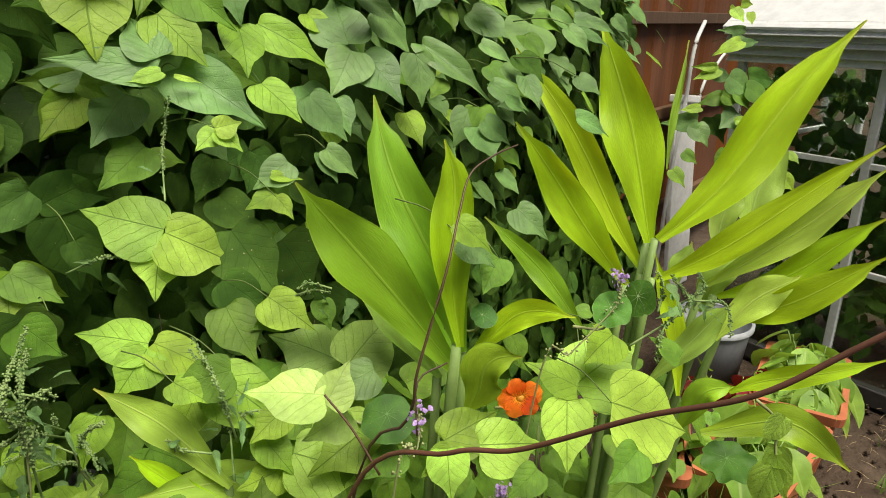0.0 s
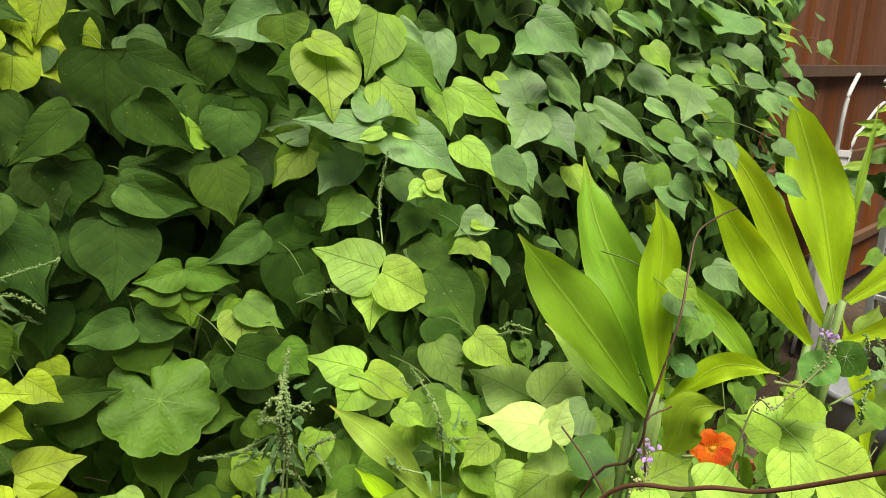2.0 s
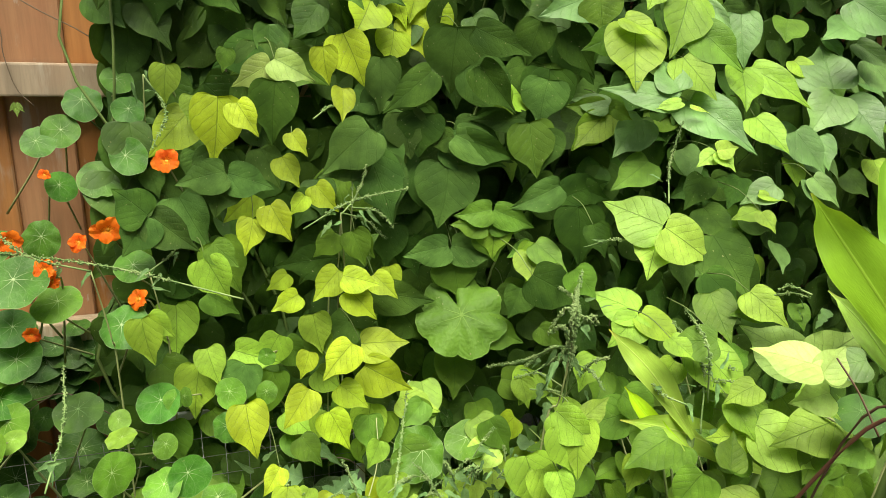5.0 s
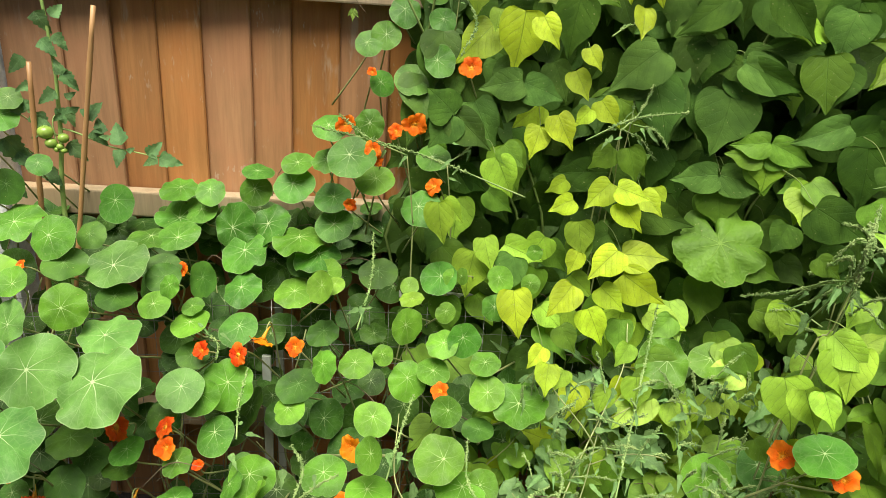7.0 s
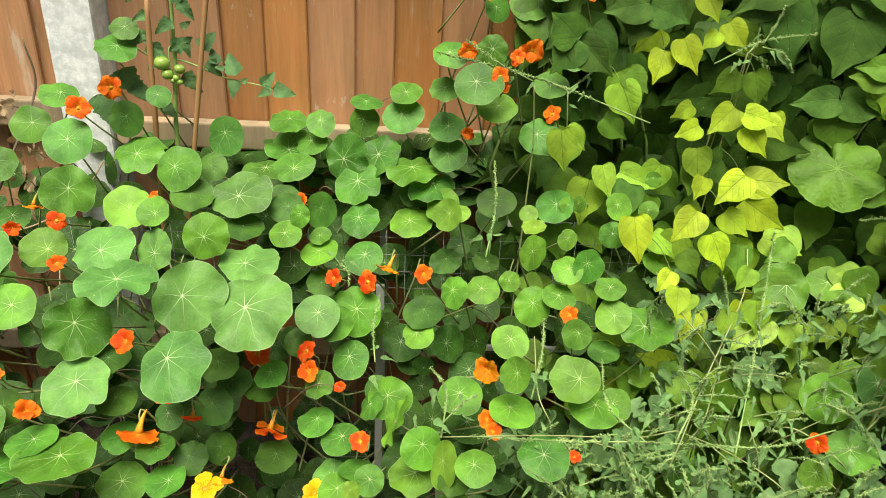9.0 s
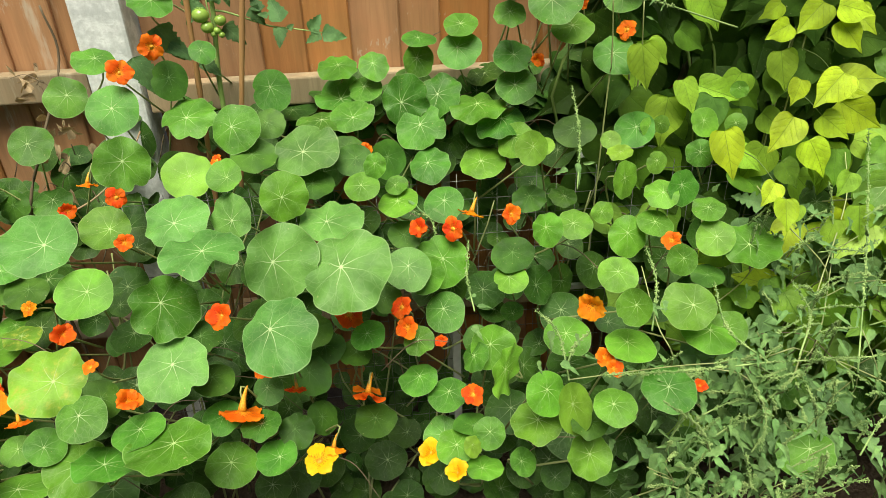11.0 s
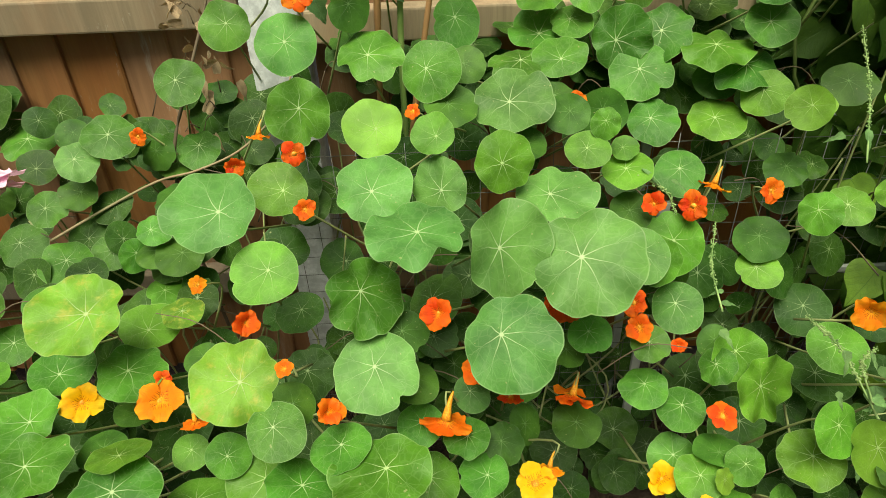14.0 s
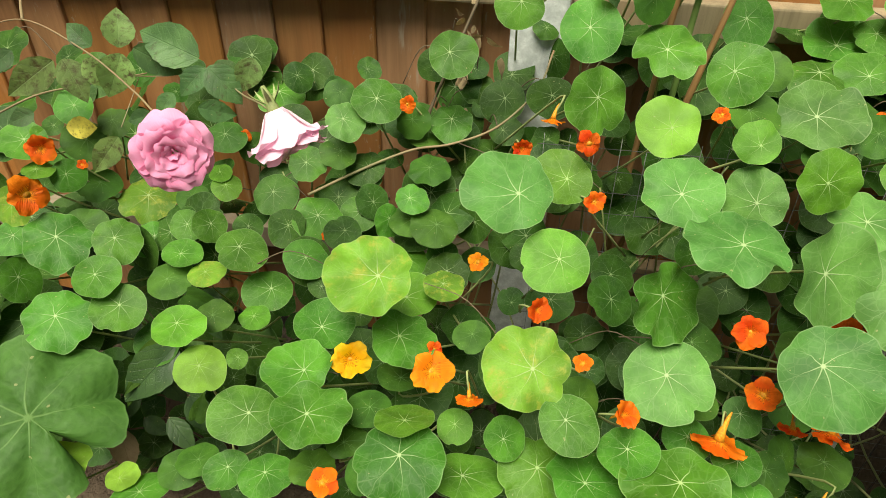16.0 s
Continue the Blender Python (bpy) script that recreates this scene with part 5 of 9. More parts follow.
bean_leaf(VINES[2], 0.423, 0.526, 0.835, 0.113, -34, 46, -70, 0.85, 'L')
bean_leaf(VINES[2], 0.404, 0.485, 1.044, 0.057, -17, 58, 47, 0.92, 'L')
bean_leaf(VINES[2], 0.411, 0.561, 0.936, 0.060, -13, 39, -87, 0.84, 'l')
bean_leaf(VINES[2], 0.496, 0.451, 0.962, 0.055, -27, 58, -67, 0.84, 'm')
bean_leaf(VINES[2], 0.425, 0.571, 1.005, 0.055, -38, 47, -50, 0.84, 'l')
bean_leaf(VINES[2], 0.413, 0.221, 1.096, 0.036, -36, 48, -59, 0.84, 'm')
bean_leaf(VINES[2], 0.600, 0.203, 1.017, 0.056, -24, 47, -68, 0.84, 'm')
bean_leaf(VINES[2], 0.743, 0.302, 1.066, 0.072, -15, 49, -74, 0.84, 'l')
bean_leaf(VINES[2], 0.745, 0.215, 1.062, 0.045, -16, 45, -148, 0.84, 'm')
bean_leaf(VINES[3], 0.932, 0.951, 1.568, 0.131, -35, 25, 55, 0.75, 'g')
bean_leaf(VINES[3], 1.239, 1.015, 1.530, 0.120, -27, 41, -29, 0.7, 'g')
bean_leaf(VINES[3], 1.264, 1.050, 1.535, 0.124, -24, 40, 56, 0.5, 'g')
bean_leaf(VINES[3], 0.970, 0.959, 1.489, 0.096, -36, 28, 54, 0.5, 'g')
bean_leaf(VINES[3], 1.010, 0.961, 1.461, 0.109, -25, 24, 37, 0.7, 'g')
bean_leaf(VINES[3], 0.944, 0.972, 1.399, 0.134, -36, 40, -173, 1, 'g')
bean_leaf(VINES[3], 0.940, 0.964, 1.388, 0.115, -28, 40, -31, 0.9, 'g')
bean_leaf(VINES[3], 0.967, 0.960, 1.381, 0.134, -40, 47, 32, 0.85, 'g')
bean_leaf(VINES[3], 1.062, 0.906, 1.380, 0.109, -33, 26, 2, 0.75, 'g')
bean_leaf(VINES[3], 1.102, 0.922, 1.395, 0.190, -43, 45, 48, 0.38, 'g')
bean_leaf(VINES[3], 1.308, 1.023, 1.479, 0.083, -12, 47, -8, 0.7, 'm')
bean_leaf(VINES[3], 1.406, 1.017, 1.465, 0.136, -37, 35, 52, 0.7, 'g')
bean_leaf(VINES[3], 1.408, 0.982, 1.527, 0.093, -36, 39, 33, 0.9, 'l')
bean_leaf(VINES[3], 1.305, 0.915, 1.395, 0.099, -30, 40, 54, 0.5, 'g')
bean_leaf(VINES[3], 1.701, 1.041, 1.503, 0.093, -44, 44, 32, 0.9, 'g')
bean_leaf(VINES[3], 1.647, 0.931, 1.466, 0.120, -15, 39, 48, 0.6, 'g')
bean_leaf(VINES[3], 1.663, 1.055, 1.594, 0.116, -21, 35, 40, 0.8, 'g')
bean_leaf(VINES[3], 1.752, 1.036, 1.625, 0.097, -25, 46, 32, 0.9, 'g')
bean_leaf(VINES[3], 1.733, 0.891, 1.525, 0.098, -27, 39, 30, 0.9, 'g')
bean_leaf(VINES[3], 1.340, 0.701, 1.451, 0.074, -38, 47, 74, 0.7, 'g')
bean_leaf(VINES[3], 1.597, 0.763, 1.578, 0.078, -23, 52, 72, 0.28, 'L')
bean_leaf(VINES[3], 1.533, 0.719, 1.545, 0.059, -44, 50, 64, 0.4, 'l')
bean_leaf(VINES[3], 1.069, 0.488, 1.453, 0.042, -30, 32, 38, 0.8, 'g')
bean_leaf(VINES[3], 1.029, 0.746, 1.286, 0.080, -40, 31, -26, 0.9, 'g')
bean_leaf(VINES[3], 0.962, 0.649, 1.343, 0.080, -32, 39, 53, 0.6, 'g')
bean_leaf(VINES[3], 1.170, 0.799, 1.357, 0.092, -44, 45, 43, 0.7, 'm')
bean_leaf(VINES[3], 1.460, 0.886, 1.439, 0.147, -20, 50, -36, 1, 'g')
bean_leaf(VINES[3], 1.222, 1.015, 1.598, 0.083, -32, 30, 33, 0.5, 'g')
bean_leaf(VINES[3], 1.316, 1.017, 1.597, 0.111, -23, 33, 61, 0.35, 'g')
bean_leaf(VINES[3], 0.905, 0.558, 1.326, 0.036, -45, 29, -81, 0.7, 'g')
bean_leaf(VINES[3], 1.015, 0.711, 1.294, 0.081, -19, 41, 1, 0.84, 'm')
bean_leaf(VINES[3], 1.842, 1.002, 1.635, 0.164, -23, 54, -41, 1.3, 'g')
bean_leaf(VINES[3], 1.773, 1.041, 1.573, 0.083, -30, 29, 59, 0.5, 'g')
bean_leaf(VINES[3], 0.890, 0.474, 1.437, 0.051, -35, 39, 35, 0.7, 'g')
bean_leaf(VINES[3], 0.989, 0.494, 1.448, 0.053, -40, 39, 63, 0.5, 'g')
bean_leaf(VINES[3], 0.917, 0.468, 1.435, 0.052, -23, 42, 52, 0.5, 'g')
bean_leaf(VINES[3], 1.032, 0.759, 1.283, 0.052, -49, 36, 54, 0.84, 'm')
bean_leaf(VINES[3], 1.606, 0.954, 1.460, 0.086, -40, 36, 55, 0.84, 'm')
bean_leaf(VINES[3], 0.897, 0.550, 1.425, 0.056, -30, 55, 15, 0.84, 'm')
bean_leaf(VINES[3], 1.094, 0.862, 1.326, 0.053, -41, 46, -34, 0.84, 'm')
bean_leaf(VINES[3], 2.438, 0.668, 1.503, 0.043, -52, 9, 83, 0.84, 'l')
bean_leaf(VINES[3], 2.420, 0.682, 1.485, 0.058, -50, 30, 30, 0.92, 'L')
bean_leaf(VINES[3], 2.424, 0.688, 1.494, 0.027, -35, 9, -38, 0.84, 'l')
bean_leaf(VINES[3], 2.447, 0.638, 1.473, 0.043, -39, 26, 5, 0.92, 'L')
bean_leaf(VINES[3], 2.447, 0.647, 1.420, 0.098, -42, 10, -89, 0.35, 'g')
bean_leaf(VINES[3], 2.409, 0.643, 1.385, 0.115, -57, 40, -59, 0.5, 'l')
bean_leaf(VINES[3], 2.437, 0.653, 1.402, 0.060, -42, 31, -52, 0.84, 'g')
bean_leaf(VINES[3], 2.418, 0.644, 1.378, 0.070, -40, 16, 93, 0.5, 'g')
bean_leaf(VINES[3], 2.333, 0.689, 1.305, 0.084, -47, 9, -89, 0.4, 'l')
bean_leaf(VINES[3], 2.347, 0.684, 1.296, 0.100, -47, 28, -68, 0.5, 'l')
bean_leaf(VINES[3], 2.342, 0.694, 1.285, 0.066, -51, 16, 67, 0.8, 'g')
bean_leaf(VINES[3], 2.446, 0.612, 1.271, 0.124, -35, 30, 83, 0.7, 'd')
bean_leaf(VINES[3], 2.355, 0.651, 1.274, 0.107, -44, 14, 59, 0.9, 'g')
bean_leaf(VINES[3], 2.346, 0.654, 1.214, 0.097, -51, 29, -72, 0.6, 'm')
bean_leaf(VINES[3], 2.327, 0.656, 1.216, 0.072, -42, 23, 68, 0.8, 'm')
bean_leaf(VINES[3], 2.350, 0.649, 1.207, 0.042, -43, 15, -11, 1, 'g')
bean_leaf(VINES[3], 2.388, 0.601, 1.238, 0.105, -38, 34, 66, 0.9, 'm')
bean_leaf(VINES[3], 2.374, 0.621, 1.220, 0.073, -40, 41, 28, 0.9, 'm')
bean_leaf(VINES[3], 2.271, 0.702, 1.176, 0.074, -49, 36, -82, 0.5, 'l')
bean_leaf(VINES[3], 2.269, 0.706, 1.136, 0.121, -53, 12, -84, 0.6, 'g')
bean_leaf(VINES[3], 2.269, 0.709, 1.117, 0.083, -56, 34, 29, 1, 'g')
bean_leaf(VINES[3], 2.368, 0.610, 1.157, 0.094, -45, 34, -53, 1, 'g')
bean_leaf(VINES[3], 2.325, 0.604, 1.134, 0.053, -56, 25, 106, 0.6, 'l')
bean_leaf(VINES[3], 2.364, 0.689, 1.135, 0.101, -58, 42, 22, 0.9, 'd')
bean_leaf(VINES[3], 2.298, 0.609, 1.038, 0.078, -40, 19, -41, 0.9, 'm')
bean_leaf(VINES[3], 2.419, 0.446, 1.037, 0.053, -54, 49, 30, 0.84, 'l')
bean_leaf(VINES[3], 2.372, 0.442, 0.970, 0.071, -49, 27, 37, 0.84, 'l')
bean_leaf(VINES[3], 2.210, 0.719, 1.037, 0.061, -53, 29, 47, 0.84, 'm')
bean_leaf(VINES[3], 2.250, 0.604, 0.910, 0.078, -39, 31, -63, 0.84, 'm')
bean_leaf(VINES[3], 2.169, 0.735, 0.981, 0.073, -47, 39, 31, 0.84, 'l')

# broad trios of the shaded wall, many in the shade-darkened tones
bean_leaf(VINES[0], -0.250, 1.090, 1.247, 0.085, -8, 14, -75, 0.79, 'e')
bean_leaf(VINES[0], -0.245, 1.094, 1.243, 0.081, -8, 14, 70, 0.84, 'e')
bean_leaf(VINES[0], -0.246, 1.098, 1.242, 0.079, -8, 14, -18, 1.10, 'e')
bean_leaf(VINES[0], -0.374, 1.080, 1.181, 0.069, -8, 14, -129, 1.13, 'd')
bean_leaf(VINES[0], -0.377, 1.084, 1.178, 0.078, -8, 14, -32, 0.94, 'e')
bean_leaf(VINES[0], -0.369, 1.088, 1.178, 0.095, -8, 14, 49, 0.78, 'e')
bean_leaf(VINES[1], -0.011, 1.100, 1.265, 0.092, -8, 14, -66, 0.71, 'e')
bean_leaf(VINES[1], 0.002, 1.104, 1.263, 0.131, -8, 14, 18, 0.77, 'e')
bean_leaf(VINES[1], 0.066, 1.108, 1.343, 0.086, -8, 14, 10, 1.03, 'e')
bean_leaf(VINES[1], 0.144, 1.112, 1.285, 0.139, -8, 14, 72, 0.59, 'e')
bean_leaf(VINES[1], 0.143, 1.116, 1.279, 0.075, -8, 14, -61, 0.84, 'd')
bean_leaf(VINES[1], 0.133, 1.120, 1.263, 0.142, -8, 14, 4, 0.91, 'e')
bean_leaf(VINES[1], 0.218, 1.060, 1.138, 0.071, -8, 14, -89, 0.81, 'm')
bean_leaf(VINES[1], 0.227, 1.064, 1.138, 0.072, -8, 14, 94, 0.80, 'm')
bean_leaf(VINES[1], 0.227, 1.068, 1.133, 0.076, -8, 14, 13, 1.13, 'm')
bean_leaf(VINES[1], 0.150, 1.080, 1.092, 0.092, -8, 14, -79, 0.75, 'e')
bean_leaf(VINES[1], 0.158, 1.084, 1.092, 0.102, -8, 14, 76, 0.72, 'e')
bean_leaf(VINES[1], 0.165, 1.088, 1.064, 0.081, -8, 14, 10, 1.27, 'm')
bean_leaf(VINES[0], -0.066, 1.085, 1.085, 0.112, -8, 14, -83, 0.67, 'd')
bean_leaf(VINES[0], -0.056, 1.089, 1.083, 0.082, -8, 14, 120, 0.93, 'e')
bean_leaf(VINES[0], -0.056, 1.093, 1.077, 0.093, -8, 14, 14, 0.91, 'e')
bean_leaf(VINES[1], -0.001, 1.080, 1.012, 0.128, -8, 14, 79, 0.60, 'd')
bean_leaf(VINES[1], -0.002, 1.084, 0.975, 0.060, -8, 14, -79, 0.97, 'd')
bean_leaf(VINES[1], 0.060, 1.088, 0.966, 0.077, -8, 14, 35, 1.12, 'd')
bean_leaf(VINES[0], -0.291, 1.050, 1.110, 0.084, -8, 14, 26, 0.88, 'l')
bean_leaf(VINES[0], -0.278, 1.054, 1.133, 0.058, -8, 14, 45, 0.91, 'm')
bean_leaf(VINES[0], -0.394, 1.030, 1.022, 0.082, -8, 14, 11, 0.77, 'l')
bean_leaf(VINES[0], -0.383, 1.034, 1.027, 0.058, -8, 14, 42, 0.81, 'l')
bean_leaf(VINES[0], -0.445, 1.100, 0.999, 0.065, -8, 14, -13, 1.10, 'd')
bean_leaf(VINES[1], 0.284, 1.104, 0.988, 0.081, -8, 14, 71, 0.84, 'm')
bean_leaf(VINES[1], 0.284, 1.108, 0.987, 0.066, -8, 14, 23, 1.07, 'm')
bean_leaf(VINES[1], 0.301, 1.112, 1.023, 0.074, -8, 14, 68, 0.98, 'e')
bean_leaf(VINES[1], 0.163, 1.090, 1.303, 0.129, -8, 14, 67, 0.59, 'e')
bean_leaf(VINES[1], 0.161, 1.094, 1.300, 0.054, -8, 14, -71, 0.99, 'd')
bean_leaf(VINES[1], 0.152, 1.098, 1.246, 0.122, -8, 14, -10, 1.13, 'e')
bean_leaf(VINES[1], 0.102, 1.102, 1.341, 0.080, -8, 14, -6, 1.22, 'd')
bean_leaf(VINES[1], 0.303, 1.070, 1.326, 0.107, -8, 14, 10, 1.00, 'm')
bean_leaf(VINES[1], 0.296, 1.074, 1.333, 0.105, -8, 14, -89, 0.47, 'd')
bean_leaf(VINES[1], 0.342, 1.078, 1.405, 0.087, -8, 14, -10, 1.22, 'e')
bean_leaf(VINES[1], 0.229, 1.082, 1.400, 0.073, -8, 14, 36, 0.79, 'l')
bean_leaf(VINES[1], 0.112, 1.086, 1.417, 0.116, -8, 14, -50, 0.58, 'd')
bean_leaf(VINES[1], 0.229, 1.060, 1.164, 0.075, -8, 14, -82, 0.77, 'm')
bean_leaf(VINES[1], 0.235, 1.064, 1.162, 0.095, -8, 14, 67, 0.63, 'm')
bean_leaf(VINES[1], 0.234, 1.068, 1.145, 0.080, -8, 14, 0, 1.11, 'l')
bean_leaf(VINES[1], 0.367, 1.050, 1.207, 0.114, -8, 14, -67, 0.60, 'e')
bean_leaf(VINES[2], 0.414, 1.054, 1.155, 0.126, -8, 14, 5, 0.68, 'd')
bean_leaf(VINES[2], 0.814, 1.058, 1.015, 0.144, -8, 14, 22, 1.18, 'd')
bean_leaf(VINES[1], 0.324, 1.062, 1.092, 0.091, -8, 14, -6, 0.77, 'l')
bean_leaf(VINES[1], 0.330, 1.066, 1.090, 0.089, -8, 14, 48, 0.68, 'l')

# more leaves of the wall, mostly in the shade-darkened deep tone
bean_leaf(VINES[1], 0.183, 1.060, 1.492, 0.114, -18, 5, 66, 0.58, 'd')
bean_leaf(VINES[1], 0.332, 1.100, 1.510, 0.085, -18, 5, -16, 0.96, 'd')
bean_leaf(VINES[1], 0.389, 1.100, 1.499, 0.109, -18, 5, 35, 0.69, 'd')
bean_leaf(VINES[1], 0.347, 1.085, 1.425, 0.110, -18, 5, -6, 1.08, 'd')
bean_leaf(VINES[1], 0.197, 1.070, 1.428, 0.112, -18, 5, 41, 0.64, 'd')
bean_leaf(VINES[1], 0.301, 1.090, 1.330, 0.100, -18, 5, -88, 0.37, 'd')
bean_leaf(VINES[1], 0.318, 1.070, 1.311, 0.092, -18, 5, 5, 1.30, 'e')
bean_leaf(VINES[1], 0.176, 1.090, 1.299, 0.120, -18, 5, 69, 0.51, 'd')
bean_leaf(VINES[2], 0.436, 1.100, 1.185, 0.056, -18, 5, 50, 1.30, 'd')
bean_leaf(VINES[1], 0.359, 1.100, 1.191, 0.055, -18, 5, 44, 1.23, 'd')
bean_leaf(VINES[2], 0.472, 1.080, 1.357, 0.081, -18, 5, -89, 0.60, 'm')
bean_leaf(VINES[2], 0.460, 1.070, 1.338, 0.090, -18, 5, -39, 0.80, 'l')
bean_leaf(VINES[2], 0.479, 1.080, 1.356, 0.060, -18, 5, 58, 0.89, 'm')


def vine_front(x, z):
    """How far the leafy face of the vine stands from the eye's side of the fence."""
    return 1.08 - 0.16 * max(0, min(1, (1.05 - z) / 0.5)) - 0.06 * max(0, min(1.0, x - 0.2)) + 0.03 * noise.noise((x * 3, z * 3, 5))


def vine_body(vine, x0, x1, z0, z1, inner, outer, seed, second=0):
    """Shade-toned leaves behind the front ones, small outer ones where the vine runs on, twining stems."""
    rng = random.Random(seed)
    poses = []
    step = 0.05
    for layer in range(3):
        for i in range(int((x1 - x0) / step)):
            for j in range(int((z1 - z0) / step)):
                x, z = x0 + (i + rng.random()) * step, z0 + (j + rng.random()) * step
                if layer < inner and (layer or rng.random() < 0.3):
                    y = min(1.325, vine_front(x, z) + 0.11 + 0.055 * layer + rng.uniform(0, 0.04))
                    poses.append((rng.randrange(len(HEARTS)), facing(x, y, z, rng.gauss(0, 22), rng.gauss(8, 14), rng.gauss(0, 30), rng.uniform(0.075, 0.112))))
    leaf_mass("inner_foliage", HEARTS, poses, BEAN_SHADED, vine, "inner leaves, deep green darkened for shade")
    for _ in range(outer):
        x, z = rng.uniform(x0, x1), rng.uniform(max(z0, 1.0), z1)
        y = min(1.31, vine_front(x, z) + rng.uniform(0.0, 0.06))
        bean_leaf(vine, x, y, z, rng.uniform(0.06, 0.1), rng.gauss(0, 20), rng.gauss(48, 12), rng.gauss(10, 30), 0.9, rng.choice("mgggl"))
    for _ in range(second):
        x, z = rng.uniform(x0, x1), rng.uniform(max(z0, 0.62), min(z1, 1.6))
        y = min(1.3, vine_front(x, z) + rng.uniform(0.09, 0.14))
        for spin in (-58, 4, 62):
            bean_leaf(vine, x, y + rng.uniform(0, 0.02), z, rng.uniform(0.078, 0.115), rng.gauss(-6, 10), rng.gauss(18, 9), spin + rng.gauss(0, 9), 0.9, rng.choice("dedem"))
    runs = []
    for i in range(7):
        x = rng.uniform(x0, x1)
        pts = [(x + 0.06 * math.sin(3 * k + i), rng.uniform(1.2, 1.31), 0.0 + k * (z1 / 6)) for k in range(7)]
        runs.append((bend(pts, 4), 0.0045, 0.002))
    for hub in leaf_hubs[vine.name][::5]:
        back = Vector((hub.x + rng.uniform(-0.02, 0.02), min(1.31, hub.y + rng.uniform(0.06, 0.12)), hub.z + rng.uniform(-0.01, 0.04)))
        runs.append((bend([hub, hub.lerp(back, 0.5) + Vector((0, 0, 0.01)), back], 3), 0.0006, 0.0010))
    tubes_part("stem_tangle", runs, STEM_VINE, vine, "thin twining green-brown stems", 5, "stuff")


vine_body(VINES[0], -0.44, -0.02, 0.45, 1.75, 3, 2, 11, 6)
vine_body(VINES[1], -0.06, 0.42, 0.3, 1.85, 3, 2, 12, 16)
vine_body(VINES[2], 0.38, 0.95, 0.3, 1.95, 3, 6, 13, 24)
vine_body(VINES[3], 0.9, 2.75, 0.2, 1.9, 3, 190, 14)

# ---- low bean and undergrowth leaves round the ginger lilies ----
LOW_LEAF = leaf_material("low_bean_leaf", (0.126, 0.253, 0.025), DARK_VEIN, "heart", 0.46, 0.4, 0.32, 0.6, joined=True)


def undergrowth(x, y, x0, x1, y0, y1, z0, z1, n, seed, beside="under the ginger lilies"):
    rng = random.Random(seed)
    thing = root("low_bean_plant", (x, y, 0.0), "low bushy bean growth with light green leaves " + beside, "bean plant", "low bean plants")
    poses = []
    for _ in range(n):
        p = (rng.uniform(x0, x1), rng.uniform(y0, y1), rng.uniform(z0, z1))
        poses.append((rng.randrange(len(HEARTS)), facing(*p, rng.gauss(-15, 35), rng.gauss(45, 18), rng.gauss(0, 50), rng.uniform(0.05, 0.09))))
    leaf_mass("leaves", HEARTS, poses, LOW_LEAF, thing, "light green heart-shaped leaves")
    runs = []
    for i in range(6):
        top = Vector((rng.uniform(x0, x1), rng.uniform(y0, y1), z1 - 0.05))
        runs.append((bend([top, top.lerp(Vector((x, y, 0)), 0.5) + Vector((0.03, 0, 0)), (x + 0.01 * i, y, 0)], 5), 0.002, 0.004))
    tubes_part("stem_tangle", runs, STEM_VINE, thing, "thin green stems", 5, "stuff")


undergrowth(0.5, 0.62, 0.28, 0.75, 0.50, 0.85, 0.45, 0.93, 190, 51)
undergrowth(0.85, 0.5, 0.6, 1.15, 0.30, 0.7, 0.40, 0.86, 150, 52)
undergrowth(1.35, 0.55, 1.1, 1.9, 0.40, 0.9, 0.05, 0.55, 150, 53)

undergrowth(-0.05, 0.95, -0.4, 0.3, 0.80, 1.0, 0.25, 0.62, 170, 54, "behind the goosefoot weeds")

low = random.Random(91)
for _ in range(44):
    x, z = low.uniform(-0.26, 0.36), low.uniform(0.50, 0.84)
    bean_leaf(VINES[0 if x < 0.0 else 1], x, low.uniform(0.86, 1.0) + 0.2 * max(0, z - 0.65), z, low.uniform(0.055, 0.095), low.gauss(-8, 18), low.gauss(34, 12), low.gauss(0, 45), 0.86, low.choice("yllmLy"))

for _ in range(26):
    x, z = low.uniform(-0.44, 0.02), low.uniform(0.66, 1.0)
    bean_leaf(VINES[0], x, low.uniform(1.04, 1.12), z, low.uniform(0.065, 0.1), low.gauss(-4, 14), low.gauss(24, 10), low.gauss(0, 40), 0.88, low.choice("mmlem"))

# ---- squash leaves with five shallow lobes ----
SQUASH_MAT = {"l": leaf_material("squash_leaf_light", (0.084, 0.180, 0.019), (0.19, 0.32, 0.06), "pad", 0.55, 0.35, 0.28, 0.6, quilt=True),
              "m": leaf_material("squash_leaf_green", (0.070, 0.165, 0.030), (0.20, 0.32, 0.11), "pad", 0.55, 0.35, 0.22, 0.5, quilt=True)}
SQUASHES = [root("squash_plant", p, "squash plant with a broad lobed bristly leaf among the other plants", "squash plant") for p in ((0.2, 1.2, 0.0), (-2.1, 0.85, 0.0))]


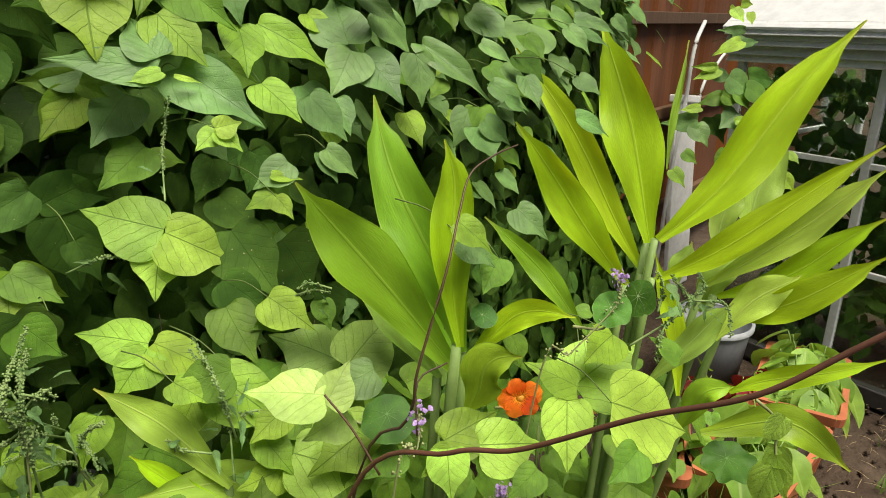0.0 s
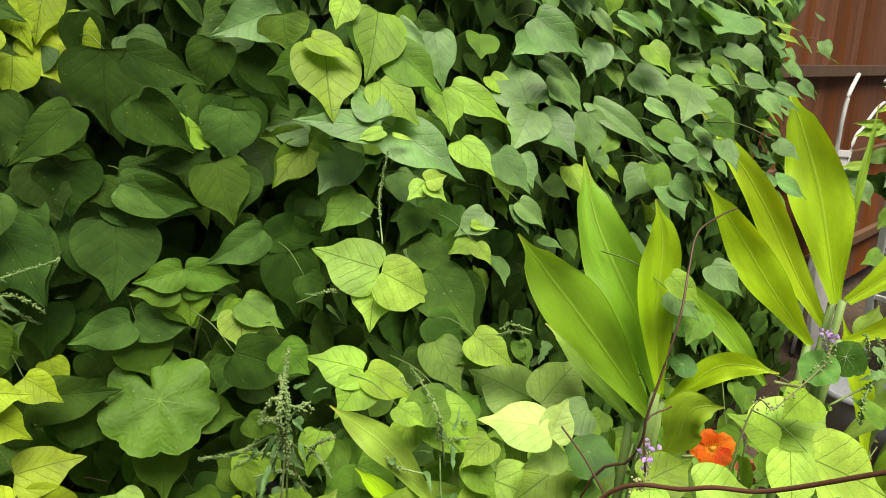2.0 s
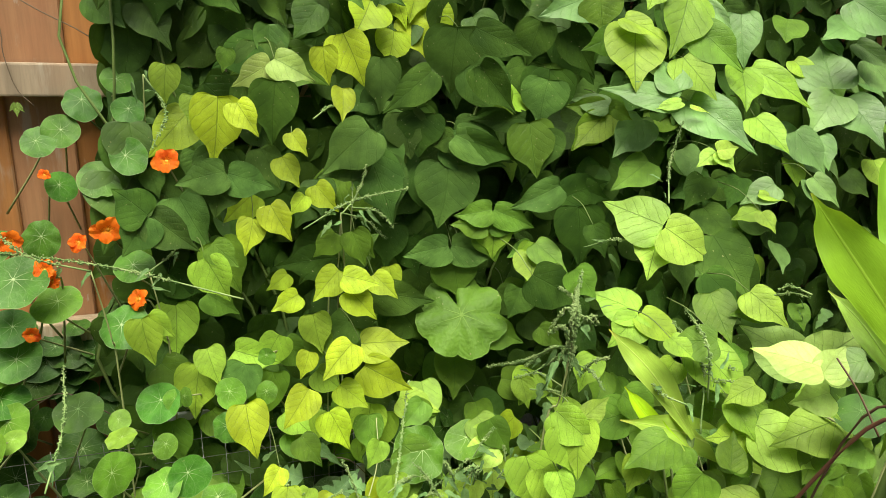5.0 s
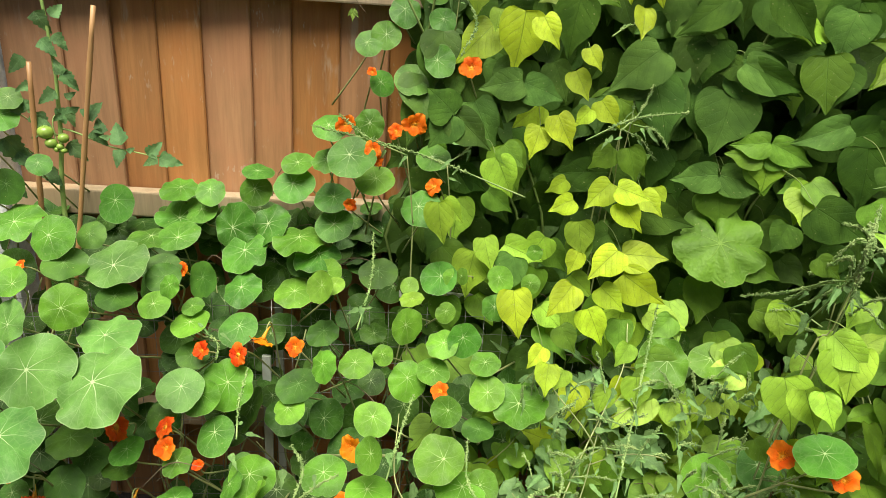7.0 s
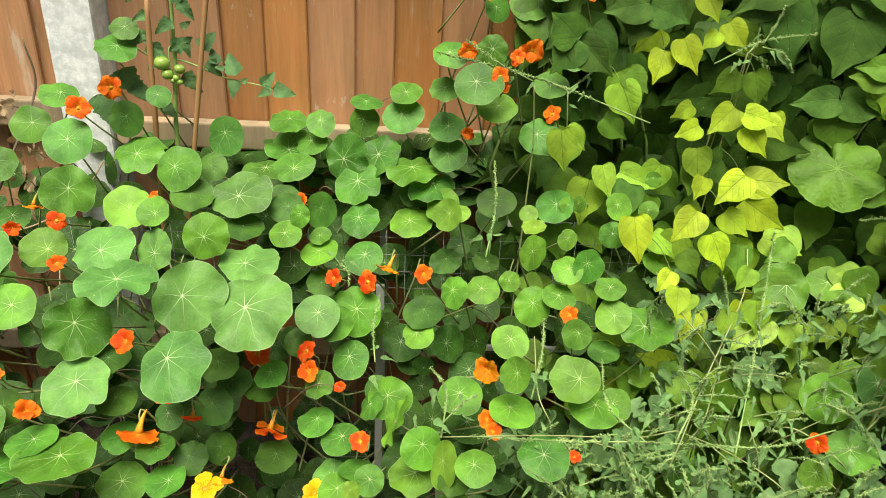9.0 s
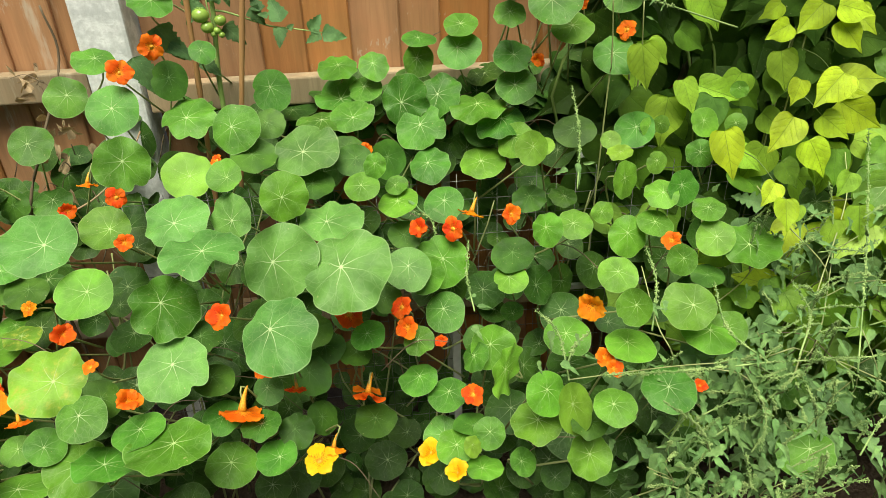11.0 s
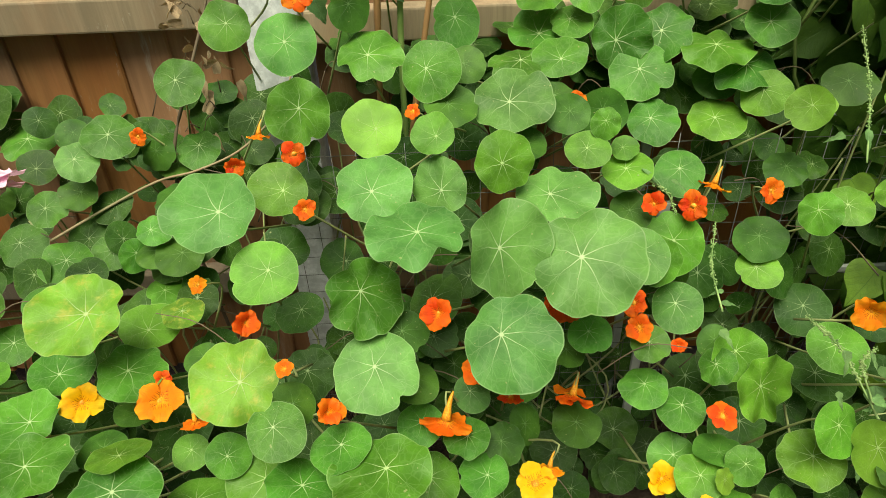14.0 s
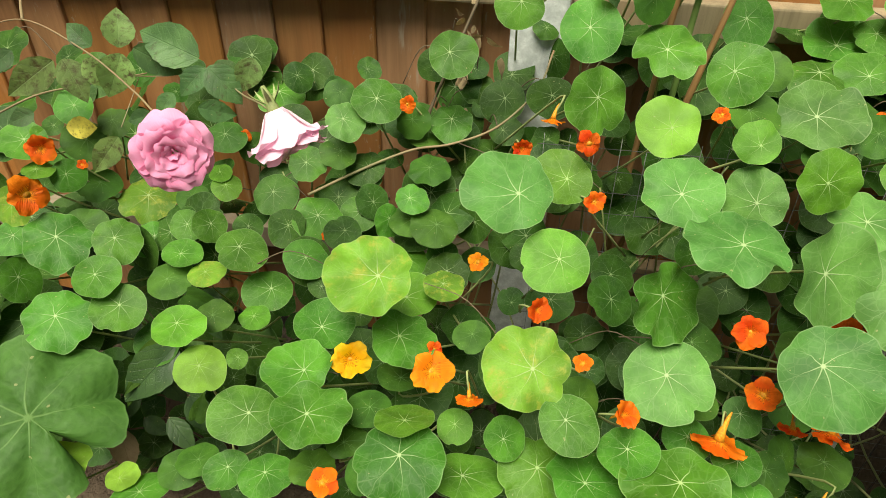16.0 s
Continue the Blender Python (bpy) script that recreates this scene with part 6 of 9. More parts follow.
def squash_leaf(plant, x, y, z, size, yaw, tilt, spin, tone):
    around, rings = 84, 7
    verts, uvs, faces = [(0, 0, 0.0)], [(0.5, 0.5)], []
    for i in range(1, rings + 1):
        f = i / rings
        for j in range(around):
            a = 2 * math.pi * j / around
            lobe = abs(math.cos(3.5 * a + 0.7))
            r = 0.80 + 0.17 * lobe ** 0.6 + 0.010 * math.cos(31 * a) + 0.05 * noise.noise((3 * math.cos(a), 3 * math.sin(a), size * 50))
            r -= 0.72 * math.exp(-((a - math.pi * 1.5) / 0.13) ** 2) * f
            dip = 0.05 * f * f * math.cos(7 * a + 1.4) - 0.12 * f * f + 0.05 * noise.noise((3 * f * math.cos(a), 3 * f * math.sin(a), size * 90))
            verts.append((f * r * math.cos(a), f * r * math.sin(a), dip))
            uvs.append((0.5 + 0.5 * f * math.cos(a), 0.5 + 0.5 * f * math.sin(a)))
    for j in range(around):
        faces.append((0, 1 + j, 1 + (j + 1) % around))
    for i in range(rings - 1):
        for j in range(around):
            a, b = 1 + i * around + j, 1 + i * around + (j + 1) % around
            faces.append((a, a + around, b + around, b))
    part("leaf", mesh_from("squash_leaf", verts, faces, SQUASH_MAT[tone], uvs), None, plant, m=under(plant, facing(x, y, z, yaw, tilt, spin, size)))
    foot = Vector(plant.location)
    tubes_part("stem", [(bend([(x, y, z - 0.003), (x * 0.6 + foot.x * 0.4, y + 0.07, z - 0.08), tuple(foot)], 6), 0.004, 0.008)], STEM_GREEN, plant)


squash_leaf(SQUASHES[0], 0.167, 1.042, 0.963, 0.092, -18, 43, 20, 'l')
squash_leaf(SQUASHES[1], -2.022, 0.610, 0.513, 0.133, 53, 57, 205, 'm')

# ---- nasturtiums ----
NASTURTIUMS = [root("nasturtium", (x, y, 0.0), "sprawling nasturtium with round pale-veined leaves and orange flowers", "nasturtium", "nasturtiums along the fence")
               for x, y in ((-1.95, 1.0), (-1.55, 0.95), (-1.18, 0.95), (-0.82, 1.0), (-0.48, 1.0), (0.0, 1.0), (0.72, 0.6))]
pad_hubs = {p.name: [] for p in NASTURTIUMS}


def pad_leaf(plant, x, y, z, size, yaw, tilt, spin, tone):
    count[0] += 1
    m = facing(x, y, z, yaw, tilt, spin, size)
    pad_hubs[plant.name].append((Vector((x, y, z)), m.to_3x3().col[2].normalized()))
    kinds = BIG_PADS if size > 0.046 else PADS
    part("leaf", shape_mesh("leaf" if kinds is PADS else "broad_leaf", kinds, (count[0] * 5) % len(kinds), PAD[tone]), None, plant, m=under(plant, m))


def petal_shape(seed):
    """A clawed, rounded petal a metre long, cupped, with a ruffled and slightly cleft rim."""
    rng = random.Random(seed)
    rows, cols, verts, faces = 9, 11, [], []
    ph, frill, cleft, curl = rng.uniform(0, 6), rng.uniform(0.03, 0.075), rng.uniform(0.0, 0.06), rng.uniform(0.05, 0.3)
    for i in range(rows + 1):
        u = i / rows
        half = 0.06 + 0.66 * max(0, u - 0.16) ** 0.55 * (1 - 0.50 * u ** 4)
        for j in range(cols):
            s = 2 * j / (cols - 1) - 1
            y = u * (1 - 0.20 * s * s * u) - cleft * u ** 6 * math.exp(-(s / 0.25) ** 2) + 0.015 * math.sin(9 * s + ph) * u ** 4
            z = 0.45 * u * (1 - u) + 0.10 * s * s * u - curl * max(0, u - 0.6) ** 2 * 2 + frill * math.sin(6 * s + ph) * u ** 3
            verts.append((s * half, y, z))
    for i in range(rows):
        for j in range(cols - 1):
            a = i * cols + j
            faces.append((a, a + 1, a + cols + 1, a + cols))
    return verts, faces, None


PETAL_SHAPE = [petal_shape(s) for s in range(5)]
SPUR = mesh_from("flower", *tube([Vector((0, 0, 0.10)), Vector((0, 0, -0.1)), Vector((0, 0.03, -0.4)), Vector((0, 0.10, -0.75)), Vector((0, 0.18, -0.95))], 0.20, 0.025, 8), THROAT)


def pad_flower(plant, x, y, z, size, yaw, tilt, tone):
    count[0] += 1
    rng = random.Random(count[0])
    m = facing(x, y, z, yaw, tilt, rng.uniform(-30, 30), size * 1.26)
    pad_hubs[plant.name].append((Vector((x, y, z)), m.to_3x3().col[2].normalized()))
    flower = part("flower", SPUR, None, plant, m=under(plant, m))
    open_by = rng.uniform(6, 34)
    for i in range(5):
        turn = Matrix.Rotation(radians(72 * i + rng.uniform(-9, 9)), 4, "Z") @ Matrix.Rotation(radians(open_by + rng.uniform(-12, 12)), 4, "X")
        part("petal", shape_mesh("petal", PETAL_SHAPE, rng.randrange(5), PETAL[tone]), None, flower, m=turn @ Matrix.Scale(rng.uniform(0.9, 1.12), 4))


pad_leaf(NASTURTIUMS[0], -1.754, 0.857, 0.584, 0.039, 37, 68, -79, 'm')
pad_leaf(NASTURTIUMS[0], -1.790, 0.684, 0.585, 0.036, 45, 64, 0, 'L')
pad_leaf(NASTURTIUMS[0], -1.870, 1.250, 0.733, 0.050, 13, 72, 15, 'm')
pad_leaf(NASTURTIUMS[0], -1.812, 1.036, 0.645, 0.039, 20, 51, 37, 'm')
pad_leaf(NASTURTIUMS[0], -1.808, 0.882, 0.640, 0.042, 43, 73, 9, 'm')
pad_leaf(NASTURTIUMS[0], -1.872, 0.991, 0.679, 0.026, 37, 58, -9, 'l')
pad_leaf(NASTURTIUMS[0], -1.862, 1.098, 0.696, 0.029, 31, 24, -33, 'd')
pad_leaf(NASTURTIUMS[0], -1.833, 0.722, 0.622, 0.037, 45, 80, 4, 'l')
pad_leaf(NASTURTIUMS[0], -1.761, 0.800, 0.576, 0.024, 29, 80, 13, 'l')
pad_leaf(NASTURTIUMS[0], -2.076, 0.829, 0.661, 0.051, 47, 60, -14, 'm')
pad_leaf(NASTURTIUMS[0], -2.001, 0.858, 0.648, 0.038, 45, 52, 7, 'm')
pad_leaf(NASTURTIUMS[0], -1.975, 0.916, 0.614, 0.033, 33, 57, -60, 'm')
pad_leaf(NASTURTIUMS[0], -1.917, 0.926, 0.638, 0.028, 37, 56, -37, 'm')
pad_leaf(NASTURTIUMS[0], -1.861, 0.905, 0.661, 0.028, 50, 33, -56, 'm')
pad_leaf(NASTURTIUMS[0], -1.896, 0.860, 0.630, 0.031, 50, 78, 50, 'm')
pad_leaf(NASTURTIUMS[0], -1.910, 0.830, 0.602, 0.036, 23, 73, 55, 'd')
pad_leaf(NASTURTIUMS[0], -2.004, 0.797, 0.623, 0.037, 47, 68, 0, 'm')
pad_leaf(NASTURTIUMS[0], -1.963, 0.777, 0.586, 0.041, 43, 61, -26, 'm')
pad_leaf(NASTURTIUMS[0], -2.050, 0.745, 0.578, 0.051, 36, 65, 8, 'm')
pad_leaf(NASTURTIUMS[0], -2.116, 0.774, 0.619, 0.037, 88, 25, -11, 'm')
pad_leaf(NASTURTIUMS[0], -2.011, 0.979, 0.650, 0.049, 29, 68, -14, 'Y')
pad_leaf(NASTURTIUMS[0], -2.087, 0.904, 0.726, 0.027, 46, 26, 33, 'm')
pad_leaf(NASTURTIUMS[0], -2.122, 0.888, 0.740, 0.024, 51, 82, 30, 'l')
pad_leaf(NASTURTIUMS[0], -1.859, 0.576, 0.433, 0.044, -142, 70, -33, 'm')
pad_leaf(NASTURTIUMS[0], -1.999, 0.582, 0.434, 0.053, -164, 84, 12, 'L')
pad_leaf(NASTURTIUMS[0], -2.060, 0.868, 0.657, 0.034, 45, 59, 49, 'd')
pad_leaf(NASTURTIUMS[0], -1.807, 0.768, 0.599, 0.028, 30, 72, 47, 'd')
pad_leaf(NASTURTIUMS[0], -1.815, 0.611, 0.449, 0.031, 46, 77, 36, 'd')
pad_leaf(NASTURTIUMS[0], -2.139, 0.817, 0.663, 0.030, 48, 59, -55, 'm')
pad_leaf(NASTURTIUMS[0], -2.074, 1.029, 0.760, 0.028, 35, 58, 8, 'd')
pad_leaf(NASTURTIUMS[0], -2.099, 0.984, 0.804, 0.031, 35, 53, -32, 'm')
pad_leaf(NASTURTIUMS[0], -2.099, 0.986, 0.743, 0.036, 45, 51, -55, 'd')
pad_leaf(NASTURTIUMS[0], -1.939, 0.993, 0.647, 0.028, 27, 64, -23, 'd')
pad_leaf(NASTURTIUMS[0], -1.851, 0.843, 0.614, 0.028, 28, 80, 22, 'Y')
pad_leaf(NASTURTIUMS[0], -2.150, 0.847, 0.699, 0.031, 10, 26, 38, 'Y')
pad_leaf(NASTURTIUMS[0], -2.150, 0.918, 0.773, 0.037, 42, 62, -45, 'm')
pad_leaf(NASTURTIUMS[0], -2.138, 0.933, 0.779, 0.011, 45, 24, 23, 'l')
pad_leaf(NASTURTIUMS[0], -2.087, 0.970, 0.672, 0.037, 53, 68, -58, 'd')
pad_leaf(NASTURTIUMS[0], -1.757, 0.992, 0.606, 0.028, 30, 71, 49, 'd')
pad_leaf(NASTURTIUMS[0], -1.904, 1.080, 0.725, 0.034, 33, 60, 5, 'm')
pad_leaf(NASTURTIUMS[0], -1.889, 1.011, 0.691, 0.021, 26, 77, 9, 'l')
pad_leaf(NASTURTIUMS[0], -1.785, 0.619, 0.466, 0.031, -140, 85, 10, 'd')
pad_leaf(NASTURTIUMS[0], -2.043, 0.571, 0.424, 0.034, -23, 87, 4, 'l')
pad_leaf(NASTURTIUMS[0], -1.899, 0.592, 0.431, 0.024, 143, 87, -11, 'L')
pad_leaf(NASTURTIUMS[1], -1.415, 1.124, 0.966, 0.038, 13, 29, -51, 'm')
pad_leaf(NASTURTIUMS[1], -1.636, 1.100, 0.805, 0.043, 30, 56, 18, 'm')
pad_leaf(NASTURTIUMS[1], -1.684, 1.065, 0.781, 0.034, 29, 50, 14, 'g')
pad_leaf(NASTURTIUMS[1], -1.521, 1.164, 0.749, 0.039, 11, 61, -16, 'm')
pad_leaf(NASTURTIUMS[1], -1.563, 1.164, 0.721, 0.043, 20, 78, 33, 'd')
pad_leaf(NASTURTIUMS[1], -1.384, 0.834, 0.816, 0.061, 17, 66, -125, 'g')
pad_leaf(NASTURTIUMS[1], -1.548, 0.749, 0.727, 0.058, 26, 67, -111, 'Y')
pad_leaf(NASTURTIUMS[1], -1.533, 0.837, 0.618, 0.044, 19, 76, 153, 'l')
pad_leaf(NASTURTIUMS[1], -1.522, 0.741, 0.634, 0.047, 65, 82, 9, 'm')
pad_leaf(NASTURTIUMS[1], -1.646, 0.779, 0.593, 0.045, 31, 77, 135, 'm')
pad_leaf(NASTURTIUMS[1], -1.712, 0.652, 0.542, 0.046, 40, 72, -103, 'm')
pad_leaf(NASTURTIUMS[1], -1.614, 0.622, 0.598, 0.051, 83, 88, 0, 'm')
pad_leaf(NASTURTIUMS[1], -1.485, 0.574, 0.611, 0.053, 13, 72, 0, 'm')
pad_leaf(NASTURTIUMS[1], -1.640, 0.689, 0.600, 0.047, 56, 81, -140, 'm')
pad_leaf(NASTURTIUMS[1], -1.561, 0.967, 0.588, 0.034, 24, 76, 34, 'l')
pad_leaf(NASTURTIUMS[1], -1.705, 1.124, 0.800, 0.028, 22, 45, -46, 'd')
pad_leaf(NASTURTIUMS[1], -1.586, 1.139, 0.754, 0.033, -12, 23, 8, 'd')
pad_leaf(NASTURTIUMS[1], -1.525, 1.150, 0.872, 0.040, 11, 36, 55, 'm')
pad_leaf(NASTURTIUMS[1], -1.719, 0.996, 0.634, 0.043, 28, 64, -43, 'm')
pad_leaf(NASTURTIUMS[1], -1.653, 1.021, 0.634, 0.033, 14, 53, -2, 'm')
pad_leaf(NASTURTIUMS[1], -1.592, 0.980, 0.655, 0.028, 56, 28, -50, 'm')
pad_leaf(NASTURTIUMS[1], -1.559, 0.984, 0.695, 0.027, 16, 59, 51, 'm')
pad_leaf(NASTURTIUMS[1], -1.706, 0.893, 0.625, 0.036, 28, 62, 11, 'm')
pad_leaf(NASTURTIUMS[1], -1.516, 0.718, 0.578, 0.034, 174, 86, 10, 'd')
pad_leaf(NASTURTIUMS[1], -1.486, 0.611, 0.627, 0.037, -166, 68, -26, 'l')
pad_leaf(NASTURTIUMS[1], -1.677, 0.601, 0.490, 0.036, 21, 88, 11, 'm')
pad_leaf(NASTURTIUMS[1], -1.731, 0.603, 0.485, 0.030, 19, 78, -37, 'm')
pad_leaf(NASTURTIUMS[1], -1.433, 0.664, 0.566, 0.024, 15, 53, 1, 'l')
pad_leaf(NASTURTIUMS[1], -1.414, 0.604, 0.546, 0.046, 169, 75, -52, 'm')
pad_leaf(NASTURTIUMS[1], -1.426, 0.759, 0.637, 0.026, -9, 74, -3, 'd')
pad_leaf(NASTURTIUMS[1], -1.747, 1.041, 0.707, 0.033, 13, 56, 48, 'm')
pad_leaf(NASTURTIUMS[1], -1.511, 0.964, 0.664, 0.039, 15, 73, -50, 'd')
pad_leaf(NASTURTIUMS[1], -1.603, 0.789, 0.658, 0.030, 20, 65, 19, 'd')
pad_leaf(NASTURTIUMS[1], -1.547, 0.670, 0.568, 0.032, -37, 86, -47, 'd')
pad_leaf(NASTURTIUMS[1], -1.542, 1.067, 0.705, 0.036, 4, 74, -1, 'd')
pad_leaf(NASTURTIUMS[1], -1.693, 1.064, 0.722, 0.032, 15, 61, -36, 'd')
pad_leaf(NASTURTIUMS[1], -1.481, 0.848, 0.643, 0.031, 27, 83, -15, 'Y')
pad_leaf(NASTURTIUMS[1], -1.555, 0.983, 0.656, 0.035, 10, 73, -56, 'd')
pad_leaf(NASTURTIUMS[1], -1.607, 0.602, 0.514, 0.032, -164, 82, 15, 'd')
pad_leaf(NASTURTIUMS[1], -1.569, 0.619, 0.555, 0.028, 168, 86, -17, 'd')
pad_leaf(NASTURTIUMS[1], -1.532, 0.579, 0.558, 0.026, -27, 45, -23, 'd')
pad_leaf(NASTURTIUMS[1], -1.740, 0.702, 0.592, 0.015, 27, 45, -51, 'l')
pad_leaf(NASTURTIUMS[2], -1.315, 1.049, 0.959, 0.045, 10, 38, 0, 'm')
pad_leaf(NASTURTIUMS[2], -1.295, 0.982, 0.888, 0.047, 29, 22, -15, 'm')
pad_leaf(NASTURTIUMS[2], -1.323, 0.925, 0.791, 0.043, 9, 59, -117, 'l')
pad_leaf(NASTURTIUMS[2], -1.344, 0.663, 0.687, 0.053, 16, 61, -115, 'Y')
pad_leaf(NASTURTIUMS[2], -1.302, 0.619, 0.659, 0.036, 9, 68, 36, 'm')
pad_leaf(NASTURTIUMS[2], -1.325, 0.793, 0.752, 0.045, 6, 57, -67, 'l')
pad_leaf(NASTURTIUMS[2], -1.203, 1.077, 0.926, 0.051, 0, 66, 125, 'm')
pad_leaf(NASTURTIUMS[2], -1.118, 1.032, 0.919, 0.044, -7, 30, 69, 'm')
pad_leaf(NASTURTIUMS[2], -1.072, 1.221, 0.933, 0.042, -5, 28, 20, 'm')
pad_leaf(NASTURTIUMS[2], -1.063, 1.073, 0.909, 0.030, -6, 40, 57, 'd')
pad_leaf(NASTURTIUMS[2], -1.023, 0.864, 0.854, 0.040, 11, 22, 103, 'l')
pad_leaf(NASTURTIUMS[2], -1.105, 0.881, 0.887, 0.028, -2, 42, -120, 'l')
pad_leaf(NASTURTIUMS[2], -1.191, 0.979, 0.854, 0.044, 0, 43, -124, 'L')
pad_leaf(NASTURTIUMS[2], -1.189, 0.842, 0.833, 0.052, 1, 65, 153, 'g')
pad_leaf(NASTURTIUMS[2], -1.101, 0.843, 0.830, 0.040, -32, 31, -132, 'g')
pad_leaf(NASTURTIUMS[2], -1.130, 0.758, 0.826, 0.060, 28, 86, 180, 'g')
pad_leaf(NASTURTIUMS[2], -1.034, 0.762, 0.796, 0.059, 26, 28, 74, 'g')
pad_leaf(NASTURTIUMS[2], -1.038, 0.679, 0.734, 0.058, -20, 49, 69, 'g')
pad_leaf(NASTURTIUMS[2], -1.203, 0.746, 0.751, 0.051, 42, 32, 4, 'm')
pad_leaf(NASTURTIUMS[2], -1.189, 0.690, 0.678, 0.053, -6, 59, 22, 'g')
pad_leaf(NASTURTIUMS[2], -1.173, 0.584, 0.625, 0.056, -140, 85, 108, 'l')
pad_leaf(NASTURTIUMS[2], -1.054, 0.653, 0.509, 0.034, -29, 81, -46, 'm')
pad_leaf(NASTURTIUMS[2], -1.073, 0.733, 0.582, 0.026, -7, 53, 42, 'm')
pad_leaf(NASTURTIUMS[2], -1.138, 0.700, 0.563, 0.032, 11, 74, -30, 'm')
pad_leaf(NASTURTIUMS[2], -1.078, 0.681, 0.555, 0.031, 1, 83, -19, 'm')
pad_leaf(NASTURTIUMS[2], -1.349, 1.126, 1.028, 0.037, 23, 64, -56, 'm')
pad_leaf(NASTURTIUMS[2], -1.228, 1.114, 0.990, 0.034, 19, 14, -1, 'd')
pad_leaf(NASTURTIUMS[2], -1.165, 1.120, 1.033, 0.024, 22, 43, 19, 'm')
pad_leaf(NASTURTIUMS[2], -1.237, 1.144, 1.117, 0.039, 26, 60, -59, 'm')
pad_leaf(NASTURTIUMS[2], -1.224, 1.160, 1.150, 0.026, 20, 43, -10, 'm')
pad_leaf(NASTURTIUMS[2], -1.325, 0.613, 0.573, 0.047, 17, 73, -4, 'l')
pad_leaf(NASTURTIUMS[2], -1.130, 0.655, 0.505, 0.040, 36, 70, 4, 'l')
pad_leaf(NASTURTIUMS[2], -1.033, 0.695, 0.524, 0.029, 18, 55, 17, 'd')
pad_leaf(NASTURTIUMS[2], -1.008, 0.762, 0.581, 0.034, 12, 52, 27, 'd')
pad_leaf(NASTURTIUMS[2], -1.286, 0.657, 0.654, 0.029, 32, 30, -5, 'd')
pad_leaf(NASTURTIUMS[2], -1.089, 1.017, 0.872, 0.041, 22, 63, 25, 'd')
pad_leaf(NASTURTIUMS[2], -1.369, 0.625, 0.601, 0.028, 40, 44, 44, 'm')
pad_leaf(NASTURTIUMS[2], -1.272, 0.583, 0.599, 0.049, 153, 74, 0, 'm')
pad_leaf(NASTURTIUMS[2], -1.228, 0.619, 0.624, 0.036, -41, 87, 33, 'm')
pad_leaf(NASTURTIUMS[2], -1.157, 0.740, 0.689, 0.032, 20, 71, 36, 'd')
pad_leaf(NASTURTIUMS[2], -1.148, 0.719, 0.625, 0.034, 41, 82, -5, 'd')
pad_leaf(NASTURTIUMS[3], -0.935, 1.207, 0.905, 0.055, -9, 68, 157, 'm')
pad_leaf(NASTURTIUMS[3], -0.971, 1.139, 0.887, 0.049, -31, 78, -22, 'm')
pad_leaf(NASTURTIUMS[3], -0.911, 1.120, 0.893, 0.043, -18, 61, -158, 'm')
pad_leaf(NASTURTIUMS[3], -0.887, 1.204, 0.928, 0.037, -23, 64, 44, 'm')
pad_leaf(NASTURTIUMS[3], -0.816, 1.174, 0.900, 0.050, -20, 18, 114, 'm')
pad_leaf(NASTURTIUMS[3], -0.783, 1.136, 0.866, 0.051, -24, 49, 29, 'm')
pad_leaf(NASTURTIUMS[3], -0.743, 1.181, 0.911, 0.050, -28, 50, 46, 'm')
pad_leaf(NASTURTIUMS[3], -0.670, 1.133, 0.902, 0.054, -25, 78, 34, 'l')
pad_leaf(NASTURTIUMS[3], -0.672, 1.078, 0.805, 0.045, -18, 68, 68, 'l')
pad_leaf(NASTURTIUMS[3], -0.776, 1.068, 0.813, 0.041, -22, 57, 34, 'm')
pad_leaf(NASTURTIUMS[3], -0.874, 0.954, 0.865, 0.022, -22, 24, -8, 'l')
pad_leaf(NASTURTIUMS[3], -0.900, 0.938, 0.833, 0.031, -20, 56, 46, 'l')
pad_leaf(NASTURTIUMS[3], -0.842, 0.969, 0.816, 0.021, -14, 61, 58, 'l')
pad_leaf(NASTURTIUMS[3], -0.840, 0.945, 0.795, 0.037, -35, 72, 35, 'l')
pad_leaf(NASTURTIUMS[3], -1.000, 1.020, 0.869, 0.060, -15, 62, 135, 'g')
pad_leaf(NASTURTIUMS[3], -0.959, 0.870, 0.803, 0.054, -23, 78, 120, 'g')
pad_leaf(NASTURTIUMS[3], -0.935, 0.761, 0.779, 0.070, -20, 54, 83, 'g')
pad_leaf(NASTURTIUMS[3], -0.775, 0.839, 0.633, 0.038, -29, 53, 43, 'm')
pad_leaf(NASTURTIUMS[3], -0.908, 0.789, 0.631, 0.031, -36, 68, 54, 'm')
pad_leaf(NASTURTIUMS[3], -0.824, 0.783, 0.613, 0.028, -32, 64, 60, 'm')
pad_leaf(NASTURTIUMS[3], -0.826, 0.765, 0.550, 0.034, -49, 71, 20, 'm')
pad_leaf(NASTURTIUMS[3], -0.779, 0.738, 0.534, 0.035, -24, 79, -2, 'm')
pad_leaf(NASTURTIUMS[3], -0.686, 0.727, 0.579, 0.047, -93, 27, 117, 'l')
pad_leaf(NASTURTIUMS[3], -0.732, 0.766, 0.583, 0.028, -66, 41, 54, 'm')
pad_leaf(NASTURTIUMS[3], -0.702, 0.781, 0.592, 0.040, 7, 34, 33, 'l')
pad_leaf(NASTURTIUMS[3], -0.792, 0.701, 0.474, 0.034, -11, 49, -47, 'm')
pad_leaf(NASTURTIUMS[3], -0.778, 0.645, 0.505, 0.033, -32, 75, -11, 'l')
pad_leaf(NASTURTIUMS[3], -0.934, 1.227, 0.968, 0.040, 4, 67, -40, 'l')
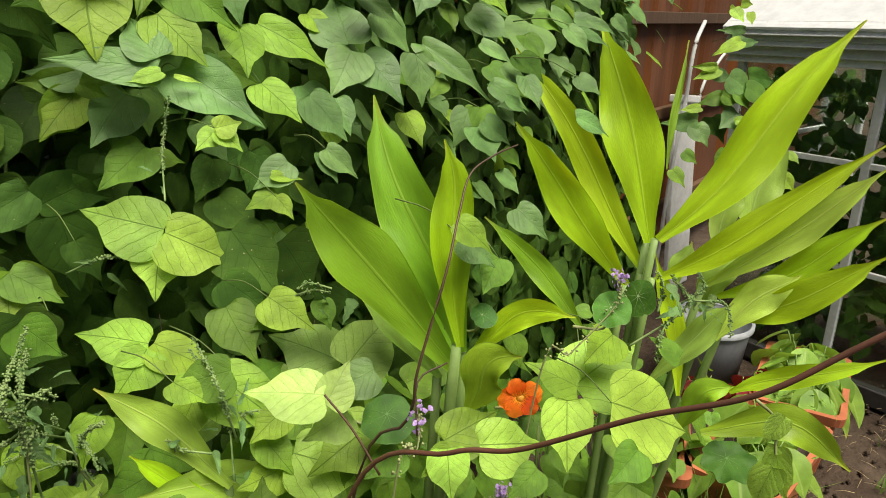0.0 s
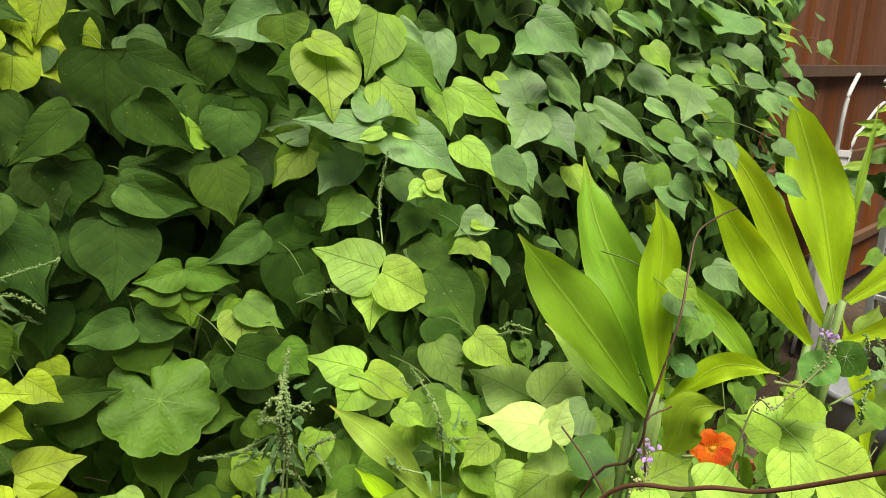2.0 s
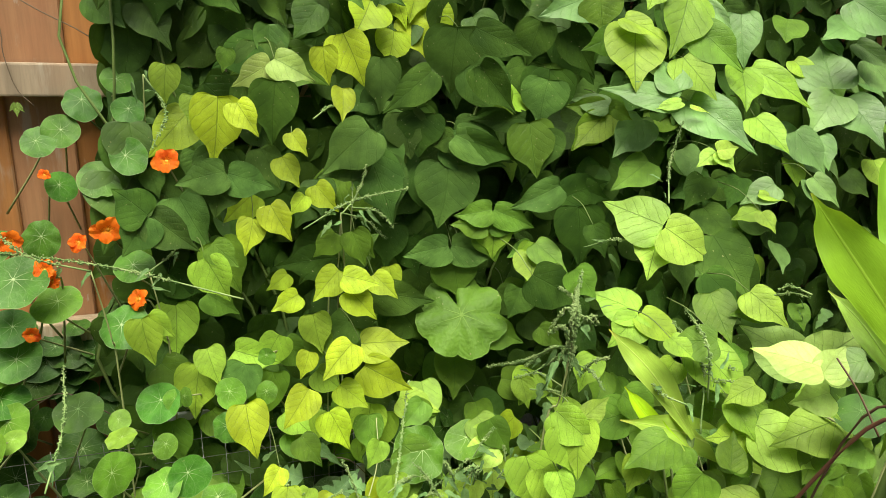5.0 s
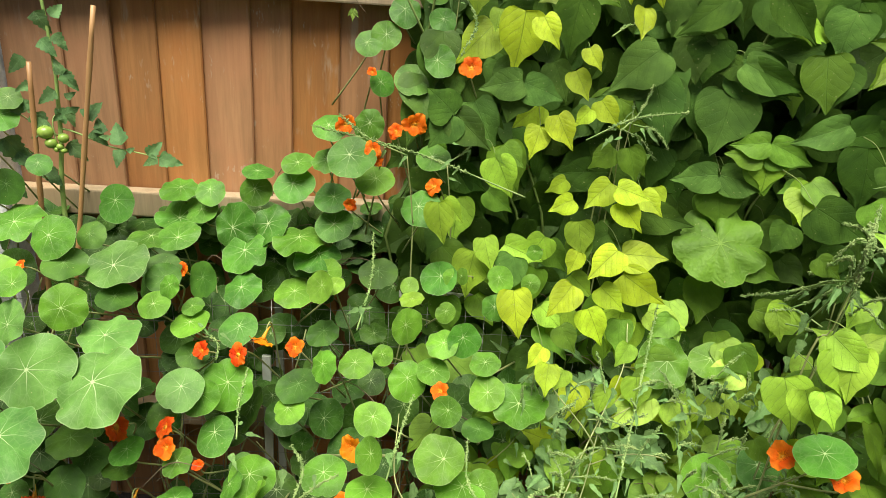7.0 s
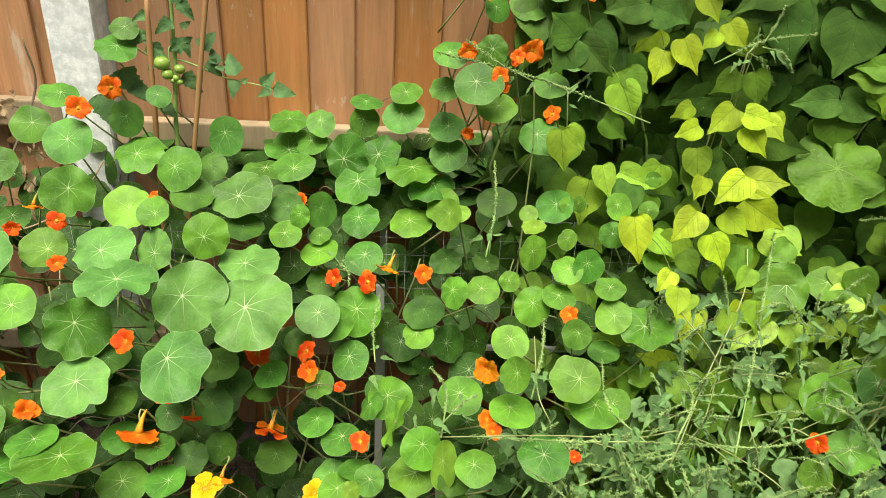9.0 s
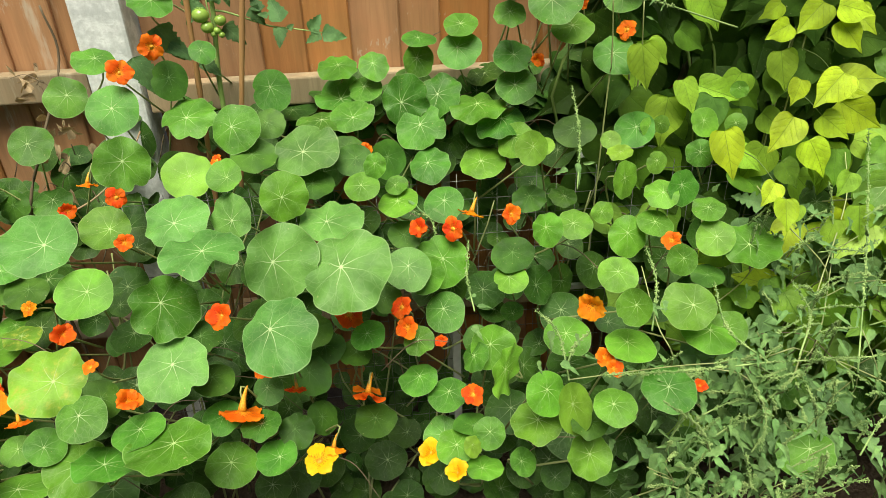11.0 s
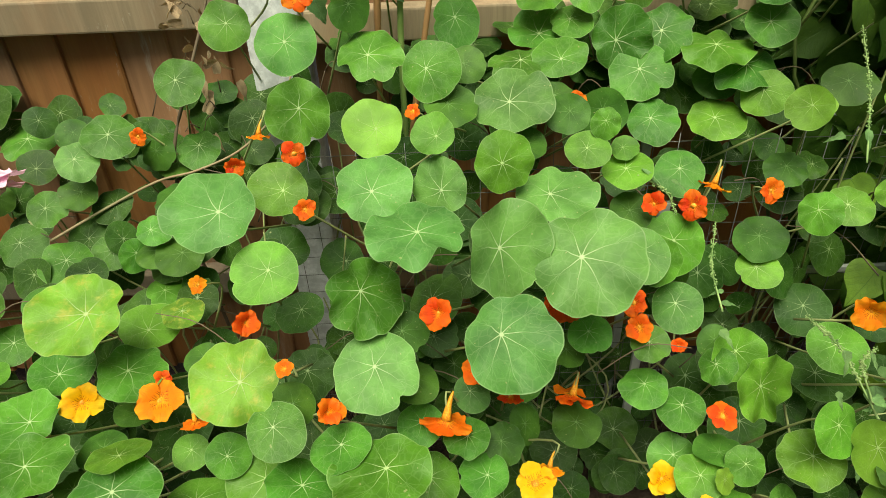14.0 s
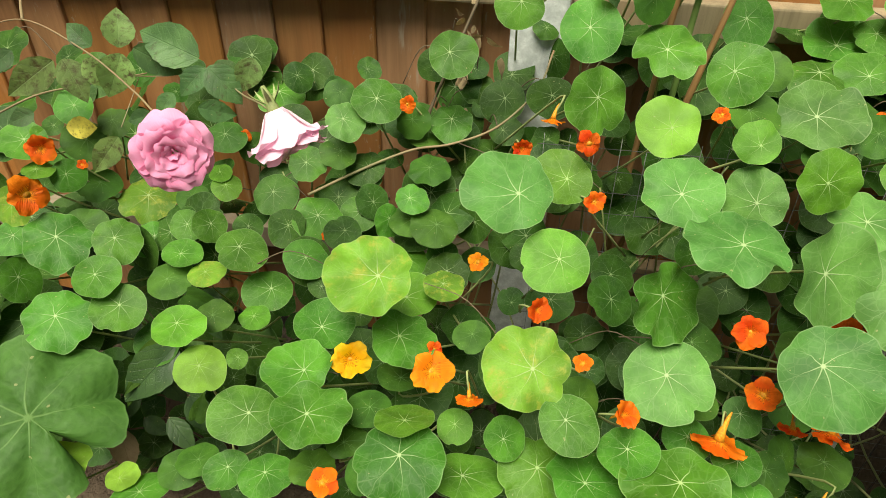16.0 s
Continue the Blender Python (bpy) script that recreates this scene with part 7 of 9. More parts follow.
pad_leaf(NASTURTIUMS[3], -0.866, 1.202, 0.974, 0.032, 8, 47, 2, 'm')
pad_leaf(NASTURTIUMS[3], -0.773, 1.233, 1.011, 0.033, 11, 73, 41, 'm')
pad_leaf(NASTURTIUMS[3], -0.778, 1.223, 0.974, 0.035, 25, 15, 22, 'm')
pad_leaf(NASTURTIUMS[3], -0.688, 1.232, 1.034, 0.035, -6, 61, -24, 'l')
pad_leaf(NASTURTIUMS[3], -0.697, 1.220, 0.991, 0.043, -6, 40, 33, 'm')
pad_leaf(NASTURTIUMS[3], -0.909, 1.032, 0.846, 0.033, 2, 36, -51, 'd')
pad_leaf(NASTURTIUMS[3], -0.851, 1.069, 0.830, 0.039, -34, 18, 38, 'd')
pad_leaf(NASTURTIUMS[3], -0.756, 0.966, 0.780, 0.038, -10, 58, -2, 'm')
pad_leaf(NASTURTIUMS[3], -0.831, 0.851, 0.718, 0.041, 4, 53, -10, 'g')
pad_leaf(NASTURTIUMS[3], -0.767, 0.908, 0.693, 0.049, -5, 32, -30, 'l')
pad_leaf(NASTURTIUMS[3], -0.874, 0.853, 0.656, 0.026, 9, 47, 50, 'd')
pad_leaf(NASTURTIUMS[3], -0.679, 0.618, 0.484, 0.024, 33, 40, 41, 'm')
pad_leaf(NASTURTIUMS[3], -0.995, 0.742, 0.501, 0.030, 49, 37, 6, 'd')
pad_leaf(NASTURTIUMS[3], -0.998, 0.790, 0.650, 0.038, 2, 75, -27, 'd')
pad_leaf(NASTURTIUMS[3], -0.983, 0.811, 0.596, 0.031, 4, 52, 44, 'd')
pad_leaf(NASTURTIUMS[3], -0.909, 0.790, 0.442, 0.039, 20, 80, -39, 'd')
pad_leaf(NASTURTIUMS[3], -0.725, 0.644, 0.527, 0.026, -10, 45, -4, 'l')
pad_leaf(NASTURTIUMS[3], -0.755, 0.629, 0.518, 0.017, 34, 38, -15, 'L')
pad_leaf(NASTURTIUMS[3], -0.742, 0.612, 0.484, 0.029, 147, 83, -41, 'l')
pad_leaf(NASTURTIUMS[3], -0.664, 1.128, 0.847, 0.034, -10, 52, 33, 'd')
pad_leaf(NASTURTIUMS[3], -0.987, 0.984, 0.823, 0.036, 21, 68, 23, 'd')
pad_leaf(NASTURTIUMS[3], -0.834, 0.921, 0.740, 0.031, 4, 62, 48, 'd')
pad_leaf(NASTURTIUMS[3], -0.925, 1.076, 0.853, 0.033, 8, 57, -13, 'd')
pad_leaf(NASTURTIUMS[3], -0.801, 0.857, 0.699, 0.034, 20, 26, -30, 'l')
pad_leaf(NASTURTIUMS[3], -0.931, 0.810, 0.578, 0.029, 17, 73, -25, 'd')
pad_leaf(NASTURTIUMS[3], -0.721, 0.810, 0.588, 0.025, -8, 37, 0, 'd')
pad_leaf(NASTURTIUMS[3], -0.748, 0.670, 0.518, 0.035, 167, 79, -20, 'd')
pad_leaf(NASTURTIUMS[4], -0.627, 1.109, 0.877, 0.049, -21, 67, -45, 'm')
pad_leaf(NASTURTIUMS[4], -0.611, 1.070, 0.852, 0.037, -36, 35, 43, 'l')
pad_leaf(NASTURTIUMS[4], -0.653, 0.878, 0.663, 0.032, -36, 61, 67, 'l')
pad_leaf(NASTURTIUMS[4], -0.608, 1.105, 1.141, 0.036, -8, 56, 41, 'm')
pad_leaf(NASTURTIUMS[4], -0.612, 1.118, 1.072, 0.030, -8, 50, -15, 'm')
pad_leaf(NASTURTIUMS[4], -0.561, 1.025, 1.105, 0.045, -10, 46, 42, 'm')
pad_leaf(NASTURTIUMS[4], -0.513, 1.056, 1.055, 0.038, -9, 57, -30, 'l')
pad_leaf(NASTURTIUMS[4], -0.600, 1.135, 0.991, 0.038, -3, 53, -50, 'm')
pad_leaf(NASTURTIUMS[4], -0.430, 1.076, 0.998, 0.042, -20, 48, 51, 'm')
pad_leaf(NASTURTIUMS[4], -0.529, 1.084, 1.154, 0.031, -13, 10, -20, 'm')
pad_leaf(NASTURTIUMS[4], -0.407, 1.119, 1.088, 0.034, -20, 48, 49, 'm')
pad_leaf(NASTURTIUMS[4], -0.355, 1.177, 1.143, 0.042, -11, 41, 38, 'g')
pad_leaf(NASTURTIUMS[4], -0.599, 1.124, 0.937, 0.041, -11, 52, 9, 'm')
pad_leaf(NASTURTIUMS[4], -0.503, 1.043, 0.872, 0.038, -16, 53, 13, 'd')
pad_leaf(NASTURTIUMS[4], -0.379, 1.053, 0.863, 0.037, -21, 31, -35, 'm')
pad_leaf(NASTURTIUMS[4], -0.600, 0.949, 0.878, 0.031, -37, 25, -26, 'L')
pad_leaf(NASTURTIUMS[4], -0.578, 0.965, 0.875, 0.021, -13, 63, -8, 'L')
pad_leaf(NASTURTIUMS[4], -0.442, 1.015, 0.857, 0.019, -19, 43, 50, 'L')
pad_leaf(NASTURTIUMS[4], -0.434, 0.974, 0.847, 0.023, -33, 71, -38, 'L')
pad_leaf(NASTURTIUMS[4], -0.445, 0.915, 0.822, 0.034, 35, 14, 46, 'l')
pad_leaf(NASTURTIUMS[4], -0.370, 0.960, 0.831, 0.020, 1, 24, -20, 'l')
pad_leaf(NASTURTIUMS[4], -0.340, 1.035, 0.873, 0.017, -50, 14, 30, 'l')
pad_leaf(NASTURTIUMS[4], -0.374, 0.909, 0.792, 0.031, -21, 59, -51, 'l')
pad_leaf(NASTURTIUMS[4], -0.339, 0.915, 0.801, 0.034, 20, 18, 14, 'm')
pad_leaf(NASTURTIUMS[4], -0.485, 0.902, 0.767, 0.020, -12, 26, 28, 'l')
pad_leaf(NASTURTIUMS[4], -0.534, 0.904, 0.747, 0.033, -21, 62, 60, 'l')
pad_leaf(NASTURTIUMS[4], -0.590, 0.878, 0.757, 0.030, -41, 26, 30, 'l')
pad_leaf(NASTURTIUMS[4], -0.437, 0.892, 0.726, 0.037, 0, 26, -9, 'l')
pad_leaf(NASTURTIUMS[4], -0.391, 0.888, 0.746, 0.032, -13, 69, 17, 'l')
pad_leaf(NASTURTIUMS[4], -0.365, 0.814, 0.712, 0.028, 1, 27, -58, 'l')
pad_leaf(NASTURTIUMS[4], -0.306, 0.832, 0.662, 0.029, -20, 75, -51, 'd')
pad_leaf(NASTURTIUMS[4], -0.493, 0.777, 0.720, 0.032, -13, 41, -8, 'l')
pad_leaf(NASTURTIUMS[4], -0.639, 0.917, 0.690, 0.040, -13, 65, -8, 'd')
pad_leaf(NASTURTIUMS[4], -0.491, 0.694, 0.710, 0.030, -50, 28, -13, 'l')
pad_leaf(NASTURTIUMS[4], -0.496, 0.700, 0.636, 0.041, -30, 87, 57, 'l')
pad_leaf(NASTURTIUMS[4], -0.574, 0.770, 0.609, 0.041, -11, 69, 21, 'l')
pad_leaf(NASTURTIUMS[4], -0.651, 0.635, 0.552, 0.041, -14, 78, -14, 'l')
pad_leaf(NASTURTIUMS[4], -0.641, 0.630, 0.616, 0.036, 27, 37, -17, 'l')
pad_leaf(NASTURTIUMS[4], -0.610, 0.600, 0.611, 0.037, -70, 27, 56, 'L')
pad_leaf(NASTURTIUMS[4], -0.568, 0.553, 0.649, 0.031, -19, 75, 26, 'l')
pad_leaf(NASTURTIUMS[4], -0.591, 0.562, 0.546, 0.034, -47, 45, 6, 'l')
pad_leaf(NASTURTIUMS[4], -0.372, 0.743, 0.665, 0.045, -25, 62, -59, 'l')
pad_leaf(NASTURTIUMS[4], -0.308, 0.737, 0.618, 0.030, -28, 36, 45, 'l')
pad_leaf(NASTURTIUMS[4], -0.440, 0.650, 0.580, 0.043, -17, 69, 30, 'm')
pad_leaf(NASTURTIUMS[4], -0.599, 0.970, 0.775, 0.032, -18, 62, -25, 'd')
pad_leaf(NASTURTIUMS[4], -0.475, 1.256, 1.355, 0.034, 4, 34, -2, 'm')
pad_leaf(NASTURTIUMS[4], -0.415, 1.239, 1.391, 0.026, 6, 24, 34, 'm')
pad_leaf(NASTURTIUMS[4], -0.398, 1.213, 1.342, 0.027, 2, 22, -15, 'm')
pad_leaf(NASTURTIUMS[4], -0.509, 1.233, 1.305, 0.031, 5, 24, -49, 'm')
pad_leaf(NASTURTIUMS[4], -0.547, 1.222, 1.288, 0.029, 6, 32, 57, 'm')
pad_leaf(NASTURTIUMS[4], -0.407, 1.176, 1.266, 0.033, 1, 24, 48, 'm')
pad_leaf(NASTURTIUMS[4], -0.452, 1.207, 1.224, 0.040, 5, 44, 12, 'm')
pad_leaf(NASTURTIUMS[4], -0.516, 1.197, 1.216, 0.026, 8, 10, 39, 'm')
pad_leaf(NASTURTIUMS[4], -0.356, 1.044, 0.866, 0.018, 2, 23, -55, 'l')
pad_leaf(NASTURTIUMS[4], -0.590, 0.572, 0.599, 0.027, -44, 79, 0, 'd')
pad_leaf(NASTURTIUMS[4], -0.338, 0.737, 0.615, 0.044, -18, 79, -11, 'l')
pad_leaf(NASTURTIUMS[5], -0.268, 1.013, 0.882, 0.027, -6, 22, 31, 'l')
pad_leaf(NASTURTIUMS[5], -0.207, 1.009, 0.875, 0.020, -29, 21, -15, 'l')
pad_leaf(NASTURTIUMS[5], -0.275, 0.992, 0.829, 0.027, -21, 22, 9, 'm')
pad_leaf(NASTURTIUMS[5], -0.202, 1.028, 0.934, 0.016, -27, 13, 14, 'l')
pad_leaf(NASTURTIUMS[5], -0.297, 0.888, 0.767, 0.029, -25, 68, -11, 'l')
pad_leaf(NASTURTIUMS[5], -0.293, 0.850, 0.728, 0.034, -29, 45, -31, 'l')
pad_leaf(NASTURTIUMS[5], -0.238, 0.838, 0.715, 0.050, -29, 69, 51, 'l')
pad_leaf(NASTURTIUMS[5], -0.182, 0.629, 0.430, 0.046, -44, 61, -37, 'l')
pad_leaf(NASTURTIUMS[5], 0.045, 0.903, 0.776, 0.050, -40, 44, -24, 'l')
pad_leaf(NASTURTIUMS[5], 0.133, 0.916, 0.777, 0.042, -35, 59, 30, 'l')
pad_leaf(NASTURTIUMS[5], 0.100, 0.777, 0.612, 0.046, -44, 26, 15, 'l')
pad_leaf(NASTURTIUMS[5], 0.068, 0.693, 0.508, 0.032, -2, 28, -16, 'l')
pad_leaf(NASTURTIUMS[5], 0.203, 0.652, 0.767, 0.043, -47, 70, -2, 'm')
pad_leaf(NASTURTIUMS[5], 0.134, 0.716, 0.541, 0.044, -38, 59, 47, 'l')
pad_leaf(NASTURTIUMS[5], 0.180, 0.767, 0.652, 0.041, -6, 25, 29, 'g')
pad_leaf(NASTURTIUMS[6], 0.681, 0.252, 1.154, 0.022, -102, 23, 48, 'm')
pad_leaf(NASTURTIUMS[6], 0.654, 0.271, 1.144, 0.023, -74, 51, 36, 'm')
pad_leaf(NASTURTIUMS[6], 0.484, 0.459, 1.015, 0.031, -51, 50, 16, 'd')
pad_leaf(NASTURTIUMS[6], 0.596, 0.406, 1.117, 0.016, -55, 45, 53, 'm')
pad_leaf(NASTURTIUMS[6], 1.090, 0.211, 0.718, 0.047, -69, 73, 18, 'd')
pad_flower(NASTURTIUMS[0], -2.114, 0.907, 0.767, 0.020, 28, 17, 'o')
pad_flower(NASTURTIUMS[0], -2.119, 0.849, 0.718, 0.025, 63, 18, 'o')
pad_flower(NASTURTIUMS[0], -1.876, 1.098, 0.715, 0.009, 56, 42, 'o')
pad_flower(NASTURTIUMS[0], -2.072, 0.926, 0.732, 0.007, 47, 26, 'o')
pad_flower(NASTURTIUMS[1], -1.472, 0.702, 0.616, 0.024, 31, 53, 'a')
pad_flower(NASTURTIUMS[1], -1.472, 0.727, 0.631, 0.010, 43, 40, 'r')
pad_flower(NASTURTIUMS[1], -1.417, 0.669, 0.617, 0.015, 22, -65, 'o')
pad_flower(NASTURTIUMS[1], -1.582, 1.087, 0.805, 0.012, 6, 9, 'o')
pad_flower(NASTURTIUMS[1], -1.391, 0.946, 0.821, 0.014, 19, 7, 'r')
pad_flower(NASTURTIUMS[1], -1.587, 0.721, 0.598, 0.024, 16, 38, 'A')
pad_flower(NASTURTIUMS[1], -1.583, 0.570, 0.536, 0.017, 35, 72, 'o')
pad_flower(NASTURTIUMS[1], -1.429, 0.812, 0.717, 0.012, -34, 35, 'a')
pad_flower(NASTURTIUMS[1], -1.686, 0.957, 0.626, 0.016, 61, 25, 'o')
pad_flower(NASTURTIUMS[2], -1.109, 0.711, 0.742, 0.017, -13, 35, 'r')
pad_flower(NASTURTIUMS[2], -1.021, 0.706, 0.600, 0.015, 2, -66, 'r')
pad_flower(NASTURTIUMS[2], -1.105, 0.690, 0.582, 0.029, -22, -65, 'o')
pad_flower(NASTURTIUMS[2], -1.136, 0.965, 0.884, 0.010, -34, 33, 'o')
pad_flower(NASTURTIUMS[2], -1.348, 0.731, 0.719, 0.016, 37, 26, 'r')
pad_flower(NASTURTIUMS[2], -1.289, 0.665, 0.704, 0.009, -9, 60, 'o')
pad_flower(NASTURTIUMS[2], -1.241, 0.634, 0.663, 0.017, 51, 46, 'o')
pad_flower(NASTURTIUMS[2], -1.351, 0.960, 0.864, 0.016, -23, -65, 'a')
pad_flower(NASTURTIUMS[2], -1.301, 0.933, 0.843, 0.015, 22, 20, 'r')
pad_flower(NASTURTIUMS[2], -1.287, 0.880, 0.786, 0.013, 21, 22, 'o')
pad_flower(NASTURTIUMS[2], -1.239, 1.093, 1.049, 0.018, 6, 2, 'o')
pad_flower(NASTURTIUMS[2], -1.294, 1.069, 1.013, 0.019, 21, 22, 'o')
pad_flower(NASTURTIUMS[2], -1.063, 0.720, 0.634, 0.018, -28, 44, 'o')
pad_flower(NASTURTIUMS[3], -0.888, 1.079, 0.835, 0.017, -32, 33, 'o')
pad_flower(NASTURTIUMS[3], -0.936, 0.825, 0.649, 0.024, -26, 20, 'r')
pad_flower(NASTURTIUMS[3], -0.846, 0.808, 0.663, 0.017, -48, 50, 'r')
pad_flower(NASTURTIUMS[3], -0.840, 0.788, 0.637, 0.017, -10, 40, 'o')
pad_flower(NASTURTIUMS[3], -0.785, 0.778, 0.608, 0.011, -22, 51, 'r')
pad_flower(NASTURTIUMS[3], -0.917, 0.796, 0.502, 0.026, -31, -63, 'o')
pad_flower(NASTURTIUMS[3], -0.971, 0.664, 0.510, 0.017, -25, -64, 'a')
pad_flower(NASTURTIUMS[3], -0.993, 0.642, 0.502, 0.022, -18, 74, 'A')
pad_flower(NASTURTIUMS[3], -0.819, 0.664, 0.472, 0.020, -19, 60, 'A')
pad_flower(NASTURTIUMS[3], -0.708, 0.948, 0.766, 0.020, -39, -61, 'a')
pad_flower(NASTURTIUMS[3], -0.746, 0.915, 0.747, 0.018, -28, 14, 'r')
pad_flower(NASTURTIUMS[3], -0.807, 0.904, 0.760, 0.015, -29, 35, 'r')
pad_flower(NASTURTIUMS[3], -0.782, 0.595, 0.497, 0.019, -22, 74, 'A')
pad_flower(NASTURTIUMS[3], -0.744, 0.694, 0.560, 0.016, -37, 59, 'r')
pad_flower(NASTURTIUMS[4], -0.574, 1.086, 1.149, 0.016, 16, 4, 'o')
pad_flower(NASTURTIUMS[4], -0.480, 1.095, 1.138, 0.014, -7, 23, 'o')
pad_flower(NASTURTIUMS[4], -0.518, 1.026, 1.115, 0.015, -14, 17, 'o')
pad_flower(NASTURTIUMS[4], -0.510, 1.030, 1.098, 0.013, -5, 17, 'o')
pad_flower(NASTURTIUMS[4], -0.400, 1.094, 1.033, 0.016, -42, 30, 'o')
pad_flower(NASTURTIUMS[4], -0.565, 1.097, 0.988, 0.012, 9, 18, 'o')
pad_flower(NASTURTIUMS[4], -0.644, 0.913, 0.769, 0.015, 5, 25, 'o')
pad_flower(NASTURTIUMS[4], -0.521, 0.800, 0.640, 0.022, -25, 10, 'a')
pad_flower(NASTURTIUMS[4], -0.377, 0.841, 0.732, 0.015, -44, 37, 'o')
pad_flower(NASTURTIUMS[4], -0.526, 0.670, 0.610, 0.013, 1, 44, 'o')
pad_flower(NASTURTIUMS[4], -0.389, 0.650, 0.575, 0.010, -9, 63, 'r')
pad_flower(NASTURTIUMS[4], -0.342, 1.150, 1.257, 0.019, -5, 12, 'o')
pad_flower(NASTURTIUMS[4], -0.446, 1.152, 1.143, 0.021, 9, -3, 'o')
pad_flower(NASTURTIUMS[4], -0.533, 1.184, 1.235, 0.008, 6, 18, 'o')
pad_flower(NASTURTIUMS[4], -0.533, 0.696, 0.612, 0.015, -13, 50, 'o')
pad_flower(NASTURTIUMS[5], 0.069, 0.716, 0.556, 0.016, -40, 23, 'r')
pad_flower(NASTURTIUMS[5], 0.163, 0.689, 0.730, 0.021, -38, 45, 'o')
pad_flower(NASTURTIUMS[5], 0.230, 0.631, 0.732, 0.021, -47, 56, 'o')
pad_flower(NASTURTIUMS[6], 0.640, 0.374, 0.993, 0.023, -62, 34, 'o')


def pad_front(x, z):
    """The nasturtiums lean out from the fence: the lower, the nearer."""
    return min(1.2, 0.62 + max(0, z - 0.52) * 1.45)


def pad_body(plant, x0, x1, z0, z1, inner, seed):
    rng = random.Random(seed)
    poses = []
    for _ in range(inner):
        x, z = rng.uniform(x0, x1), rng.uniform(z0, z1)
        y = min(1.28, pad_front(x, z) + rng.uniform(0.13, 0.38))
        if -1.02 < x < -0.68 and z < 0.56:
            y, z = rng.uniform(0.92, 1.3), rng.uniform(0.02, 0.2)
        poses.append((rng.randrange(len(PADS)), facing(x, y, z, rng.gauss(0, 25), rng.gauss(48, 15), rng.uniform(0, 360), rng.uniform(0.020, 0.048))))
    leaf_mass("inner_foliage", PADS, poses, PAD_SHADED, plant, "small round inner leaves darkened for shade")
    runs, dry = [], []
    foot = Vector(plant.location)
    for hub, n in pad_hubs[plant.name]:
        low = Vector((hub.x + rng.uniform(-0.09, 0.09), hub.y + rng.uniform(0.08, 0.2), hub.z - rng.uniform(0.10, 0.2)))
        if x0 > 0.3:
            low = hub + Vector((rng.uniform(-0.01, 0.01), rng.uniform(0.04, 0.06), -0.035))
        runs.append((bend([hub - n * 0.001, hub - n * 0.035 + Vector((0, 0.01, -0.012)), low], 4), 0.0012, 0.0021))
    for i in range(9):
        a = Vector((rng.uniform(x0, x1), rng.uniform(0.98, 1.2), rng.uniform(0.45, z1 - 0.1)))
        mid = a.lerp(foot, 0.4) + Vector((rng.uniform(-0.16, 0.16), 0.06, rng.uniform(-0.12, 0.05)))
        runs.append((bend([a, mid, foot + Vector((rng.uniform(-0.17, 0.17), rng.uniform(-0.05, 0.15), 0))], 6), 0.0015, 0.0028))
    for i in range(16):
        a = Vector((rng.uniform(x0, x1), 0.0, rng.uniform(0.4, z1)))
        a.y = pad_front(a.x, a.z) + rng.uniform(0.08, 0.3)
        b = a + Vector((rng.uniform(-0.14, 0.14), rng.uniform(-0.06, 0.06), rng.uniform(-0.1, 0.1)))
        dry.append((bend([a, a.lerp(b, 0.5) + Vector((0, 0, 0.03)), b], 4), 0.0012, 0.0008))
    tubes_part("stalk_tangle", runs, STEM_PALE, plant, "thin pale green leaf stalks", 5, "stuff")
    tubes_part("dead_tangle", dry, STEM_DRY, plant, "thin dry brown stalks", 4, "stuff")


for plant, x0, x1, z0, z1, n, s in zip(NASTURTIUMS, (-2.5, -1.75, -1.38, -1.0, -0.66, -0.3, 0.5), (-1.75, -1.38, -1.0, -0.66, -0.3, 0.2, 0.95),
                                       (0.12, 0.12, 0.14, 0.12, 0.06, 0.1, 0.6), (0.80, 0.80, 0.88, 0.92, 0.93, 0.8, 0.9), (230, 140, 150, 150, 150, 120, 12), range(21, 28)):
    pad_body(plant, x0, x1, z0, z1, n, s)

# ---- ginger lilies with long strap leaves ----
GINGERS = [root("ginger_lily", p, "ginger lily with long bright yellow-green strap leaves", "ginger lily", "ginger lilies") for p in ((0.6, 0.52, 0.0), (1.0, 0.42, 0.0), (0.42, 0.66, 0.0))]


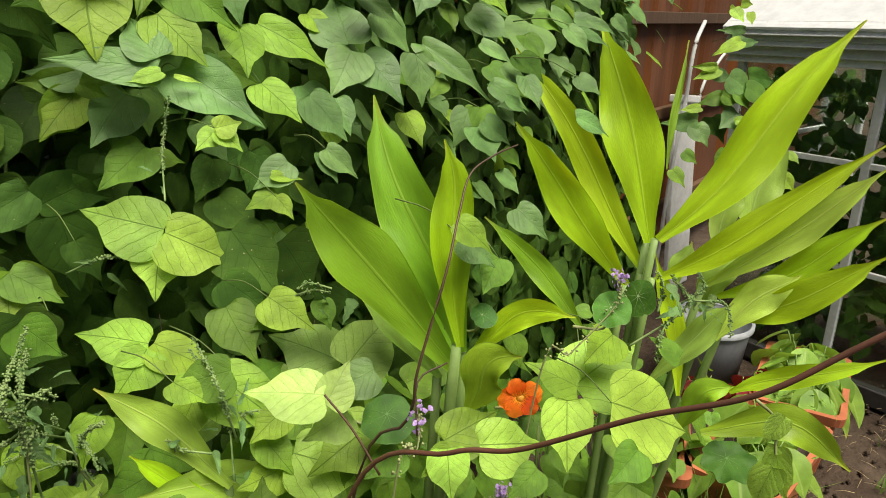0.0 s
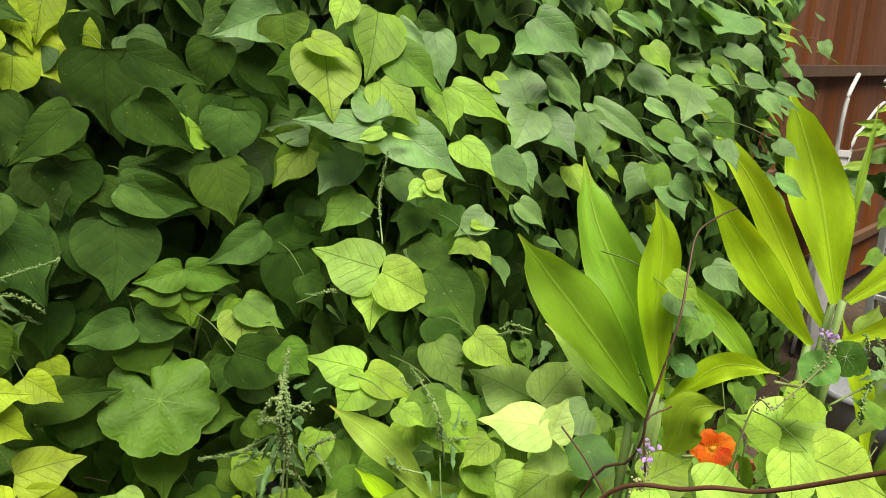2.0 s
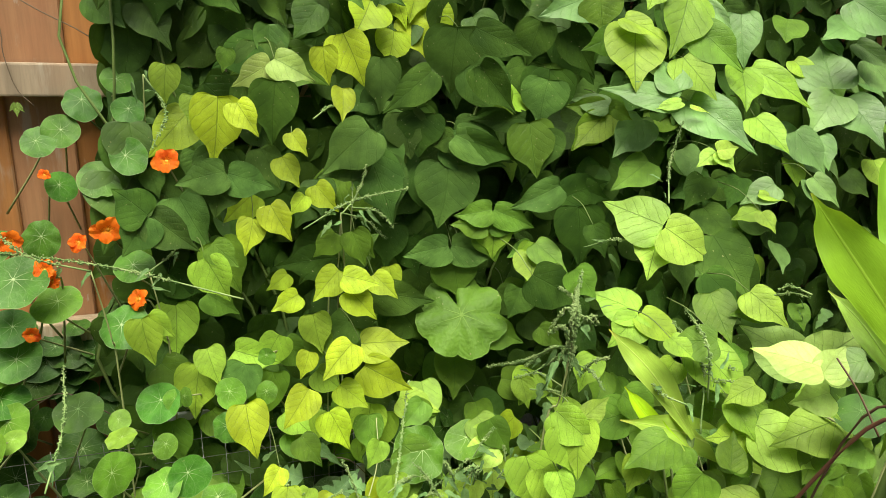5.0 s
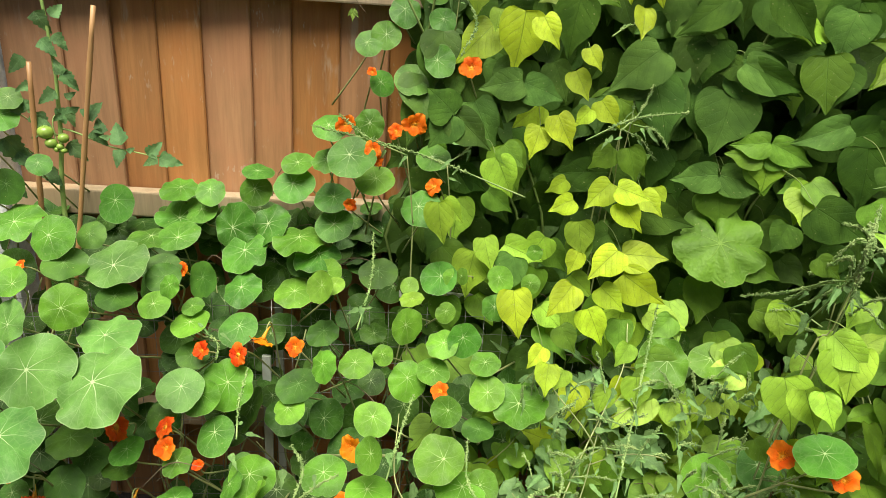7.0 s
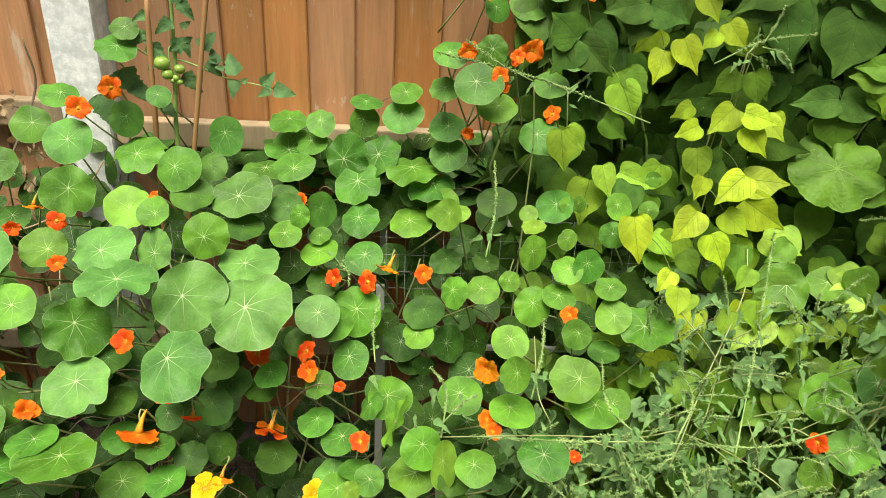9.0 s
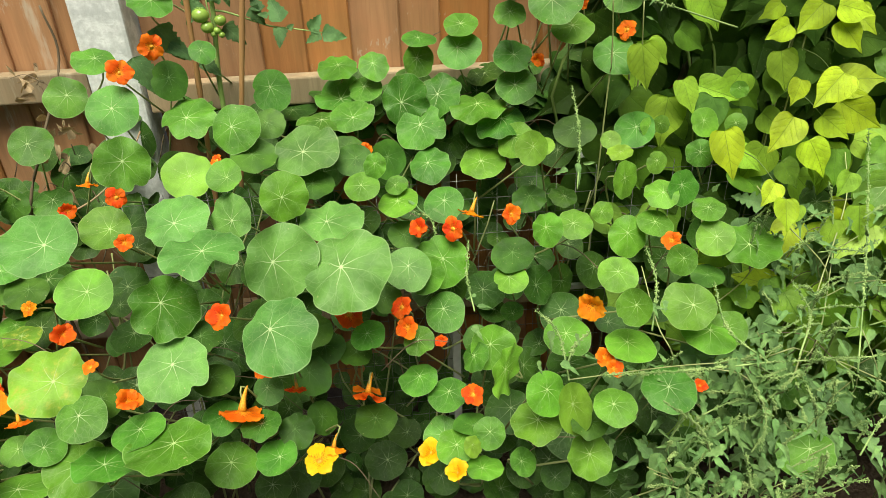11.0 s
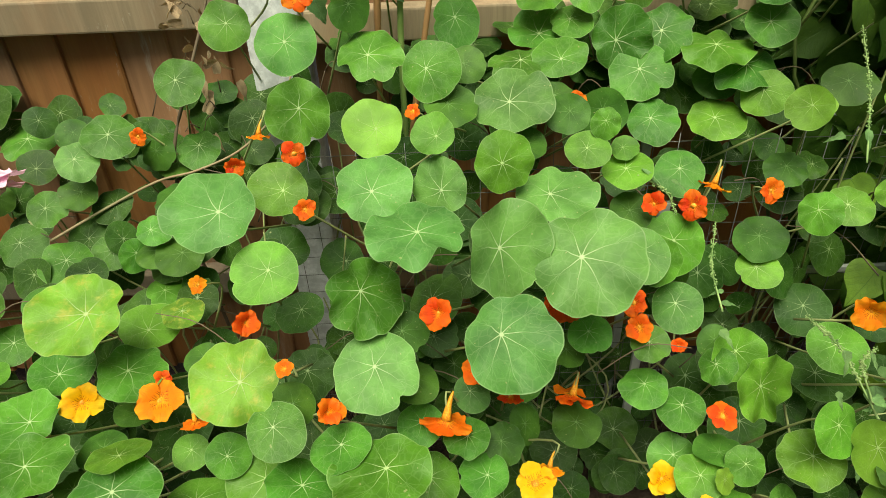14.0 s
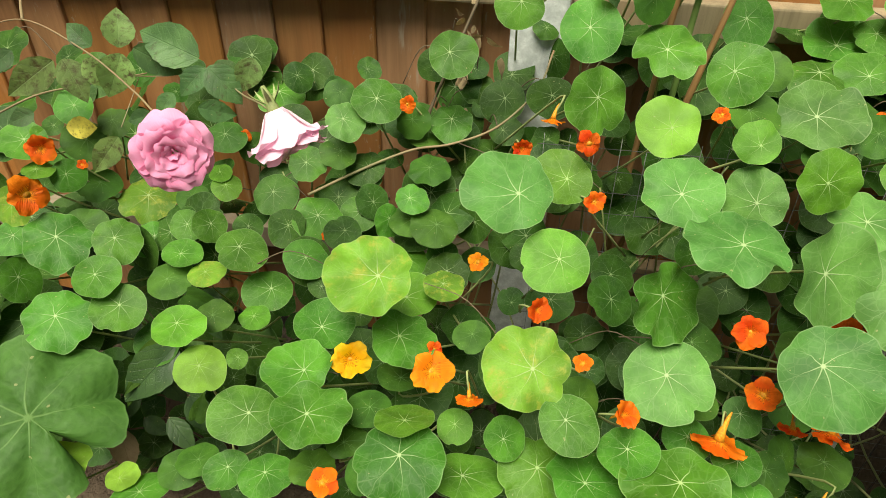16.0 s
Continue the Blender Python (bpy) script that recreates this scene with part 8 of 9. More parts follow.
def blade(plant, foot, mid, tip, width, tone):
    """A long leaf along a curve, folded along its midrib, with waved margins."""
    count[0] += 1
    rng = random.Random(count[0])
    line = bend([foot, mid, tip], 18)
    n, cols = len(line), 11
    verts, uvs, faces = [], [], []
    look_way = Vector((0.0, -0.02, EYE - 0.1))
    ph = rng.uniform(0, 6)
    sway = rng.uniform(-0.05, 0.05) * width
    for i, p in enumerate(line):
        u = i / (n - 1)
        way = (line[min(i + 1, n - 1)] - line[max(i - 1, 0)]).normalized()
        out = (look_way - p)
        out = (out - way * out.dot(way)).normalized()
        side = way.cross(out)
        swell = 0.20 + 0.84 * math.sin(0.5 * math.pi * min(1, u / 0.52)) ** 1.25 if u < 0.52 else 1.04 * (1 - ((u - 0.52) / 0.48) ** 1.55)
        half = 0.5 * width * max(0, swell)
        if u > 0.84:
            half *= 1 - 1.7 * ((u - 0.84) / 0.16) * (1 - (u - 0.84) / 0.16)
        half = max(half, 0.0012)
        for j in range(cols):
            s = 2 * j / (cols - 1) - 1
            lift = 0.26 * half * abs(s) ** 1.3 + 0.24 * half * math.sin(12 * u + ph + 3 * (s > 0)) * s * s
            ruffle = 1 + (0.08 * math.sin(10 * u + ph + 2 * (s > 0)) + 0.012 * math.sin(23 * u + 2 * ph)) * abs(s)
            verts.append(p + side * (s * half * ruffle + 2.4 * sway * math.sin(2 * math.pi * u)) + out * lift)
            uvs.append((0.5 + 0.5 * s, u))
    for i in range(n - 1):
        for j in range(cols - 1):
            a = i * cols + j
            faces.append((a, a + 1, a + cols + 1, a + cols))
    shift = Vector(plant.location)
    part("leaf", mesh_from("blade", [v - shift for v in verts], faces, BLADE[tone], uvs), None, plant)
    stalks.setdefault(plant.name, []).append(Vector(foot))


stalks = {}
blade(GINGERS[0], (0.587, 0.429, 1.062), (0.581, 0.497, 1.215), (0.594, 0.572, 1.360), 0.073, 'm')
blade(GINGERS[0], (0.566, 0.415, 1.083), (0.583, 0.441, 1.228), (0.589, 0.459, 1.320), 0.048, 'l')
blade(GINGERS[0], (0.586, 0.435, 1.035), (0.517, 0.518, 1.180), (0.462, 0.568, 1.277), 0.072, 'm')
blade(GINGERS[0], (0.584, 0.458, 1.018), (0.578, 0.532, 1.077), (0.562, 0.597, 1.123), 0.036, 'P')
blade(GINGERS[0], (0.594, 0.421, 1.058), (0.623, 0.372, 1.117), (0.645, 0.308, 1.124), 0.034, 'l')
blade(GINGERS[0], (0.562, 0.401, 1.003), (0.564, 0.380, 1.063), (0.583, 0.341, 1.088), 0.051, 'd')
blade(GINGERS[0], (0.619, 0.449, 1.008), (0.627, 0.509, 1.068), (0.613, 0.561, 1.126), 0.043, 'm')
blade(GINGERS[1], (0.984, 0.355, 1.116), (1.012, 0.414, 1.284), (1.026, 0.490, 1.450), 0.083, 'l')
blade(GINGERS[1], (0.974, 0.338, 1.127), (1.064, 0.240, 1.276), (1.162, 0.144, 1.451), 0.075, 'l')
blade(GINGERS[1], (0.984, 0.358, 1.063), (0.968, 0.463, 1.235), (0.940, 0.590, 1.405), 0.050, 'l')
blade(GINGERS[1], (0.945, 0.369, 1.053), (0.896, 0.453, 1.182), (0.850, 0.529, 1.304), 0.059, 'l')
blade(GINGERS[1], (0.956, 0.329, 1.069), (1.004, 0.214, 1.159), (1.090, 0.078, 1.291), 0.046, 'l')
blade(GINGERS[1], (1.002, 0.265, 1.062), (1.051, 0.157, 1.163), (1.081, 0.071, 1.260), 0.045, 'L')
blade(GINGERS[1], (1.028, 0.253, 1.037), (1.075, 0.144, 1.102), (1.111, 0.059, 1.185), 0.046, 'l')
blade(GINGERS[1], (0.991, 0.222, 1.021), (1.004, 0.133, 1.074), (1.039, 0.045, 1.149), 0.049, 'l')
blade(GINGERS[1], (0.960, 0.231, 0.997), (0.988, 0.185, 1.069), (1.012, 0.141, 1.106), 0.049, 'L')
blade(GINGERS[1], (1.189, 0.252, 1.095), (1.220, 0.259, 1.178), (1.272, 0.248, 1.275), 0.069, 'P')
blade(GINGERS[1], (1.145, 0.292, 1.067), (1.174, 0.297, 1.141), (1.208, 0.291, 1.207), 0.046, 'P')
blade(GINGERS[1], (0.841, 0.391, 1.010), (0.826, 0.456, 1.091), (0.794, 0.541, 1.167), 0.036, 'm')
blade(GINGERS[1], (0.858, 0.177, 0.974), (0.884, 0.112, 1.009), (0.925, 0.014, 1.052), 0.029, 'l')
blade(GINGERS[1], (0.820, 0.196, 0.923), (0.869, 0.099, 0.952), (0.880, 0.024, 0.906), 0.047, 'd')
blade(GINGERS[1], (1.079, 0.375, 1.215), (1.111, 0.384, 1.304), (1.156, 0.391, 1.417), 0.012, 'd')
blade(GINGERS[1], (0.950, 0.269, 0.889), (0.976, 0.302, 1.007), (0.985, 0.344, 1.100), 0.031, 'l')
blade(GINGERS[1], (0.873, 0.289, 0.948), (0.896, 0.239, 1.024), (0.912, 0.202, 1.080), 0.039, 'P')
blade(GINGERS[1], (1.059, 0.328, 1.029), (1.072, 0.329, 1.065), (1.092, 0.322, 1.097), 0.034, 'P')
blade(GINGERS[1], (1.057, 0.286, 0.992), (1.061, 0.265, 1.058), (1.099, 0.242, 1.097), 0.044, 'P')
blade(GINGERS[1], (0.868, 0.240, 0.883), (0.864, 0.213, 0.954), (0.882, 0.173, 0.973), 0.037, 'm')
blade(GINGERS[2], (0.372, 0.618, 0.903), (0.325, 0.673, 0.993), (0.275, 0.716, 1.049), 0.042, 'L')
blade(GINGERS[2], (0.372, 0.607, 0.874), (0.317, 0.654, 0.926), (0.284, 0.676, 0.972), 0.026, 'l')
blade(GINGERS[2], (0.511, 0.613, 0.822), (0.383, 0.630, 0.897), (0.265, 0.654, 0.932), 0.050, 'L')
for plant in GINGERS:
    foot = Vector(plant.location)
    for i, p in enumerate(stalks[plant.name][:8]):
        line = bend([p + Vector((0, 0.006, 0.0)), p.lerp(foot, 0.45) + Vector((0, 0.02, -0.05)), foot + Vector((0.02 * (i % 3 - 1), 0.015 * (i % 2), 0))], 5)
        tubes_part("stalk", [(line, 0.006, 0.011)], STEM_GREEN, plant, "sheathed pale green stalk", 8)

# ---- goosefoot weeds: seed spikes and toothed leaves ----
WEEDS = [root("goosefoot_weed", p, "goosefoot weed with knobbly green seed spikes and toothed leaves", "weed", "goosefoot weeds") for p in
         ((-0.55, 0.8, 0.0), (-0.05, 0.72, 0.0), (0.4, 0.7, 0.0))]
weed_lines = {w.name: [] for w in WEEDS}


def seed_spike(weed, a, b, c):
    line = bend([a, b, c], 10)
    weed_lines[weed.name].append(line)
    rng = random.Random(int(abs(a[0] * 7919 + c[2] * 104729) * 10))
    verts, faces = tube(line, 0.0016, 0.0006, 5)
    run = sum((q - p).length for p, q in zip(line, line[1:]))
    for k in range(int(run / 0.0011)):
        u = rng.uniform(0.25, 1.0)
        p = line[min(len(line) - 1, int(u * (len(line) - 1)))].lerp(line[min(len(line) - 1, int(u * (len(line) - 1)) + 1)], rng.random())
        r = rng.uniform(0.0011, 0.0023) * (1.15 - 0.4 * u)
        o = p + Vector((rng.gauss(0, 1), rng.gauss(0, 1), rng.gauss(0, 1))).normalized() * rng.uniform(0.001, 0.0042)
        i = len(verts)
        verts += [o + Vector(d) * r for d in ((1, 0, 0), (-1, 0, 0), (0, 1, 0), (0, -1, 0), (0, 0, 1), (0, 0, -1))]
        faces += [(i + x, i + y, i + z) for x, y, z in ((0, 2, 4), (2, 1, 4), (1, 3, 4), (3, 0, 4), (2, 0, 5), (1, 2, 5), (3, 1, 5), (0, 3, 5))]
    shift = Vector(weed.location)
    part("seed_spike", mesh_from("seed_spike", [v - shift for v in verts], faces, WEED_SEED), None, weed)


def weed_stem(weed, *points):
    """A long bare stem that runs on to the ground."""
    end = Vector(points[-1])
    line = bend(list(points) + [end + Vector((0.02, 0.08, -0.12)), (end.x + 0.03, 1.05, 0.0)], 6)
    tubes_part("stem", [(line, 0.0009, 0.0016)], STEM_PALE, weed, sides=6)


seed_spike(WEEDS[0], (-0.457, 1.023, 1.109), (-0.529, 0.996, 1.145), (-0.583, 1.050, 1.173))
seed_spike(WEEDS[0], (-0.380, 1.080, 1.085), (-0.337, 1.099, 1.114), (-0.327, 1.114, 1.144))
seed_spike(WEEDS[0], (-0.369, 1.200, 1.400), (-0.337, 1.167, 1.340), (-0.364, 1.153, 1.277))
seed_spike(WEEDS[0], (-0.532, 0.901, 0.814), (-0.512, 0.975, 0.883), (-0.514, 1.035, 0.954))
seed_spike(WEEDS[0], (-0.614, 0.613, 0.645), (-0.602, 0.724, 0.647), (-0.629, 0.773, 0.661))
seed_spike(WEEDS[0], (-0.616, 0.628, 0.655), (-0.575, 0.713, 0.630), (-0.545, 0.737, 0.633))
seed_spike(WEEDS[0], (-0.318, 0.664, 0.599), (-0.285, 0.625, 0.532), (-0.302, 0.588, 0.482))
seed_spike(WEEDS[0], (-0.466, 0.682, 0.667), (-0.446, 0.733, 0.721), (-0.426, 0.833, 0.728))
seed_spike(WEEDS[0], (-0.391, 0.567, 0.502), (-0.422, 0.580, 0.564), (-0.487, 0.570, 0.627))
seed_spike(WEEDS[0], (-0.726, 0.798, 0.650), (-0.732, 0.847, 0.691), (-0.723, 0.886, 0.739))
seed_spike(WEEDS[0], (-0.828, 0.928, 0.793), (-0.788, 0.922, 0.770), (-0.779, 0.890, 0.751))
seed_spike(WEEDS[1], (-0.062, 1.058, 1.170), (-0.017, 1.102, 1.190), (0.042, 1.137, 1.180))
seed_spike(WEEDS[1], (-0.061, 1.060, 1.173), (-0.010, 1.089, 1.150), (0.036, 1.117, 1.104))
seed_spike(WEEDS[1], (-0.034, 1.088, 1.189), (-0.032, 1.096, 1.219), (-0.021, 1.105, 1.236))
seed_spike(WEEDS[1], (-0.235, 1.013, 1.045), (-0.439, 1.046, 1.109), (-0.635, 1.061, 1.147))
seed_spike(WEEDS[1], (-0.131, 1.033, 1.154), (-0.046, 1.042, 1.196), (0.065, 1.069, 1.210))
seed_spike(WEEDS[1], (-0.046, 1.040, 1.186), (0.002, 1.051, 1.174), (0.035, 1.060, 1.140))
seed_spike(WEEDS[1], (-0.046, 1.041, 1.191), (-0.025, 1.051, 1.227), (-0.016, 1.053, 1.258))
seed_spike(WEEDS[1], (-0.107, 1.049, 1.336), (-0.076, 1.058, 1.356), (-0.037, 1.070, 1.362))
seed_spike(WEEDS[1], (-0.101, 0.674, 0.548), (-0.034, 0.819, 0.712), (0.046, 0.995, 0.864))
seed_spike(WEEDS[1], (-0.034, 0.843, 0.746), (0.004, 0.849, 0.764), (0.036, 0.845, 0.759))
seed_spike(WEEDS[1], (-0.066, 0.774, 0.669), (-0.120, 0.767, 0.677), (-0.157, 0.748, 0.656))
seed_spike(WEEDS[1], (-0.262, 0.675, 0.586), (-0.330, 0.700, 0.643), (-0.334, 0.761, 0.695))
seed_spike(WEEDS[1], (-0.204, 0.687, 0.583), (-0.171, 0.731, 0.633), (-0.197, 0.764, 0.684))
seed_spike(WEEDS[1], (-0.261, 0.676, 0.587), (-0.407, 0.642, 0.616), (-0.567, 0.606, 0.655))
seed_spike(WEEDS[1], (0.084, 0.705, 0.595), (-0.042, 0.692, 0.566), (-0.261, 0.676, 0.587))
seed_spike(WEEDS[1], (-0.150, 0.690, 0.576), (-0.083, 0.662, 0.531), (-0.028, 0.631, 0.489))
seed_spike(WEEDS[1], (-0.120, 0.595, 0.442), (-0.071, 0.627, 0.484), (-0.003, 0.647, 0.511))
seed_spike(WEEDS[2], (0.202, 0.713, 0.925), (0.189, 0.672, 1.079), (0.245, 0.772, 1.124))
seed_spike(WEEDS[2], (0.277, 0.827, 0.943), (0.186, 0.696, 1.070), (0.220, 0.832, 0.990))
seed_spike(WEEDS[2], (0.189, 0.672, 1.079), (0.207, 0.663, 1.099), (0.218, 0.664, 1.084))
seed_spike(WEEDS[2], (0.300, 0.873, 0.873), (0.275, 0.918, 0.882), (0.225, 0.920, 0.880))
seed_spike(WEEDS[2], (0.286, 0.847, 0.861), (0.268, 0.752, 0.973), (0.278, 0.711, 1.006))
seed_spike(WEEDS[2], (0.368, 0.602, 0.921), (0.388, 0.638, 1.015), (0.401, 0.728, 1.043))
seed_spike(WEEDS[2], (0.377, 0.629, 1.015), (0.426, 0.646, 1.003), (0.426, 0.613, 1.009))
seed_spike(WEEDS[2], (0.375, 0.625, 0.984), (0.405, 0.613, 0.995), (0.420, 0.576, 0.998))
seed_spike(WEEDS[2], (0.502, 0.647, 1.103), (0.521, 0.622, 1.115), (0.533, 0.601, 1.114))
seed_spike(WEEDS[2], (0.341, 0.906, 1.122), (0.376, 0.863, 1.145), (0.417, 0.829, 1.136))
seed_spike(WEEDS[2], (0.454, 0.834, 1.211), (0.488, 0.885, 1.270), (0.512, 0.893, 1.341))
seed_spike(WEEDS[2], (0.218, 0.822, 0.881), (0.191, 0.670, 1.100), (0.303, 0.985, 1.046))
seed_spike(WEEDS[2], (0.215, 0.765, 1.007), (0.198, 0.841, 0.952), (0.189, 0.963, 0.887))
seed_spike(WEEDS[2], (0.189, 0.669, 1.088), (0.185, 0.692, 1.101), (0.179, 0.726, 1.056))
seed_spike(WEEDS[2], (0.191, 0.670, 1.100), (0.204, 0.661, 1.093), (0.211, 0.669, 1.082))
seed_spike(WEEDS[2], (0.251, 0.898, 0.896), (0.281, 0.883, 0.923), (0.249, 0.776, 1.001))
seed_spike(WEEDS[2], (0.242, 0.889, 0.869), (0.294, 0.883, 0.860), (0.289, 0.804, 0.872))
seed_spike(WEEDS[2], (0.536, 0.600, 1.118), (0.519, 0.624, 1.125), (0.509, 0.636, 1.117))
seed_spike(WEEDS[2], (0.728, 0.273, 1.065), (0.795, 0.230, 1.108), (0.765, 0.244, 1.156))
seed_spike(WEEDS[2], (0.802, 0.226, 1.115), (0.824, 0.191, 1.110), (0.809, 0.176, 1.076))
seed_spike(WEEDS[2], (0.790, 0.236, 1.112), (0.814, 0.218, 1.129), (0.810, 0.227, 1.151))
seed_spike(WEEDS[2], (0.779, 0.238, 1.104), (0.734, 0.238, 1.089), (0.725, 0.235, 1.055))
seed_spike(WEEDS[2], (0.728, 0.243, 1.120), (0.743, 0.245, 1.144), (0.715, 0.244, 1.175))
seed_spike(WEEDS[2], (0.297, 0.838, 0.913), (0.170, 0.653, 1.092), (0.225, 0.723, 1.143))
seed_spike(WEEDS[2], (0.386, 0.615, 0.961), (0.360, 0.603, 1.058), (0.382, 0.681, 1.084))
seed_spike(WEEDS[2], (0.193, 0.672, 1.049), (0.245, 0.832, 0.972), (0.235, 0.900, 0.909))
seed_spike(WEEDS[2], (0.280, 0.809, 0.949), (0.261, 0.731, 0.975), (0.252, 0.682, 0.969))
seed_spike(WEEDS[2], (0.356, 0.623, 0.958), (0.334, 0.647, 0.965), (0.323, 0.662, 0.977))
weed_stem(WEEDS[0], (-0.610, 0.631, 0.630), (-0.429, 0.673, 0.600), (-0.271, 0.707, 0.568), (-0.182, 0.728, 0.566))
weed_stem(WEEDS[1], (-0.182, 0.728, 0.566), (-0.082, 0.713, 0.528), (0.012, 0.677, 0.475))
weed_stem(WEEDS[1], (-0.219, 0.883, 0.804), (-0.184, 0.833, 0.754), (-0.108, 0.797, 0.666))
weed_stem(WEEDS[1], (-0.029, 0.938, 0.831), (-0.045, 0.882, 0.762), (-0.130, 0.781, 0.643), (-0.199, 0.695, 0.525))
weed_stem(WEEDS[1], (-0.092, 0.818, 0.694), (-0.131, 0.747, 0.586), (-0.169, 0.718, 0.549))
weed_stem(WEEDS[0], (-0.361, 0.681, 0.583), (-0.288, 0.686, 0.549), (-0.259, 0.658, 0.491))
weed_stem(WEEDS[1], (-0.050, 0.749, 0.576), (-0.033, 0.708, 0.517), (-0.050, 0.677, 0.474))
weed_stem(WEEDS[1], (-0.123, 0.775, 0.632), (-0.045, 0.797, 0.643), (0.030, 0.798, 0.631))
weed_stem(WEEDS[0], (-0.450, 0.787, 0.720), (-0.453, 0.694, 0.670), (-0.426, 0.680, 0.611))
weed_stem(WEEDS[1], (0.137, 0.667, 0.505), (0.084, 0.718, 0.546), (0.021, 0.744, 0.566))


def weed_leaves(weed, n, seed, spread=None, broad=0):
    rng = random.Random(seed)
    poses, runs, foot = [], [], Vector(weed.location)
    for line in weed_lines[weed.name]:
        for _ in range(n):
            p = rng.choice(line[:8])
            q = p + Vector((rng.gauss(0, 0.016), rng.gauss(0, 0.012), rng.gauss(0, 0.014)))
            poses.append((rng.randrange(len(TEETH)), facing(*q, rng.gauss(0, 40), rng.gauss(48, 20), rng.gauss(0, 60), rng.uniform(0.016, 0.040))))
    if spread:
        x0, x1, z0, z1, many = spread
        for _ in range(many):
            x, z = rng.uniform(x0, x1), rng.uniform(z0, z1)
            y = 0.64 + max(0, z - 0.42) * 0.9 + rng.uniform(-0.03, 0.12)
            poses.append((rng.randrange(len(TEETH)), facing(x, y, z, rng.gauss(0, 40), rng.gauss(46, 24), rng.gauss(0, 50), rng.choice((0.02, 0.026, 0.034, 0.042, 0.056)) * rng.uniform(0.85, 1.15))))
        for _ in range(many // 9):
            x, z = rng.uniform(x0, x1), rng.uniform(z0, z1)
            y = 0.58 + max(0, z - 0.42) * 0.9
            p = Vector((x, y, z))
            runs.append((bend([p, p + Vector((rng.uniform(-0.06, 0.06), 0.02, -0.07)), p + Vector((rng.uniform(-0.12, 0.12), 0.08, -0.2))], 4), 0.0008, 0.0014))
    leaf_mass("leaves", TEETH, poses, WEED_LEAF, weed, "small toothed grey-green leaves")
    if spread:
        for _ in range(broad):
            x, z = rng.uniform(x0, x1), rng.uniform(max(z0, 0.4), z1)
            y = 0.64 + max(0, z - 0.42) * 0.9 + rng.uniform(-0.01, 0.07)
            m = facing(x, y, z, rng.gauss(0, 35), rng.gauss(42, 20), rng.gauss(0, 55), rng.uniform(0.045, 0.085))
            part("broad_leaf", shape_mesh("broad_leaf", BROAD_TEETH, rng.randrange(5), BROAD_WEED), None, weed, m=under(weed, m))
    for line in weed_lines[weed.name][:3]:
        back = line[0] + Vector((rng.uniform(-0.03, 0.03), 0.04, -0.24))
        runs.append((bend([line[0], line[0].lerp(back, 0.5) + Vector((0.006, 0, 0)), back, Vector((back.x, back.y + 0.06, 0.0))], 5), 0.0012, 0.002))
    tubes_part("stem_tangle", runs, STEM_PALE, weed, "ribbed pale green stems", 5, "stuff")


rng = random.Random(29)
for _ in range(220):
    x = rng.uniform(-0.46, 0.36)
    z = rng.uniform(0.36, 0.57 if x < -0.24 else 0.75)
    a = Vector((x, 0.58 + max(0, z - 0.42) * 0.9, z))
    way = Vector((rng.gauss(0, 0.5), rng.uniform(-0.5, 0.1), rng.uniform(0.1, 1.0))).normalized() * rng.uniform(0.03, 0.095)
    seed_spike(WEEDS[0 if x < -0.3 else 1], tuple(a), tuple(a + way * 0.5 + Vector((0, 0, 0.006))), tuple(a + way))

weed_leaves(WEEDS[0], 3, 32, (-0.48, -0.15, 0.06, 0.55, 250), 16)
weed_leaves(WEEDS[1], 2, 33, (-0.26, 0.42, 0.12, 0.74, 430), 84)
weed_leaves(WEEDS[2], 2, 34)

# ---- red-brown climbing stem that arches in front of the bed ----
bramble = root("climber_stem", (0.33, 0.5, 0.0), "arching red-brown climbing stem with a fresh bud", "climber")
arch = bend([(0.33, 0.5, 0.0), (0.30, 0.46, 0.7), (0.332, 0.358, 1.056), (0.346, 0.262, 1.131), (0.353, 0.205, 1.156), (0.359, 0.123, 1.214),
             (0.363, 0.061, 1.252), (0.374, 0.016, 1.295), (0.39, -0.06, 1.37)], 8)
tubes_part("stem", [(arch, 0.0023, 0.0016)], STEM_RED, bramble, sides=9)
tubes_part("side_shoot", [(bend([(0.36, 0.06, 1.251), (0.366, 0.05, 1.24), (0.363, 0.046, 1.222), (0.358, 0.041, 1.203)], 4), 0.0010, 0.0006)], STEM_PALE, bramble, "fuzzy pale green side shoot", 6)
for i, (x, z, s) in enumerate(((0.361, 1.221, 0.02), (0.366, 1.225, 0.017), (0.36, 1.216, 0.022), (0.372, 1.243, 0.016))):
    m = facing(x - 0.002 * i, 0.045, z, 14 * i - 105, 12, 25 - 18 * i, 1.35 * s, 0.75)
    part("bud_leaf", shape_mesh("leaf", HEARTS, i, BEAN["L"]), None, bramble, m=under(bramble, m))
runner = root("bean_runner", (0.42, 0.62, 0.0), "dark twining bean runner leaning on the ginger leaves", "climber")
tubes_part("stem", [(bend([(0.42, 0.62, 0.0), (0.38, 0.42, 0.95), (0.39, 0.345, 1.103), (0.394, 0.335, 1.156), (0.431, 0.333, 1.238), (0.466, 0.346, 1.281), (0.498, 0.357, 1.311), (0.533, 0.354, 1.324), (0.567, 0.349, 1.33)], 6), 0.0017, 0.0008)],
           STEM_DARK, runner, sides=8)
tubes_part("side_stem", [(bend([(0.35, 0.342, 1.069), (0.345, 0.369, 1.107), (0.337, 0.394, 1.136)], 4), 0.0012, 0.001)], STEM_DARK, runner, sides=7)
